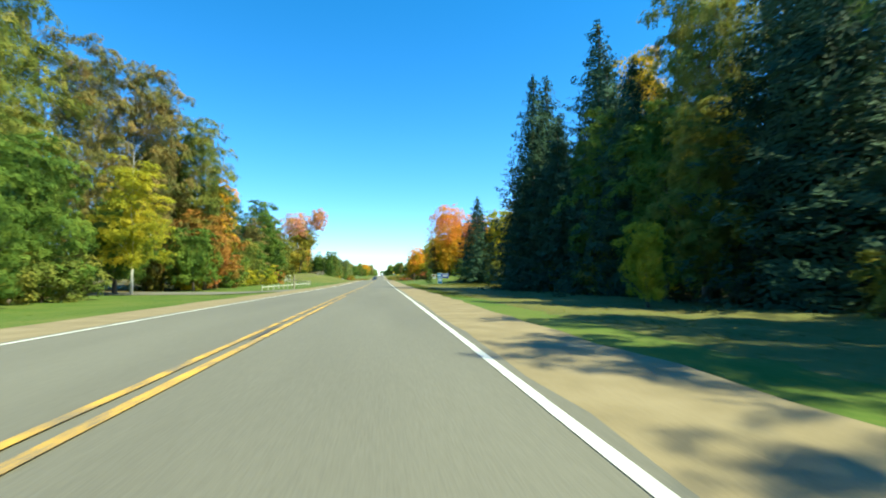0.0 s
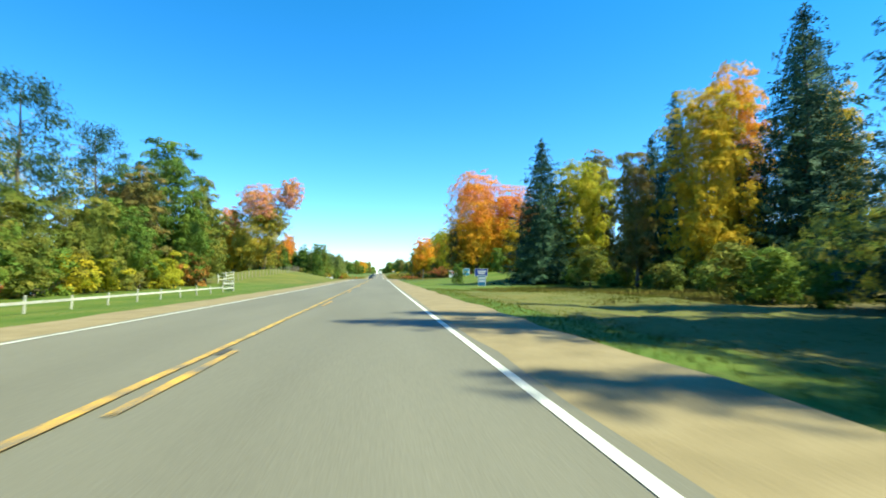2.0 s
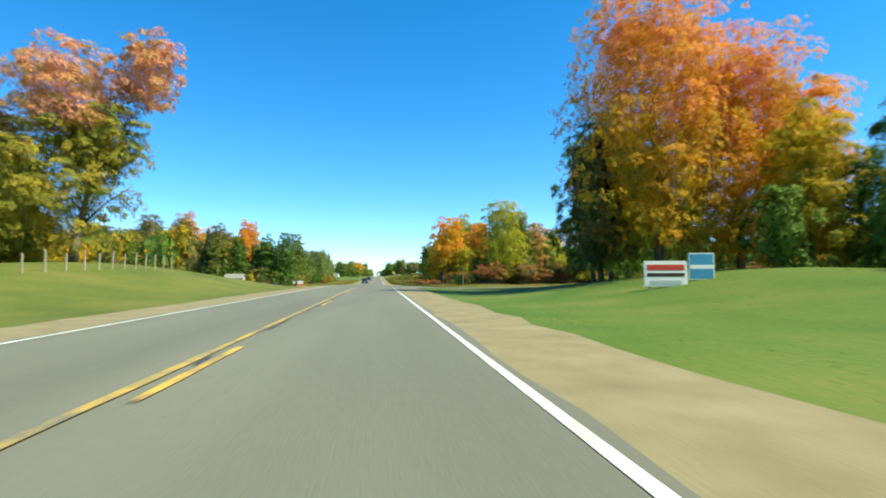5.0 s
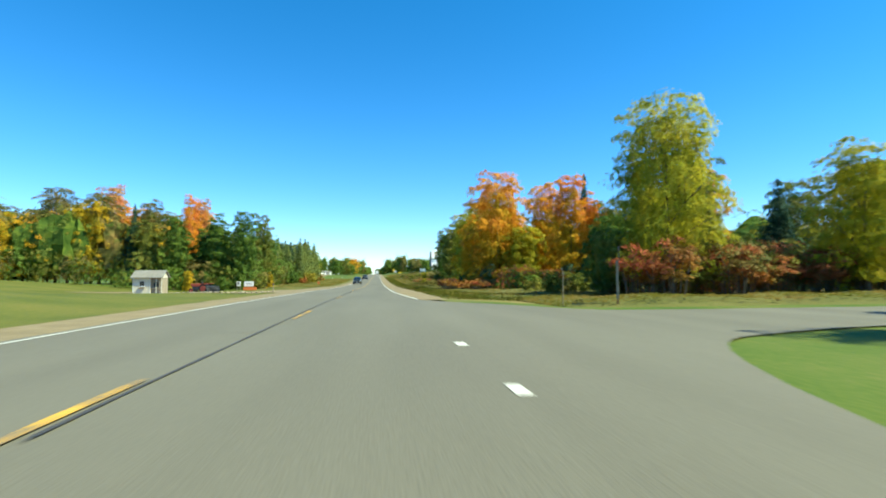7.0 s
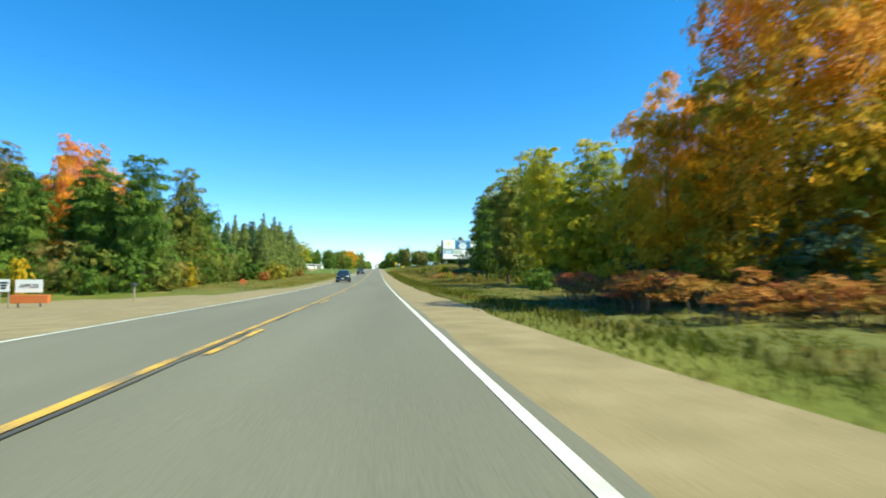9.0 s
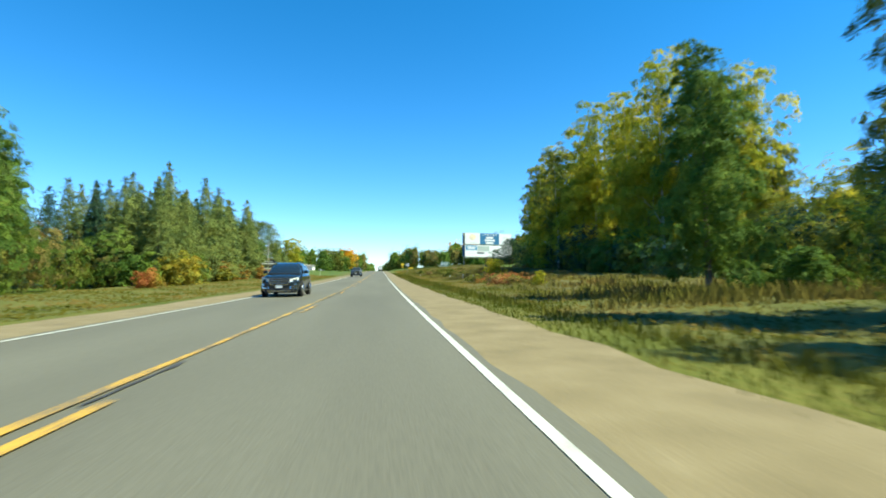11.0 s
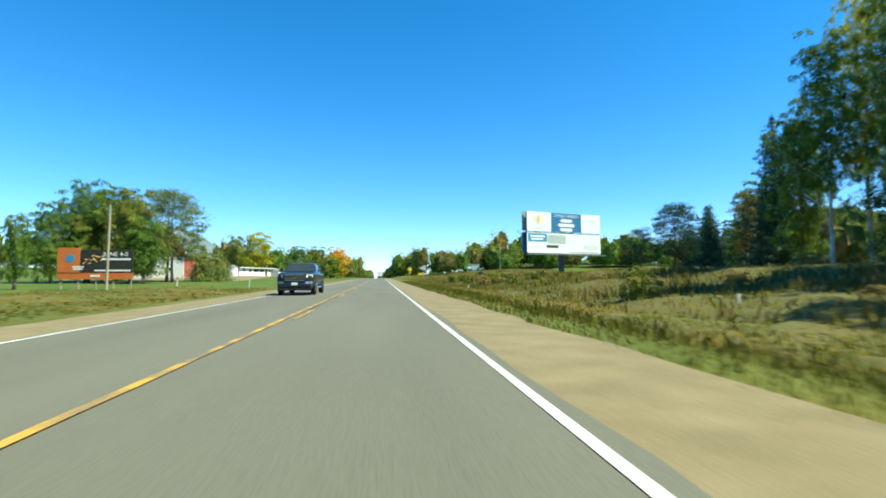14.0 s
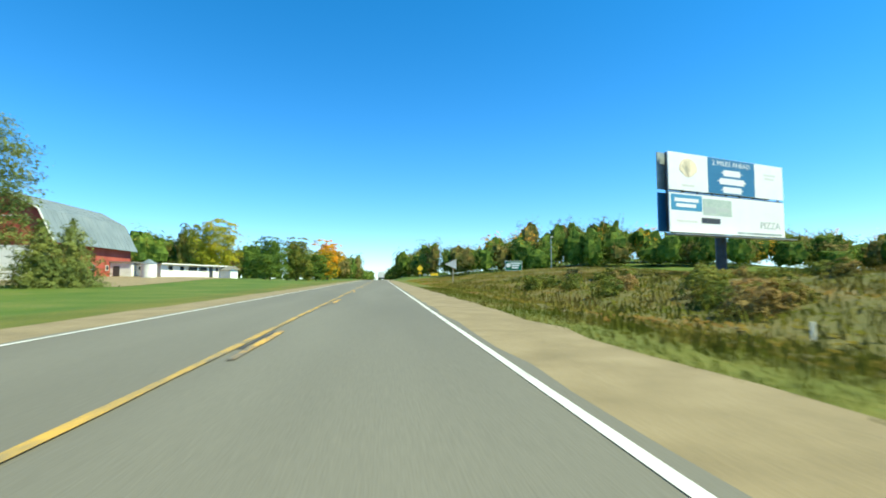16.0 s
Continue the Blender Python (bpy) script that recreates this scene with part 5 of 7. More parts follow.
def flare(x, edge, r):
    return r * math.exp(-(abs(x) - edge) / (r * 0.45))


patch("side_road_right", 3.5, 75, lambda x: 185 - 13 * math.exp(-max(0, x - 5.2) / 3.0), lambda x: 193 + flare(x, 4.1, 7), ASPHALT, 0.045, "pale asphalt side road joining the highway", 110)
patch("side_road_left", -3.5, -60, lambda x: 48 - flare(x, 4.1, 3), lambda x: 58 + flare(x, 4.1, 4), ASPHALT, 0.045, "grey asphalt driveway joining the highway")
patch("gravel_yard", -5.9, -41, lambda x: min(250, 214 + 1.4 * abs(x)) + 0.6 * math.sin(2 * x), lambda x: 272 + 2 * math.sin(x * 0.7), GRAVEL, 0.03, "stony tan gravel yard by the fruit stand", 60)
patch("farm_yard", -26, -62, lambda x: 455 + 2 * math.sin(x), lambda x: 512, GRAVEL, 0.03, "tan gravel farm yard")

# ---- markings, seams and cracks ----


def ribbon(name, path, w, mat, lift, label):
    """A painted line or band through points given as (x, y), laid on the road."""
    vs, fs = [], []
    for x, y in path:
        for sx in (-w / 2, w / 2):
            vs.append((x + sx, y, float(prof(y)) + lift - 0.003 * abs(x + sx)))
    for i in range(len(path) - 1):
        fs.append((2 * i, 2 * i + 1, 2 * i + 3, 2 * i + 2))
    return tagged(new(name, mesh_of(name, vs, fs, mat)), label, "", "", "structure")


CURVE = [(4.42, 198.4), (4.3, 201.5), (4.17, 204.0), (4.03, 207.0), (3.9, 210.5), (3.79, 213.5), (3.73, 216.0)]
ribbon("edge_line_curve", CURVE, 0.13, WHITE_LINE, 0.036, "white edge line curving out towards the side road")
ribbon("road_flare", [(x - 0.3, y) for x, y in CURVE], 0.9, ASPHALT, 0.024, "asphalt widening at the side road corner")
for k in range(44):
    far = 42.2 + 14.85 * k if k <= 8 else 161 + 14.3 * (k - 8)
    strip("centre_dash", 0.21, 0.33, far - 3.5, far, YELLOW_LINE, 0.036, 0.9, 0.012, 100 + k, label="worn yellow centre dash")
strip("centre_line_right", 0.21, 0.33, -80, 31, YELLOW_LINE, 0.036, 1.5, 0.012, 98, label="solid yellow no-passing line")
for y0, y1, paint, say in ((-80, 58, YELLOW_LINE, "solid yellow no-passing line"), (58, 150, WORN_LINE, "faded patchy yellow no-passing line"),
                           (150, 178, YELLOW_LINE, "solid yellow no-passing line"), (224, 284, YELLOW_LINE, "solid yellow no-passing line"), (284, 322, WORN_LINE, "faded patchy yellow no-passing line"), (322, 392, YELLOW_LINE, "solid yellow no-passing line"), (392, 900, WORN_LINE, "faded patchy yellow no-passing line")):
    strip("centre_line_left", -0.07, 0.05, y0, y1, paint, 0.036, 1.5, 0.015, 97, label=say)
strip("road_seam", 0.11, 0.15, 176, 232, TAR, 0.0345, 1.2, 0.014, 95, label="dark tar seam along the centre of the road")
rng = np.random.default_rng(6)
y = -10.0
while y < 420:
    ln = rng.uniform(0.5, 2.6)
    if not 176 < y < 232:
        strip("road_seam", 0.1, 0.155, y, y + ln, TAR, 0.0345, 0.4, 0.03, int(10 * y) + 900, label="broken dark seam along the centre of the road")
    y += ln + rng.uniform(0.6, 4.0) * (1 if 60 < y < 176 else 4.5)
rng = np.random.default_rng(5)
for k in range(20):
    y = -20 + 26 * k + rng.uniform(-7, 7)
    a = rng.uniform(-3.8, 2.0)
    b = a + rng.uniform(0.8, 2.4)
    n = max(3, int((b - a) / 0.4))
    vs, fs, yy = [], [], y
    for i in range(n + 1):
        x = a + (b - a) * i / n
        yy += rng.uniform(-0.14, 0.14)
        w = rng.uniform(0.006, 0.018)
        for s in (-w, w):
            vs.append((x, yy + s, float(prof(yy + s)) + 0.0345 - 0.003 * abs(x)))
    for i in range(n):
        fs.append((2 * i, 2 * i + 2, 2 * i + 3, 2 * i + 1))
    tagged(new("road_crack", mesh_of("road_crack", vs, fs, TAR)), "dark sealed crack across the asphalt", "", "", "structure")


# ---- grass and weeds ----
def blades(name, seed, n, x0, x1, y0, y1, h0, h1, w, mat, label):
    """A stand of grass or weeds, as bent blades in one mesh."""
    rng = np.random.default_rng(seed)
    x, y = rng.uniform(x0, x1, n), rng.uniform(y0, y1, n)
    clump = np.sin(x * 1.7 + 2.1 * np.sin(y * 0.31)) * np.sin(y * 0.9 - 1.7 * np.sin(x * 0.6)) + 0.4 * np.sin(y * 0.37 + 1.9 * np.sin(x * 0.45))
    z = ground_z(x, y) - 0.03
    h = rng.uniform(h0, h1, n) * (0.82 + 0.16 * clump)
    h = np.maximum(h, 0.3 * h0) * (0.4 + 0.6 * np.clip((np.abs(x) - min(abs(x0), abs(x1))) / 5, 0, 1) if name == "field_weeds" else 1.0)
    a = rng.uniform(0, 6.283, n)
    ww = w * rng.uniform(0.6, 1.4, n)
    lx, ly = rng.normal(0, 0.22, n) * h, rng.normal(0, 0.22, n) * h
    dx, dy = np.cos(a) * ww, np.sin(a) * ww
    q = np.stack([np.stack([x - dx, y - dy, z], 1), np.stack([x + dx, y + dy, z], 1),
                  np.stack([x + lx + dx * 0.5, y + ly + dy * 0.5, z + h], 1), np.stack([x + lx - dx * 0.6, y + ly - dy * 0.6, z + h * 0.9], 1)], 1).reshape(-1, 3)
    me = quads_mesh(name, q)
    me.materials[0] = mat
    return tagged(new(name, me), label, "grass", "", "stuff")


def mounds(x, y, x0, h0, h1):
    m = 0.7 + 0.1 * np.sin(x * 0.8 + 1.3 * np.sin(y * 0.21)) + 0.12 * np.sin(y * 0.27 + x * 0.3) + 0.07 * np.sin(y * 0.9 - x * 0.9) + 0.05 * np.sin(2.7 * x + y * 0.7)
    rise = np.clip((np.abs(x) - abs(x0)) / 6, 0, 1)
    return (h0 + (h1 - h0) * rise) * np.clip(m, 0.1, 1.3) - 0.12 * (1 - np.clip((np.abs(x) - abs(x0)) / 0.8, 0, 1))


def growth(name, seed, n, x0, x1, y0, y1, h0, h1, size, under, mat, label, step=0.7):
    """Matted rough growth: a lumpy sward that rises away from the road, with loose sprays lying over it."""
    rng = np.random.default_rng(seed)
    nx_, ny_ = int(abs(x1 - x0) / step) + 1, int((y1 - y0) / step) + 1
    X, Y = np.meshgrid(np.linspace(x0, x1, nx_), np.linspace(y0, y1, ny_))
    edge = np.minimum(1, np.minimum(Y - y0, y1 - Y) / 3)
    Z = ground_z(X, Y) + mounds(X, Y, x0, h0, h1) * edge + rng.normal(0, 0.03, X.shape) * edge - 0.06 * (1 - edge)
    v = np.stack([X.ravel(), Y.ravel(), Z.ravel()], 1)
    i, j = np.meshgrid(np.arange(nx_ - 1), np.arange(ny_ - 1))
    a = (j * nx_ + i).ravel()
    f = np.stack([a, a + 1, a + nx_ + 1, a + nx_], 1)
    if x1 < x0:
        f = f[:, ::-1]
    me = mesh_of(name, v.tolist(), f.tolist(), under, True)
    tagged(new(name, me), label, "weeds", "", "stuff")
    x, y = x0 + (x1 - x0) * rng.uniform(0, 1, n) ** 1.3, rng.uniform(y0 + 1, y1 - 1, n)
    c = np.stack([x, y, ground_z(x, y) + mounds(x, y, x0, h0, h1) + rng.uniform(-0.02, 0.1, n) * (0.3 + h1)], 1)
    me = quads_mesh(name, leaf_quads(c, np.tile([0.0, 0.0, 1.0], (n, 1)), size, rng, 0.0, 0.28))
    me.materials[0] = mat
    tagged(new(name, me), label, "weeds", "", "stuff")


blades("verge_grass", 1, 22000, 5.8, 9.4, 202, 330, 0.06, 0.22, 0.014, VERGE, "olive-green verge grass beside the gravel")
blades("verge_grass", 2, 22000, 5.8, 9.4, 330, 450, 0.06, 0.22, 0.014, VERGE, "olive-green verge grass beside the gravel")
growth("field_weeds", 3, 16000, 8.0, 26, 204, 300, 0.06, 0.5, 0.15, ROUGH_GRASS, GRASSY, "long dry grass before the brush")
growth("field_weeds", 7, 16000, 8.3, 30, 298, 400, 0.08, 0.95, 0.16, MATTED, DRY, "brown and tan field weeds")
growth("field_weeds", 4, 24000, 8.6, 54, 397, 535, 0.08, 0.6, 0.26, MATTED, DRY, "brown and tan field weeds", 0.8)
growth("verge_grass", 5, 6000, 7.4, 18, -12, 92, 0.04, 0.2, 0.08, ROUGH_GRASS, VERGE, "rough grass at the shaded woods edge")
growth("field_weeds", 12, 8000, 11, 46, 195.5, 207, 0.15, 0.55, 0.16, ROUGH_GRASS, GRASSY, "tall olive grass in front of the sumac")
growth("verge_grass", 6, 16000, -7.6, -20, 280, 396, 0.06, 0.5, 0.2, ROUGH_GRASS, GRASSY, "tall roadside grass below the conifers")
blades("field_weeds", 21, 30000, 9.6, 21, 203, 298, 0.22, 0.65, 0.018, TALL_WEED, "tall reddish-brown grass in front of the brush")
blades("field_weeds", 22, 76000, 10.2, 27, 288, 400, 0.4, 1.35, 0.026, TALL_WEED, "tall olive and rust field weeds")
blades("verge_grass", 23, 16000, 7.4, 12, 202, 300, 0.15, 0.42, 0.016, VERGE, "long olive-brown verge grass")
blades("verge_grass", 26, 16000, 7.4, 11, 300, 410, 0.15, 0.45, 0.016, VERGE, "long olive-brown verge grass")
blades("field_weeds", 24, 46000, 9.0, 42, 396, 470, 0.35, 1.0, 0.035, FIELD_GRASS, "long olive field grass")
blades("field_weeds", 25, 24000, 10, 50, 468, 532, 0.35, 0.9, 0.055, FIELD_GRASS, "long olive field grass")
blades("lawn_grass", 8, 10000, 5.9, 20, 108, 168, 0.03, 0.07, 0.014, GREEN_BLADE, "short lawn grass")
blades("field_weeds", 27, 26000, 11, 32, 72, 103, 0.18, 0.42, 0.018, FIELD_GRASS, "long sunlit tan grass before the trees")
blades("verge_grass", 28, 14000, 6.0, 12, 30, 97, 0.05, 0.16, 0.014, VERGE, "olive-green verge grass beside the gravel")
blades("lawn_grass", 9, 10000, -18, -6.0, 8, 120, 0.03, 0.07, 0.014, GREEN_BLADE, "short roadside grass")

# ---- paints and materials of things ----
WOOD = surface("weathered_wood", [(0.22, 0.18, 0.13), (0.34, 0.29, 0.22), (0.42, 0.37, 0.29)], 2, 25, 0.9, bump=0.4, stretch=(1, 1, 0.3))
WHITE = surface("white_paint", [(0.62, 0.62, 0.58), (0.76, 0.76, 0.72), (0.82, 0.82, 0.79)], 1.5, 20, 0.6, bump=0.08)
CREAM = surface("cream_siding", [(0.55, 0.52, 0.42), (0.68, 0.65, 0.54), (0.74, 0.71, 0.6)], 1.5, 20, 0.7, bump=0.1)
BOARD_WHITE = surface("white_vinyl", [(0.74, 0.75, 0.75), (0.82, 0.83, 0.83)], 0.6, 8, 0.45, bump=0.02)
BOARD_BLUE = surface("blue_vinyl", [(0.03, 0.14, 0.28), (0.045, 0.18, 0.34)], 0.6, 8, 0.45, bump=0.02)
SIGN_TEAL = surface("teal_sign", [(0.012, 0.11, 0.27), (0.016, 0.14, 0.33)], 1, 12, 0.5, bump=0.02)
SIGN_BLUE = surface("blue_sign", [(0.02, 0.05, 0.3), (0.03, 0.07, 0.36)], 1, 12, 0.5, bump=0.02)
SKY_PRINT = surface("pale_blue_print", [(0.05, 0.22, 0.4), (0.08, 0.3, 0.5)], 1, 12, 0.5, bump=0.02)
RED_PRINT = surface("red_print", [(0.45, 0.04, 0.03), (0.55, 0.06, 0.04)], 1, 12, 0.5, bump=0.02)
CREAM_PRINT = surface("cream_print", [(0.82, 0.7, 0.48), (0.86, 0.74, 0.54)], 1, 12, 0.5, bump=0.02)
PALE_PRINT = surface("faded_grey_print", [(0.4, 0.45, 0.44), (0.48, 0.52, 0.5)], 1, 12, 0.5, bump=0.02)
PALE_PEACH = surface("faded_peach_print", [(0.72, 0.58, 0.42), (0.78, 0.66, 0.5)], 1, 10, 0.7)
SEA_PRINT = surface("grey_green_print", [(0.3, 0.4, 0.38), (0.42, 0.5, 0.46), (0.55, 0.6, 0.54)], 0.6, 6, 0.7)
FAINT_PRINT = surface("faint_grey_print", [(0.6, 0.6, 0.58), (0.68, 0.68, 0.66)], 1, 10, 0.7)
GREY_PRINT = surface("grey_print", [(0.16, 0.2, 0.2), (0.3, 0.35, 0.34), (0.5, 0.55, 0.53)], 0.35, 1.2, 0.5, bump=0.02)
BLACK_PRINT = surface("black_print", [(0.02, 0.02, 0.02), (0.045, 0.04, 0.035)], 1, 12, 0.5, bump=0.02)
ORANGE_PAINT = surface("orange_board_paint", [(0.5, 0.13, 0.03), (0.62, 0.18, 0.05)], 1, 12, 0.6, bump=0.04)
FLAME = surface("gold_print", [(0.3, 0.13, 0.03), (0.65, 0.38, 0.12), (0.75, 0.55, 0.28)], 1.2, 9, 0.5, bump=0.02)
GREEN_SIGN = surface("green_sign", [(0.01, 0.11, 0.06), (0.015, 0.15, 0.08)], 1, 12, 0.5, bump=0.02)
YELLOW_SIGN = surface("yellow_sign", [(0.75, 0.5, 0.02), (0.8, 0.55, 0.03)], 1, 12, 0.45, bump=0.02)
BARE_METAL = surface("bare_aluminium", [(0.5, 0.51, 0.52), (0.6, 0.61, 0.62)], 2, 20, 0.55, 0.2, bump=0.02)
STEEL = surface("galvanised_steel", [(0.3, 0.31, 0.32), (0.42, 0.43, 0.44)], 2, 20, 0.45, 0.7, bump=0.05)
DARK_STEEL = surface("dark_steel", [(0.06, 0.065, 0.07), (0.1, 0.105, 0.11)], 2, 20, 0.5, 0.5, bump=0.05)
ROOF_GREY = surface("grey_metal_roof", [(0.13, 0.165, 0.185), (0.17, 0.21, 0.23), (0.21, 0.25, 0.27)], 0.5, 8, 0.7, 0.0, bump=0.05, stretch=(1, 1, 1))
SHINGLE = surface("grey_shingles", [(0.16, 0.15, 0.13), (0.24, 0.23, 0.2), (0.3, 0.28, 0.25)], 2, 14, 0.9, bump=0.3)
BARN_RED = surface("red_barn_boards", [(0.26, 0.05, 0.035), (0.36, 0.075, 0.05), (0.42, 0.11, 0.08)], 0.8, 12, 0.85, bump=0.2, stretch=(1, 1, 0.15))
TRACTOR_RED = surface("faded_red_paint", [(0.3, 0.05, 0.03), (0.45, 0.1, 0.06)], 2, 20, 0.55, bump=0.05)
RUBBER = surface("black_rubber", [(0.015, 0.015, 0.015), (0.03, 0.03, 0.03)], 4, 40, 0.85, bump=0.2)
TARP = surface("dark_tarp", [(0.02, 0.022, 0.025), (0.05, 0.055, 0.06)], 2, 15, 0.6, bump=0.3)
STONE = surface("field_stone", [(0.2, 0.17, 0.12), (0.33, 0.28, 0.2), (0.42, 0.37, 0.28)], 3, 18, 0.9, bump=0.4, random_mix=0.2)
DARK_GLASS = surface("tinted_glass", [(0.03, 0.04, 0.045), (0.045, 0.058, 0.065)], 1, 10, 0.05, bump=0.0, spec=0.32)
CHROME = surface("chrome", [(0.55, 0.56, 0.57), (0.65, 0.66, 0.67)], 1, 10, 0.15, 1.0, bump=0.0)
SUV_PAINT = surface("charcoal_car_paint", [(0.012, 0.019, 0.025), (0.017, 0.025, 0.032)], 1, 10, 0.22, 0.0, bump=0.0, coat=0.5)
TRUCK_PAINT = surface("blue_black_car_paint", [(0.012, 0.017, 0.026), (0.016, 0.022, 0.032)], 1, 10, 0.3, 0.0, bump=0.0, coat=0.3)
PLASTIC = surface("black_plastic", [(0.015, 0.015, 0.016), (0.025, 0.025, 0.026)], 2, 30, 0.6, bump=0.05)
LENS = surface("headlamp_lens", [(0.6, 0.62, 0.6), (0.75, 0.77, 0.75)], 2, 10, 0.1, bump=0.0, spec=0.8)
RED_POST = surface("red_reflector", [(0.55, 0.08, 0.04), (0.6, 0.1, 0.05)], 2, 10, 0.4, bump=0.0)


def words(text, size, mat, parent, m, name="lettering"):
    """Raised letters on a sign, as one mesh."""
    cu = bpy.data.curves.new(name, "FONT")
    cu.body, cu.size, cu.extrude, cu.align_x, cu.align_y = text, size, 0.008, "CENTER", "CENTER"
    tmp = bpy.data.objects.new(name, cu)
    me = bpy.data.meshes.new_from_object(tmp)
    bpy.data.objects.remove(tmp)
    me.materials.clear()
    me.materials.append(mat)
    ob = new(name, me)
    ob.parent, ob.matrix_local = parent, m
    return ob


FACE = pose(0, 0, 0, 90, 0, 0)      # lettering that faces -y


def board(parent, name, x0, z0, x1, z1, mat, y=0.0, d=0.03, label=""):
    return part(name, boxed(x0, y - d, z0, x1, y, z1, 0.006), mat, parent, label)


def bars(parent, x0, z0, x1, z1, n, mat, y, name="text_bar"):
    """Lines of writing that cannot be read, as plain bars."""
    h = (z1 - z0) / n
    for i in range(n):
        s = 0.06 * ((i * 7) % 5) * (x1 - x0)
        part(name, boxed(x0 + s * 0.5, y - 0.012, z1 - (i + 0.85) * h, x1 - s, y, z1 - (i + 0.2) * h), mat, parent)


# ---- yard signs on the lawn ----
def yard_sign(x, y, w, h, z, face, label, turn=0.0):
    g = float(ground_z(x, y))
    ob = thing("yard_sign", pose(x, y, g, 0, 0, turn), label, "sign", "signs on the lawn")
    for sx in (-w * 0.36, w * 0.36):
        part("post", boxed(sx - 0.03, 0.0, -0.2, sx + 0.03, 0.06, z + h * 0.9), WOOD, ob)
    board(ob, "frame", -w / 2, z, w / 2, z + h, BOARD_WHITE, 0.0, 0.025)
    board(ob, "panel", -w / 2 + 0.05, z + 0.05, w / 2 - 0.05, z + h - 0.05, face, -0.025, 0.008)
    return ob


s = yard_sign(14.9, 113.3, 1.0, 1.35, 0.02, SIGN_TEAL, "teal square lawn sign with white lettering bars", -6)
for zz in (0.88, 0.52):
    for k in range(4):
        part("text_bar", boxed(-0.375 + k * 0.2, -0.045, zz, -0.235 + k * 0.2, -0.033, zz + 0.27), BOARD_WHITE, s)
part("stripe", boxed(-0.44, -0.039, 0.16, 0.44, -0.033, 0.4), BOARD_BLUE, s)
s = yard_sign(17.75, 128.3, 2.0, 1.2, 0.75, SIGN_BLUE, "blue lawn sign with white lettering bars on tall posts", -4)
bars(s, -0.55, 1.1, 0.75, 1.7, 2, BOARD_WHITE, -0.033)
s = yard_sign(16.3, 147, 2.2, 1.25, 0.05, BOARD_WHITE, "white lawn sign with red and dark lettering bars", -3)
bars(s, -0.95, 0.78, 0.95, 1.2, 1, RED_PRINT, -0.033)
bars(s, -0.95, 0.5, 0.95, 0.76, 1, BLACK_PRINT, -0.033)
bars(s, -0.8, 0.14, 0.8, 0.4, 1, PALE_PRINT, -0.033)
s = yard_sign(18.6, 147.6, 1.35, 1.35, 0.0, SKY_PRINT, "pale blue lawn sign with a white band", -3)
part("stripe", boxed(-0.62, -0.039, 0.55, 0.62, -0.033, 0.75), BOARD_WHITE, s)


# ---- fences on the left ----
def fence_post(parent, x, y, h, r, mat, name="post"):
    g = float(ground_z(x, y))
    bm = tubed((0, 0, -0.3), (0, 0, h), r, r * 0.92, 7)
    ob = part(name, bm, mat, parent)
    ob.location = (x, y, g)
    ob.rotation_euler = (radians(2 * math.sin(x * 9 + y)), radians(3 * math.sin(y * 5)), y)
    return ob


def rail(parent, a, b, z, mat):
    p, q_ = Vector((*a, float(ground_z(*a)) + z)), Vector((*b, float(ground_z(*b)) + z))
    m = (q_ - p).to_track_quat("X", "Z").to_matrix().to_4x4()
    bm = boxed(0, -0.025, -0.055, (q_ - p).length, 0.025, 0.055, 0.01)
    ob = part("rail", bm, mat, parent)
    ob.matrix_local = Matrix.Translation(p) @ m


FENCE = surface("weathered_white_fence_paint", [(0.3, 0.28, 0.24), (0.46, 0.45, 0.41), (0.6, 0.59, 0.55)], 2, 25, 0.8, bump=0.3, random_mix=0.15)
fence = thing("rail_fence", Matrix(), "weathered white two-rail fence along the roadside grass", "fence")
PTS = [(float(np.interp(y, [62, 98, 106, 116, 125], [-11.4, -10.8, -13.1, -16.8, -19.3])), y) for y in range(62, 126, 3)]
for i, p in enumerate(PTS):
    low = p[1] < 98
    fence_post(fence, *p, (0.62 if low else 0.9) + 0.1 * (i % 3 == 0), 0.05, FENCE)
    if i:
        rail(fence, PTS[i - 1], p, 0.42 if low else 0.72 + 0.04 * math.sin(i * 2.3), FENCE)
        if not low:
            rail(fence, PTS[i - 1], p, 0.28 + 0.05 * math.sin(i * 1.7), FENCE)
fence = thing("gate_fence", Matrix(), "short white wooden gate panel between square posts", "gate")
GATE = [(-20.3, 125.5), (-20.4, 129.7), (-20.5, 134.0)]
for p in GATE:
    fence_post(fence, *p, 1.5, 0.08, FENCE)
for p, q in zip(GATE[:-1], GATE[1:]):
    for z in (1.35, 0.95, 0.5):
        rail(fence, p, q, z, FENCE)
fence = thing("post_fence", Matrix(), "row of grey wooden fence posts over a grassy rise", "fence")
for k in range(24):
    y = 134.6 + k * 1.7
    fence_post(fence, float(np.interp(y, [134, 142, 150, 160, 175], [-20.0, -19.4, -18.2, -17.0, -16.6])), y, 1.25 + 0.12 * math.sin(k * 3), 0.06, WOOD)
fence = thing("field_fence", Matrix(), "row of pale fence posts across the field", "fence")
for k in range(9):
    fence_post(fence, -34 - 3.5 * k, 203 + 3.2 * k, 1.5, 0.08, WOOD)

# old post with a short arm by the driveway
ob = thing("wooden_post", pose(-8.2, 64.3, float(ground_z(-8.2, 64.3))), "grey wooden post with a short cross arm", "post")
part("post", tubed((0, 0, -0.3), (0.05, 0, 1.75), 0.09, 0.075, 8), WOOD, ob)
part("arm", boxed(0.05, -0.03, 1.0, 0.5, 0.03, 1.08, 0.01), WOOD, ob)

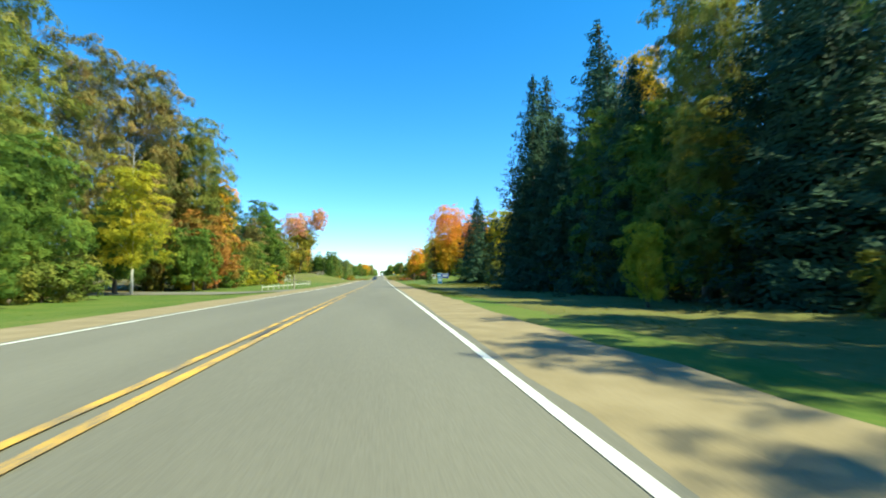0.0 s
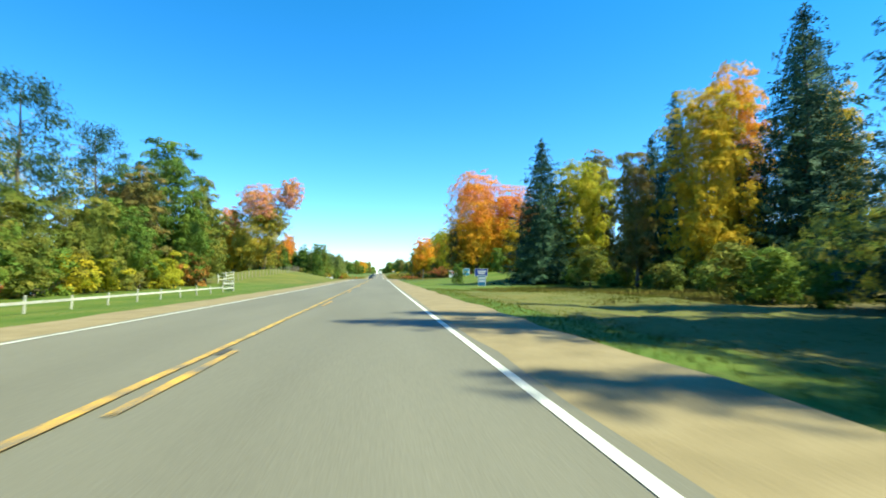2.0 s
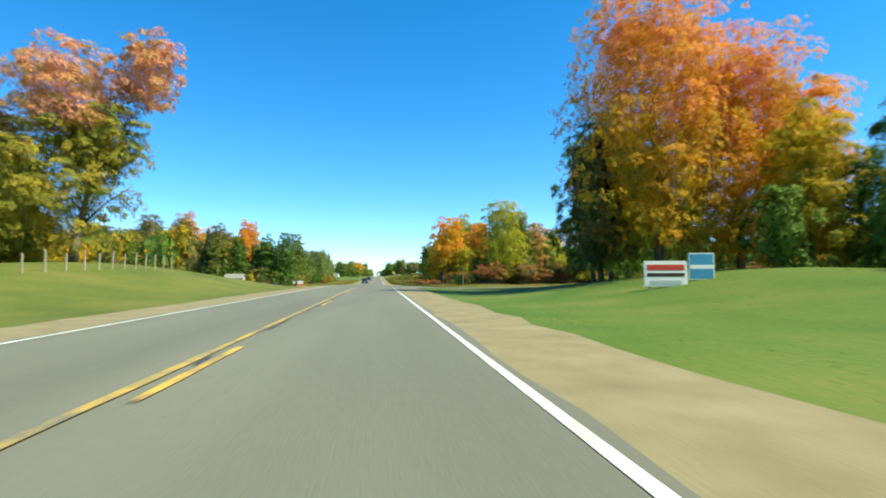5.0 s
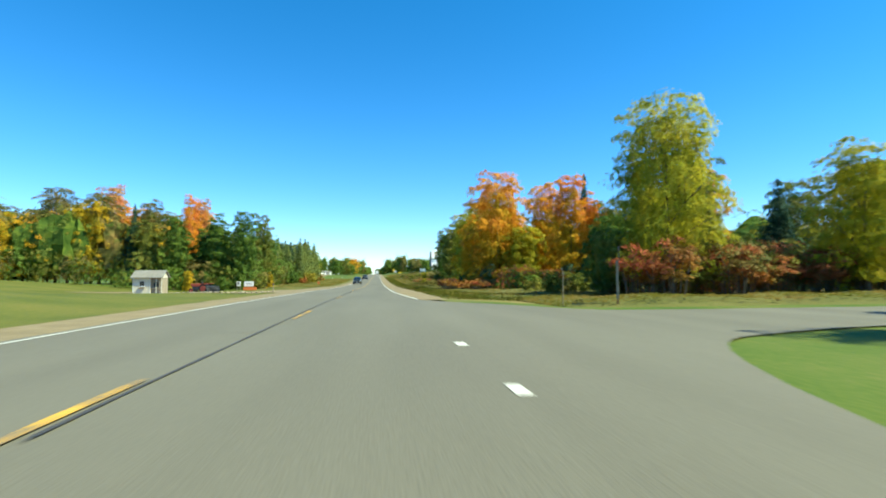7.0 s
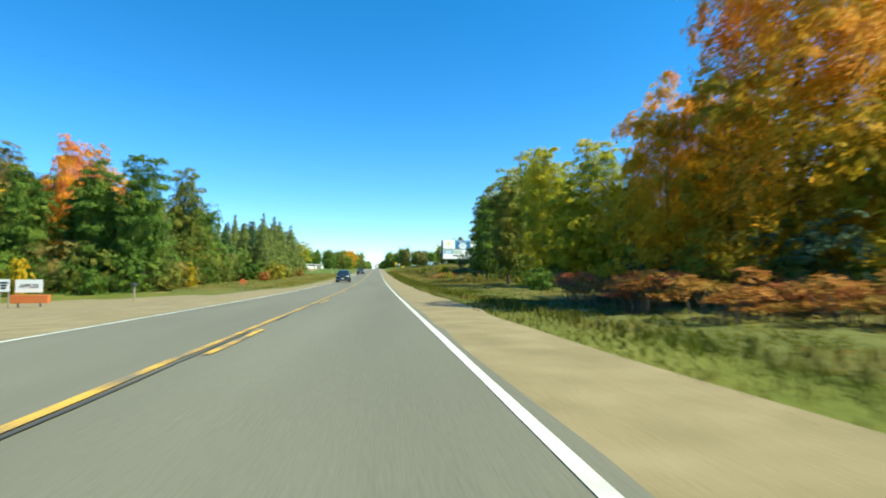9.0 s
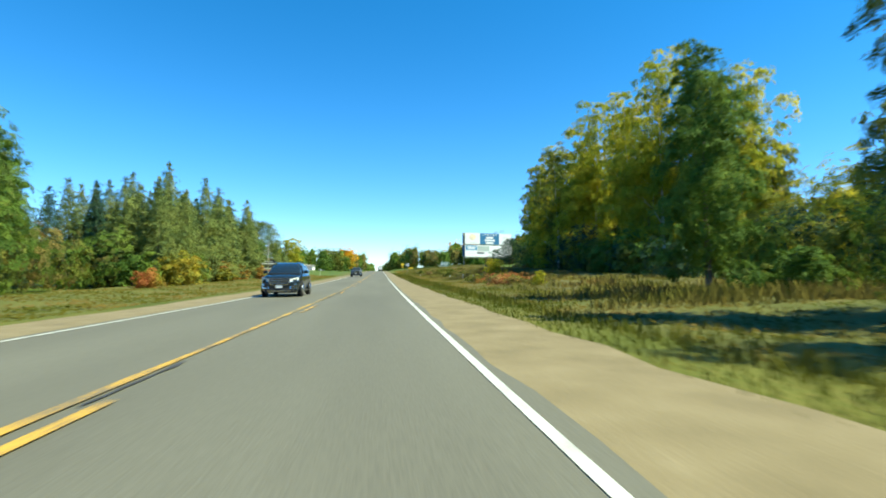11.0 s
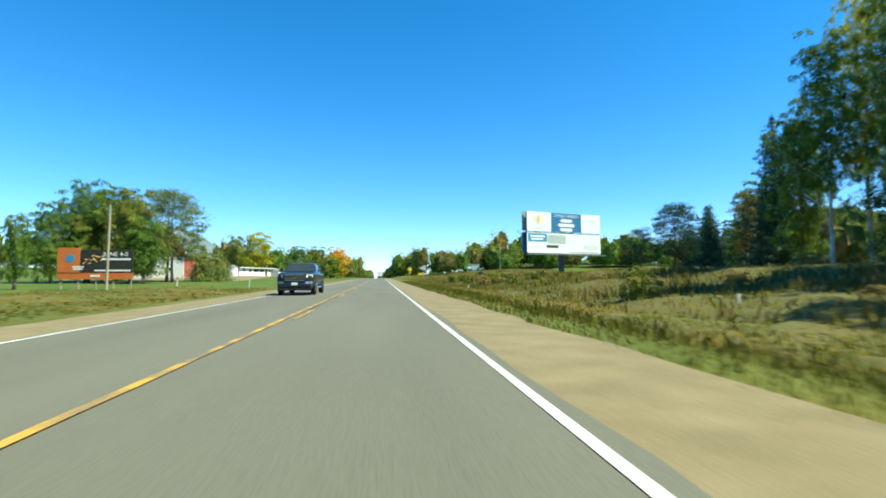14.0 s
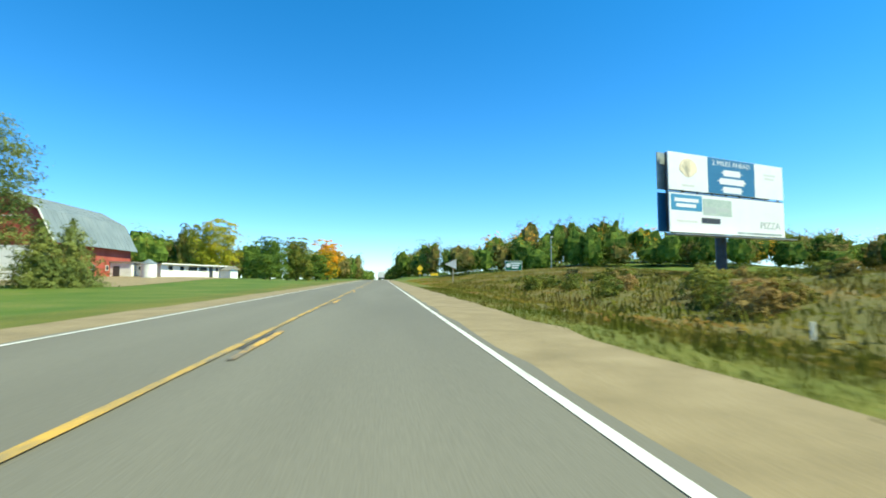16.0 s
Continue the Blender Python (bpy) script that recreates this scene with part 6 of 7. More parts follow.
# ---- back of a road sign and a marker by the side road ----
ob = thing("stop_sign", pose(14.35, 197, float(ground_z(14.35, 197)), 0, 0, -114), "road sign on a grey wooden post seen from behind", "road sign")
part("post", boxed(-0.06, -0.06, -0.3, 0.06, 0.06, 2.3, 0.008), WOOD, ob)
bm = bmesh.new()
bmesh.ops.create_cone(bm, cap_ends=True, segments=8, radius1=0.42, radius2=0.42, depth=0.02, matrix=pose(0, 0.09, 2.62, 90, 22.5, 0))
part("plate", bm, DARK_STEEL, ob)
ob = thing("marker_post", pose(11.5, 197, float(ground_z(11.5, 197))), "thin steel marker post in the grass", "post")
part("post", tubed((0, 0, -0.2), (0.03, 0, 1.75), 0.025, 0.02, 6), WOOD, ob)
part("tip", tubed((0.03, 0, 1.75), (-0.06, 0, 1.88), 0.02, 0.015, 6), WOOD, ob)


def delineator(x, y, h, top, label, lean=0.0):
    ob = thing("delineator", pose(x, y, float(ground_z(x, y)), 0, lean, 0), label, "post", "roadside marker posts")
    part("post", boxed(-0.035, -0.02, -0.2, 0.035, 0.02, h, 0.006), WHITE, ob)
    part("reflector", boxed(-0.037, -0.026, h - 0.35, 0.037, 0.022, h - 0.02, 0.004), top, ob)


delineator(-16.3, 395, 1.4, RED_POST, "white marker post with a red top", 3)
delineator(-13.2, 409, 1.0, WHITE, "white marker post by the lawn")
delineator(12.7, 405.3, 0.85, WHITE, "white marker post among field weeds")
for x, y, h in ((15.2, 350.5, 1.4), (16.7, 350, 1.15), (17.7, 350, 1.1), (14.6, 361, 1.2)):
    delineator(x, y, h, WHITE, "pale marker post among tall weeds")


# ---- fruit stand yard ----
def hut():
    x, y = -37.4, 262.0
    g = float(ground_z(-35, 262))
    ob = thing("stand_hut", pose(x + 0.6, y, g) @ Matrix.Diagonal((0.68, 0.95, 0.96, 1)), "small cream wooden hut with a shingled roof and open porch", "hut")
    body = part("body", boxed(0, 0, -0.3, 3.9, 2.8, 2.75), CREAM, ob)
    for i in range(1, 13):
        part("batten", boxed(i * 0.3 - 0.03, -0.03, -0.2, i * 0.3 + 0.03, 0.0, 2.75), CREAM, body)
    w = part("window", boxed(1.5, -0.06, 1.2, 2.7, -0.031, 2.2, 0.005), WHITE, ob)
    for px in (1.6, 2.13):
        part("pane", boxed(px, -0.067, 1.3, px + 0.46, -0.06, 2.1), DARK_GLASS, w)
    part("flower_box", boxed(1.45, -0.3, 0.95, 2.75, -0.031, 1.17, 0.02), WOOD, ob)
    for cx in (0.05, 3.85):
        part("corner_board", boxed(cx - 0.07, -0.045, -0.2, cx + 0.07, -0.002, 2.7), WHITE, ob)
    part("side_room", boxed(3.9, 0.35, -0.3, 6.4, 2.8, 2.7), WOOD, ob)
    part("side_window", boxed(4.5, 0.31, 1.1, 5.6, 0.345, 1.9), DARK_GLASS, ob)
    for px in (5.2, 6.4):
        part("porch_post", boxed(px - 0.07, 0.0, -0.3, px + 0.07, 0.14, 2.7), CREAM, ob)
    part("counter", boxed(4.0, 0.02, 0.85, 6.3, 0.3, 0.95, 0.01), WOOD, ob)
    bm = bmesh.new()
    prof_ = [(-0.45, 2.65), (1.4, 3.85), (3.25, 2.65), (3.25, 2.78), (1.4, 4.0), (-0.45, 2.78)]
    lo = [bm.verts.new((-0.35, a, b)) for a, b in prof_]
    hi = [bm.verts.new((6.85, a, b)) for a, b in prof_]
    for i in range(6):
        bm.faces.new((lo[i], lo[(i + 1) % 6], hi[(i + 1) % 6], hi[i]))
    bm.faces.new((lo[5], lo[4], lo[1], lo[0]))
    bm.faces.new((lo[4], lo[3], lo[2], lo[1]))
    bm.faces.new((hi[0], hi[1], hi[4], hi[5]))
    bm.faces.new((hi[1], hi[2], hi[3], hi[4]))
    part("roof", bm, SHINGLE, ob)
    for gx_ in (-0.02, 6.42):
        bm = bmesh.new()
        v = [bm.verts.new((gx_, a, b)) for a, b in ((0, 2.7), (2.8, 2.7), (1.4, 3.78))]
        v2 = [bm.verts.new((gx_ + 0.06, a, b)) for a, b in ((0, 2.7), (2.8, 2.7), (1.4, 3.78))]
        bm.faces.new(v)
        bm.faces.new(v2[::-1])
        for i in range(3):
            bm.faces.new((v[i], v2[i], v2[(i + 1) % 3], v[(i + 1) % 3]))
        part("gable", bm, CREAM, ob)


hut()


def wheel(parent, x, y, r, w, z, name="wheel", hub=STEEL):
    wh = part(name, bmesh.new(), None, parent)
    bm = bmesh.new()
    bmesh.ops.create_cone(bm, cap_ends=True, segments=28, radius1=r, radius2=r, depth=w, matrix=pose(x, y, z, 0, 90, 0))
    es = [e for e in bm.edges if abs((e.verts[0].co - e.verts[1].co).x) < 1e-4 and e.calc_length() < r]
    bmesh.ops.bevel(bm, geom=es, offset=min(r, w) * 0.16, segments=2, affect="EDGES")
    bm.to_mesh(wh.data)
    bm.free()
    wh.data.materials.append(RUBBER)
    s_ = 1 if x > 0 else -1
    bm = bmesh.new()
    bmesh.ops.create_cone(bm, cap_ends=True, segments=24, radius1=r * 0.66, radius2=r * 0.6, depth=0.04, matrix=pose(x + s_ * (w / 2 + 0.005), y, z, 0, 90 * s_, 0))
    for k in range(5):
        a = k * 1.2566
        b2 = bmesh.ops.create_cube(bm, size=1)
        bmesh.ops.transform(bm, matrix=Matrix.Translation((x + s_ * (w / 2 + 0.035), y + math.cos(a) * r * 0.34, z + math.sin(a) * r * 0.34)) @ pose(0, 0, 0, math.degrees(a)) @ Matrix.Diagonal((0.03, r * 0.55, r * 0.16, 1)), verts=b2["verts"])
    part("rim", bm, hub, wh)
    return wh


def tractor():
    x, y = -25.3, 259.0
    ob = thing("tractor", pose(x, y, float(ground_z(x, y)) + 0.07, 0, 0, 80), "faded red old farm tractor parked on gravel", "tractor")
    for sx in (-0.85, 0.85):
        wheel(ob, sx, -0.8, 0.72, 0.38, 0.72, hub=TRACTOR_RED)
        wheel(ob, sx * 0.75, 1.25, 0.4, 0.2, 0.4, hub=TRACTOR_RED)
        part("fender", boxed(sx - 0.22, -1.5, 1.42, sx + 0.22, -0.1, 1.5, 0.03), TRACTOR_RED, ob)
    part("engine", boxed(-0.3, -0.9, 0.55, 0.3, 1.3, 1.0, 0.05), DARK_STEEL, ob)
    part("hood", boxed(-0.33, 0.0, 1.0, 0.33, 1.55, 1.5, 0.1), TRACTOR_RED, ob)
    part("seat", boxed(-0.25, -0.95, 1.3, 0.25, -0.5, 1.42, 0.05), PLASTIC, ob)
    part("exhaust", tubed((0.1, 0.9, 1.45), (0.1, 0.9, 2.2), 0.035, 0.035), DARK_STEEL, ob)
    part("steering_wheel", tubed((0, -0.15, 1.6), (0, -0.19, 1.64), 0.2, 0.2, 16), PLASTIC, ob)


tractor()
ob = thing("covered_crate", pose(-23.2, 258.0, float(ground_z(-23.2, 258)) + 0.03, 0, 0, 15), "dark tarp thrown over a low crate on gravel", "crate")
bm = boxed(-0.9, -0.6, 0, 0.9, 0.6, 1.05)
bmesh.ops.subdivide_edges(bm, edges=bm.edges[:], cuts=6, use_grid_fill=True)
for v in bm.verts:
    v.co += noise.noise_vector(v.co * 1.7) * 0.14
part("tarp", bm, TARP, ob)


def fruit_sign(x, y, w, h, z, text, label):
    ob = thing("stand_sign", pose(x, y, float(ground_z(x, y)) + 0.07, 0, 0, 4), label, "sign", "fruit stand signs")
    for sx in (-w * 0.4, w * 0.4):
        part("leg", boxed(sx - 0.03, 0, -0.2, sx + 0.03, 0.06, z + h), WOOD, ob)
    board(ob, "panel", -w / 2, z, w / 2, z + h, BOARD_WHITE, 0, 0.03)
    if text:
        words(text, h * 0.42, BLACK_PRINT, ob, Matrix.Translation((0, -0.036, z + h * 0.5)) @ FACE)
    else:
        bars(ob, -w * 0.35, z + h * 0.2, w * 0.35, z + h * 0.85, 3, BLACK_PRINT, -0.031)
    return ob


s = fruit_sign(-16.6, 253, 1.35, 0.72, 0.78, "APPLES", "white painted board lettered for apples")
part("plank", boxed(-0.75, -0.35, 0.2, 1.1, -0.05, 0.66, 0.02), ORANGE_PAINT, s, "faded red plank bin")
fruit_sign(-18.2, 253.5, 0.55, 0.7, 0.85, "", "small white sandwich sign with dark lines")
STONES = []
for k in range(4):
    bm = bmesh.new()
    bmesh.ops.create_icosphere(bm, subdivisions=2, radius=0.5)
    for v in bm.verts:
        v.co += noise.noise_vector(v.co * 1.6 + Vector((k * 7, 0, 0))) * 0.22
        v.co.z *= 0.6
    me = bpy.data.meshes.new("stone")
    bm.to_mesh(me)
    bm.free()
    me.materials.append(STONE)
    STONES.append(me)
rng = np.random.default_rng(9)
for k in range(90):
    x = -rng.uniform(9, 27)
    y = min(250, 214 + 1.4 * abs(x)) + rng.uniform(-0.6, 7.0) * rng.uniform(0.2, 1)
    s = rng.uniform(0.12, 0.42)
    ob = new("stone", STONES[k % 4])
    ob.matrix_world = pose(x, y, float(ground_z(x, y)) + 0.08, 0, 0, k * 50) @ Matrix.Diagonal((s, s, s, 1))
    tagged(ob, "pale field stone lying at the gravel edge", "stone", "stones along the yard")
ob = thing("mailbox", pose(-14.6, 261, float(ground_z(-14.6, 261))), "small dark mailbox on a post by the road", "mailbox")
part("post", boxed(-0.05, -0.05, -0.2, 0.05, 0.05, 1.05), WOOD, ob)
part("box", boxed(-0.12, -0.28, 1.05, 0.12, 0.28, 1.3, 0.05), DARK_STEEL, ob)
ob = thing("orange_flag", pose(-7.4, 262, float(ground_z(-7.4, 262))), "orange diamond work sign on a short stand", "road sign")
part("stand", tubed((0, 0, -0.1), (0, 0, 0.75), 0.02, 0.02, 6), STEEL, ob)
bm = boxed(-0.2, -0.012, -0.2, 0.2, 0.012, 0.2)
bmesh.ops.rotate(bm, cent=(0, 0, 0), matrix=Matrix.Rotation(radians(45), 3, "Y"), verts=bm.verts[:])
bmesh.ops.translate(bm, vec=(0, -0.02, 0.9), verts=bm.verts[:])
part("panel", bm, ORANGE_PAINT, ob)

# white roofed shed beyond the field
g = float(ground_z(-77, 264))
ob = thing("field_shed", pose(-77, 264, g, 0, 0, 20), "low white shed behind the grassy rise", "shed")
part("wall", boxed(-3, -2, -0.5, 3, 2, 1.7), WHITE, ob)
bm = bmesh.new()
v = [bm.verts.new(c) for c in ((-3.4, -2.5, 1.6), (3.4, -2.5, 1.6), (3.4, 0, 2.7), (-3.4, 0, 2.7), (-3.4, 2.5, 1.6), (3.4, 2.5, 1.6))]
bm.faces.new((v[0], v[1], v[2], v[3]))
bm.faces.new((v[3], v[2], v[5], v[4]))
bm.faces.new((v[0], v[3], v[4]))
bm.faces.new((v[1], v[5], v[2]))
bm.faces.new((v[0], v[4], v[5], v[1]))
part("roof", bm, WHITE, ob)


# ---- the tall roadside billboard ----
def billboard():
    x, y = 39.0, 444.5
    g = float(ground_z(x, y))
    ob = thing("billboard", pose(x, y, g - 0.55, 0, 0, 19) @ Matrix.Diagonal((1.24, 1, 1, 1)), "two-tier white and blue billboard on a single steel post", "billboard")
    L, R = -7.4, 7.4
    z0, z1, z2, z3 = 5.2, 9.15, 9.45, 13.25
    part("post", tubed((0, 1.3, -0.8), (0, 1.3, 9), 0.5, 0.5, 20), DARK_STEEL, ob)
    for z in (z0 + 0.3, z1, z2 + 0.2, z3 - 0.3):
        part("beam", boxed(L, 0.12, z - 0.12, R, 0.4, z + 0.12), DARK_STEEL, ob)
    for k in range(9):
        bx = L + 0.2 + k * (R - L - 0.4) / 8
        part("upright", boxed(bx - 0.06, 0.4, z0, bx + 0.06, 0.55, z3), DARK_STEEL, ob)
    part("catwalk", boxed(L - 0.3, -1.0, z0 - 0.35, R + 0.5, 0.1, z0 - 0.22), STEEL, ob)
    for k in range(6):
        bx = L + 0.5 + k * 2.75
        part("lamp_arm", tubed((bx, 0.1, z0 - 0.25), (bx, -1.2, z0 - 0.5), 0.03, 0.03, 5), DARK_STEEL, ob)
    up = board(ob, "upper_panel", L, z2, R, z3, BOARD_WHITE, 0.1, 0.12)
    board(up, "blue_field", -2.75, z2 + 0.02, 3.35, z3 - 0.02, BOARD_BLUE, -0.02, 0.01)
    words("2 MILES AHEAD", 0.72, BOARD_WHITE, up, Matrix.Translation((0.3, -0.04, z3 - 0.55)) @ FACE)
    for i, (hw, zz) in enumerate(((1.35, 11.75), (1.85, 10.85), (1.45, 9.95))):
        bm = boxed(0.3 - hw, -0.045, zz - 0.33, 0.3 + hw, -0.03, zz + 0.33)
        bmesh.ops.bevel(bm, geom=[e for e in bm.edges if abs(e.verts[0].co.y - e.verts[1].co.y) > 0.005], offset=0.28, segments=4, affect="EDGES")
        part("plaque", bm, BOARD_WHITE, up)
    bm = bmesh.new()
    n = 14
    c = [bm.verts.new((-5.1 + 1.05 * math.sin(a) * (1 - 0.25 * (math.cos(a) < -0.6)), -0.045, 11.7 + 1.05 * math.cos(a) * (0.85 if math.cos(a) < 0 else 1))) for a in (6.2832 * k / n for k in range(n))]
    bm.faces.new(c[::-1])
    r = bmesh.ops.extrude_face_region(bm, geom=bm.faces[:])
    bmesh.ops.translate(bm, vec=(0, 0.02, 0), verts=[e for e in r["geom"] if isinstance(e, bmesh.types.BMVert)])
    inner = bm.copy()
    part("emblem", bm, PALE_PEACH, up)
    bmesh.ops.scale(inner, vec=(0.87, 1, 0.87), verts=inner.verts, space=Matrix.Translation((5.1, 0, -11.65)))
    bmesh.ops.translate(inner, vec=(0, -0.008, 0), verts=inner.verts)
    part("emblem_face", inner, CREAM_PRINT, up)
    for k in range(6):
        a = -0.85 + k * 0.34
        part("emblem_rib", tubed((-5.1, -0.055, 11.0), (-5.1 + 0.95 * math.sin(a), -0.055, 11.0 + 1.6 * math.cos(a)), 0.05, 0.05, 5), CREAM_PRINT, up)
    bars(up, -5.9, z2 + 0.35, -4.4, z2 + 0.7, 1, FAINT_PRINT, -0.02)
    bars(up, 4.6, 11.5, 6.3, 12.3, 2, FAINT_PRINT, -0.02)
    lo = board(ob, "lower_panel", L, z0, R, z1, BOARD_WHITE, 0.1, 0.12)
    board(lo, "blue_label", -7.2, z1 - 1.75, -3.6, z1 - 0.15, SKY_PRINT, -0.02, 0.01)
    bars(lo, -6.8, z1 - 1.5, -4.0, z1 - 0.4, 2, BOARD_WHITE, -0.03)
    board(lo, "picture", -3.5, z0 + 1.9, 0.1, z1 - 0.35, SEA_PRINT, -0.02, 0.01)
    for k, (a, b) in enumerate(((-3.3, -1.9), (-1.6, -0.2))):
        board(lo, "picture_hill", a, z0 + 2.1 + 0.25 * k, b, z0 + 2.75, PALE_PRINT, -0.03, 0.006)
    part("picture_slab", boxed(-3.7, -0.045, z0 + 1.05, -1.4, -0.03, z0 + 1.6, 0.004), DARK_STEEL, lo)
    bars(lo, -6.6, z0 + 1.0, -4.2, z0 + 1.3, 1, FAINT_PRINT, -0.02)
    words("PIZZA", 1.05, PALE_PRINT, lo, Matrix.Translation((5.3, -0.035, z0 + 1.2)) @ FACE)
    bars(lo, 0.8, z0 + 0.1, 6.9, z0 + 0.4, 1, GREY_PRINT, -0.02)
    for tier, (a, b) in enumerate(((z0, z1), (z2, z3))):
        part("rear_panel", boxed(L - 0.35, 0.9, a + 0.1, R - 0.9, 1.05, b + 0.05), BOARD_BLUE if tier == 0 else GREY_PRINT, ob)


billboard()


# ---- the low orange and black board on the left ----
def low_board():
    x, y = -26.9, 402.0
    g = float(ground_z(x, y))
    ob = thing("fair_billboard", pose(x, y, g, 0, 0, 3), "low black and orange event billboard on short posts", "billboard")
    for k in range(5):
        bx = -3.2 + k * 1.65
        part("post", boxed(bx - 0.07, 0.0, -0.5, bx + 0.07, 0.14, 2.2), WOOD, ob)
    part("skirt", boxed(-3.5, -0.1, 1.05, 3.6, 0.0, 1.75, 0.01), ORANGE_PAINT, ob)
    bars(ob, -0.4, 1.25, 0.5, 1.6, 1, BOARD_WHITE, -0.1)
    main = part("panel", boxed(-1.4, -0.12, 1.75, 3.6, 0.0, 4.1, 0.01), BLACK_PRINT, ob)
    left = part("orange_panel", boxed(-3.5, -0.14, 1.75, -1.4, 0.0, 4.3, 0.02), ORANGE_PAINT, ob)
    bm = bmesh.new()
    bmesh.ops.create_cone(bm, cap_ends=True, segments=18, radius1=0.42, radius2=0.42, depth=0.02, matrix=pose(-2.3, -0.15, 3.2, 90, 0, 0))
    part("emblem", bm, SKY_PRINT, left)
    bars(left, -2.1, 2.0, -1.0, 2.45, 2, BOARD_WHITE, -0.145)
    words("JUNE 4-5", 0.62, BOARD_WHITE, main, Matrix.Translation((1.95, -0.135, 3.65)) @ FACE)
    bars(main, 0.6, 3.0, 3.4, 3.3, 1, BOARD_WHITE, -0.12)
    bars(main, 0.0, 1.85, 3.4, 2.1, 1, BOARD_WHITE, -0.12)
    rngb = np.random.default_rng(3)
    for k in range(12):
        a = Vector((-1.1 + 0.16 * k, -0.125, 2.6 + 0.9 * rngb.uniform(0, 1)))
        part("flourish", tubed(a, a + Vector((rngb.uniform(0.2, 0.6), 0, rngb.uniform(-0.4, 0.4))), 0.07, 0.02, 5), FLAME, main)


low_board()


def utility_pole(x, y, h):
    ob = thing("utility_pole", pose(x, y, float(ground_z(x, y))), "bare grey wooden utility pole", "pole")
    part("pole", tubed((0, 0, -0.5), (0.1, 0, h), 0.14, 0.1, 10), WOOD, ob)
    part("collar", tubed((0.09, 0, h - 0.6), (0.09, 0, h - 0.4), 0.14, 0.14, 10), STEEL, ob)


utility_pole(-24.3, 399, 8.4)


# ---- farm ----
def barn():
    x, y = -47.5, 469.0
    g = float(ground_z(x, y + 10))
    ob = thing("barn", pose(x, y, g), "red gambrel-roofed barn with grey metal roof and white base", "barn")
    L, hw, e, b, rz = 23.0, 5.4, 5.2, 9.2, 11.4
    sec = [(-hw, e), (-3.9, b), (0, rz), (3.9, b), (hw, e)]
    part("base_wall", boxed(-hw + 0.15, 0.3, -0.6, hw - 0.15, L - 0.05, 2.9), BARN_RED, ob)
    part("gable_base", boxed(-hw + 0.12, 0.02, -0.6, hw - 0.12, 0.3, 4.3), WHITE, ob)
    up = part("upper_wall", boxed(-hw + 0.1, 0.31, 2.9, hw - 0.1, L, e), BARN_RED, ob)
    for gy_ in (0.0, L - 0.12):
        bm = bmesh.new()
        v = [bm.verts.new((a * 0.97, gy_, c)) for a, c in sec]
        v2 = [bm.verts.new((a * 0.97, gy_ + 0.12, c)) for a, c in sec]
        bm.faces.new(v[::-1])
        bm.faces.new(v2)
        for i in range(5):
            bm.faces.new((v[i], v[(i + 1) % 5], v2[(i + 1) % 5], v2[i]))
        bmesh.ops.recalc_face_normals(bm, faces=bm.faces[:])
        part("gable", bm, BARN_RED, ob)
    outer = [(-hw - 0.8, e - 0.5), (-4.0, b + 0.05), (0, rz + 0.1), (4.0, b + 0.05), (hw + 0.8, e - 0.5)]
    for i in range(4):
        (a0, c0), (a1, c1) = outer[i], outer[i + 1]
        bm = bmesh.new()
        v = [bm.verts.new(p) for p in ((a0, -0.5, c0), (a1, -0.5, c1), (a1, L + 0.5, c1), (a0, L + 0.5, c0))]
        bm.faces.new(v)
        r = bmesh.ops.extrude_face_region(bm, geom=bm.faces[:])
        bmesh.ops.translate(bm, vec=(0, 0, 0.14), verts=[q for q in r["geom"] if isinstance(q, bmesh.types.BMVert)])
        bmesh.ops.recalc_face_normals(bm, faces=bm.faces[:])
        slope = part("roof", bm, ROOF_GREY, ob)
        for k in range(1, 19):
            ry_ = -0.5 + k * 1.26
            part("roof_rib", tubed((a0, ry_, c0 + 0.16), (a1, ry_, c1 + 0.16), 0.025, 0.025, 4), ROOF_GREY, slope)
    for (a0, c0), (a1, c1) in zip(outer[:-1], outer[1:]):
        part("rake_trim", tubed((a0, -0.5, c0 + 0.02), (a1, -0.5, c1 + 0.02), 0.1, 0.1, 4), WHITE, ob)
    for wx in (-2.6, 2.6):
        w = part("window", boxed(wx - 0.5, -0.06, 1.0, wx + 0.5, 0.018, 2.0), WHITE, ob)
        part("pane", boxed(wx - 0.4, -0.07, 1.1, wx + 0.4, -0.06, 1.9), DARK_GLASS, w)
    d = part("hay_door", boxed(-0.8, -0.05, 6.4, 0.8, -0.005, 8.2), BARN_RED, ob)
    part("trim", boxed(-0.85, -0.07, 8.2, 0.85, -0.005, 8.32), WHITE, d)
    for k in range(5):
        wy = 3 + k * 4
        w = part("window", boxed(hw - 0.1, wy - 0.45, 1.2, hw - 0.05, wy + 0.45, 2.1), WHITE, ob)
        part("pane", boxed(hw - 0.05, wy - 0.36, 1.28, hw - 0.04, wy + 0.36, 2.02), DARK_GLASS, w)
    part("lean_to", boxed(hw - 0.1, L - 7, -0.5, hw + 3.2, L - 2.5, 2.6), WHITE, ob)
    part("lean_to_roof", boxed(hw - 0.1, L - 7.3, 2.6, hw + 3.5, L - 2.2, 2.75), SHINGLE, ob)
    part("lean_to_door", boxed(hw + 0.4, L - 7.05, 0, hw + 1.4, L - 6.99, 2.0), DARK_STEEL, ob)


barn()


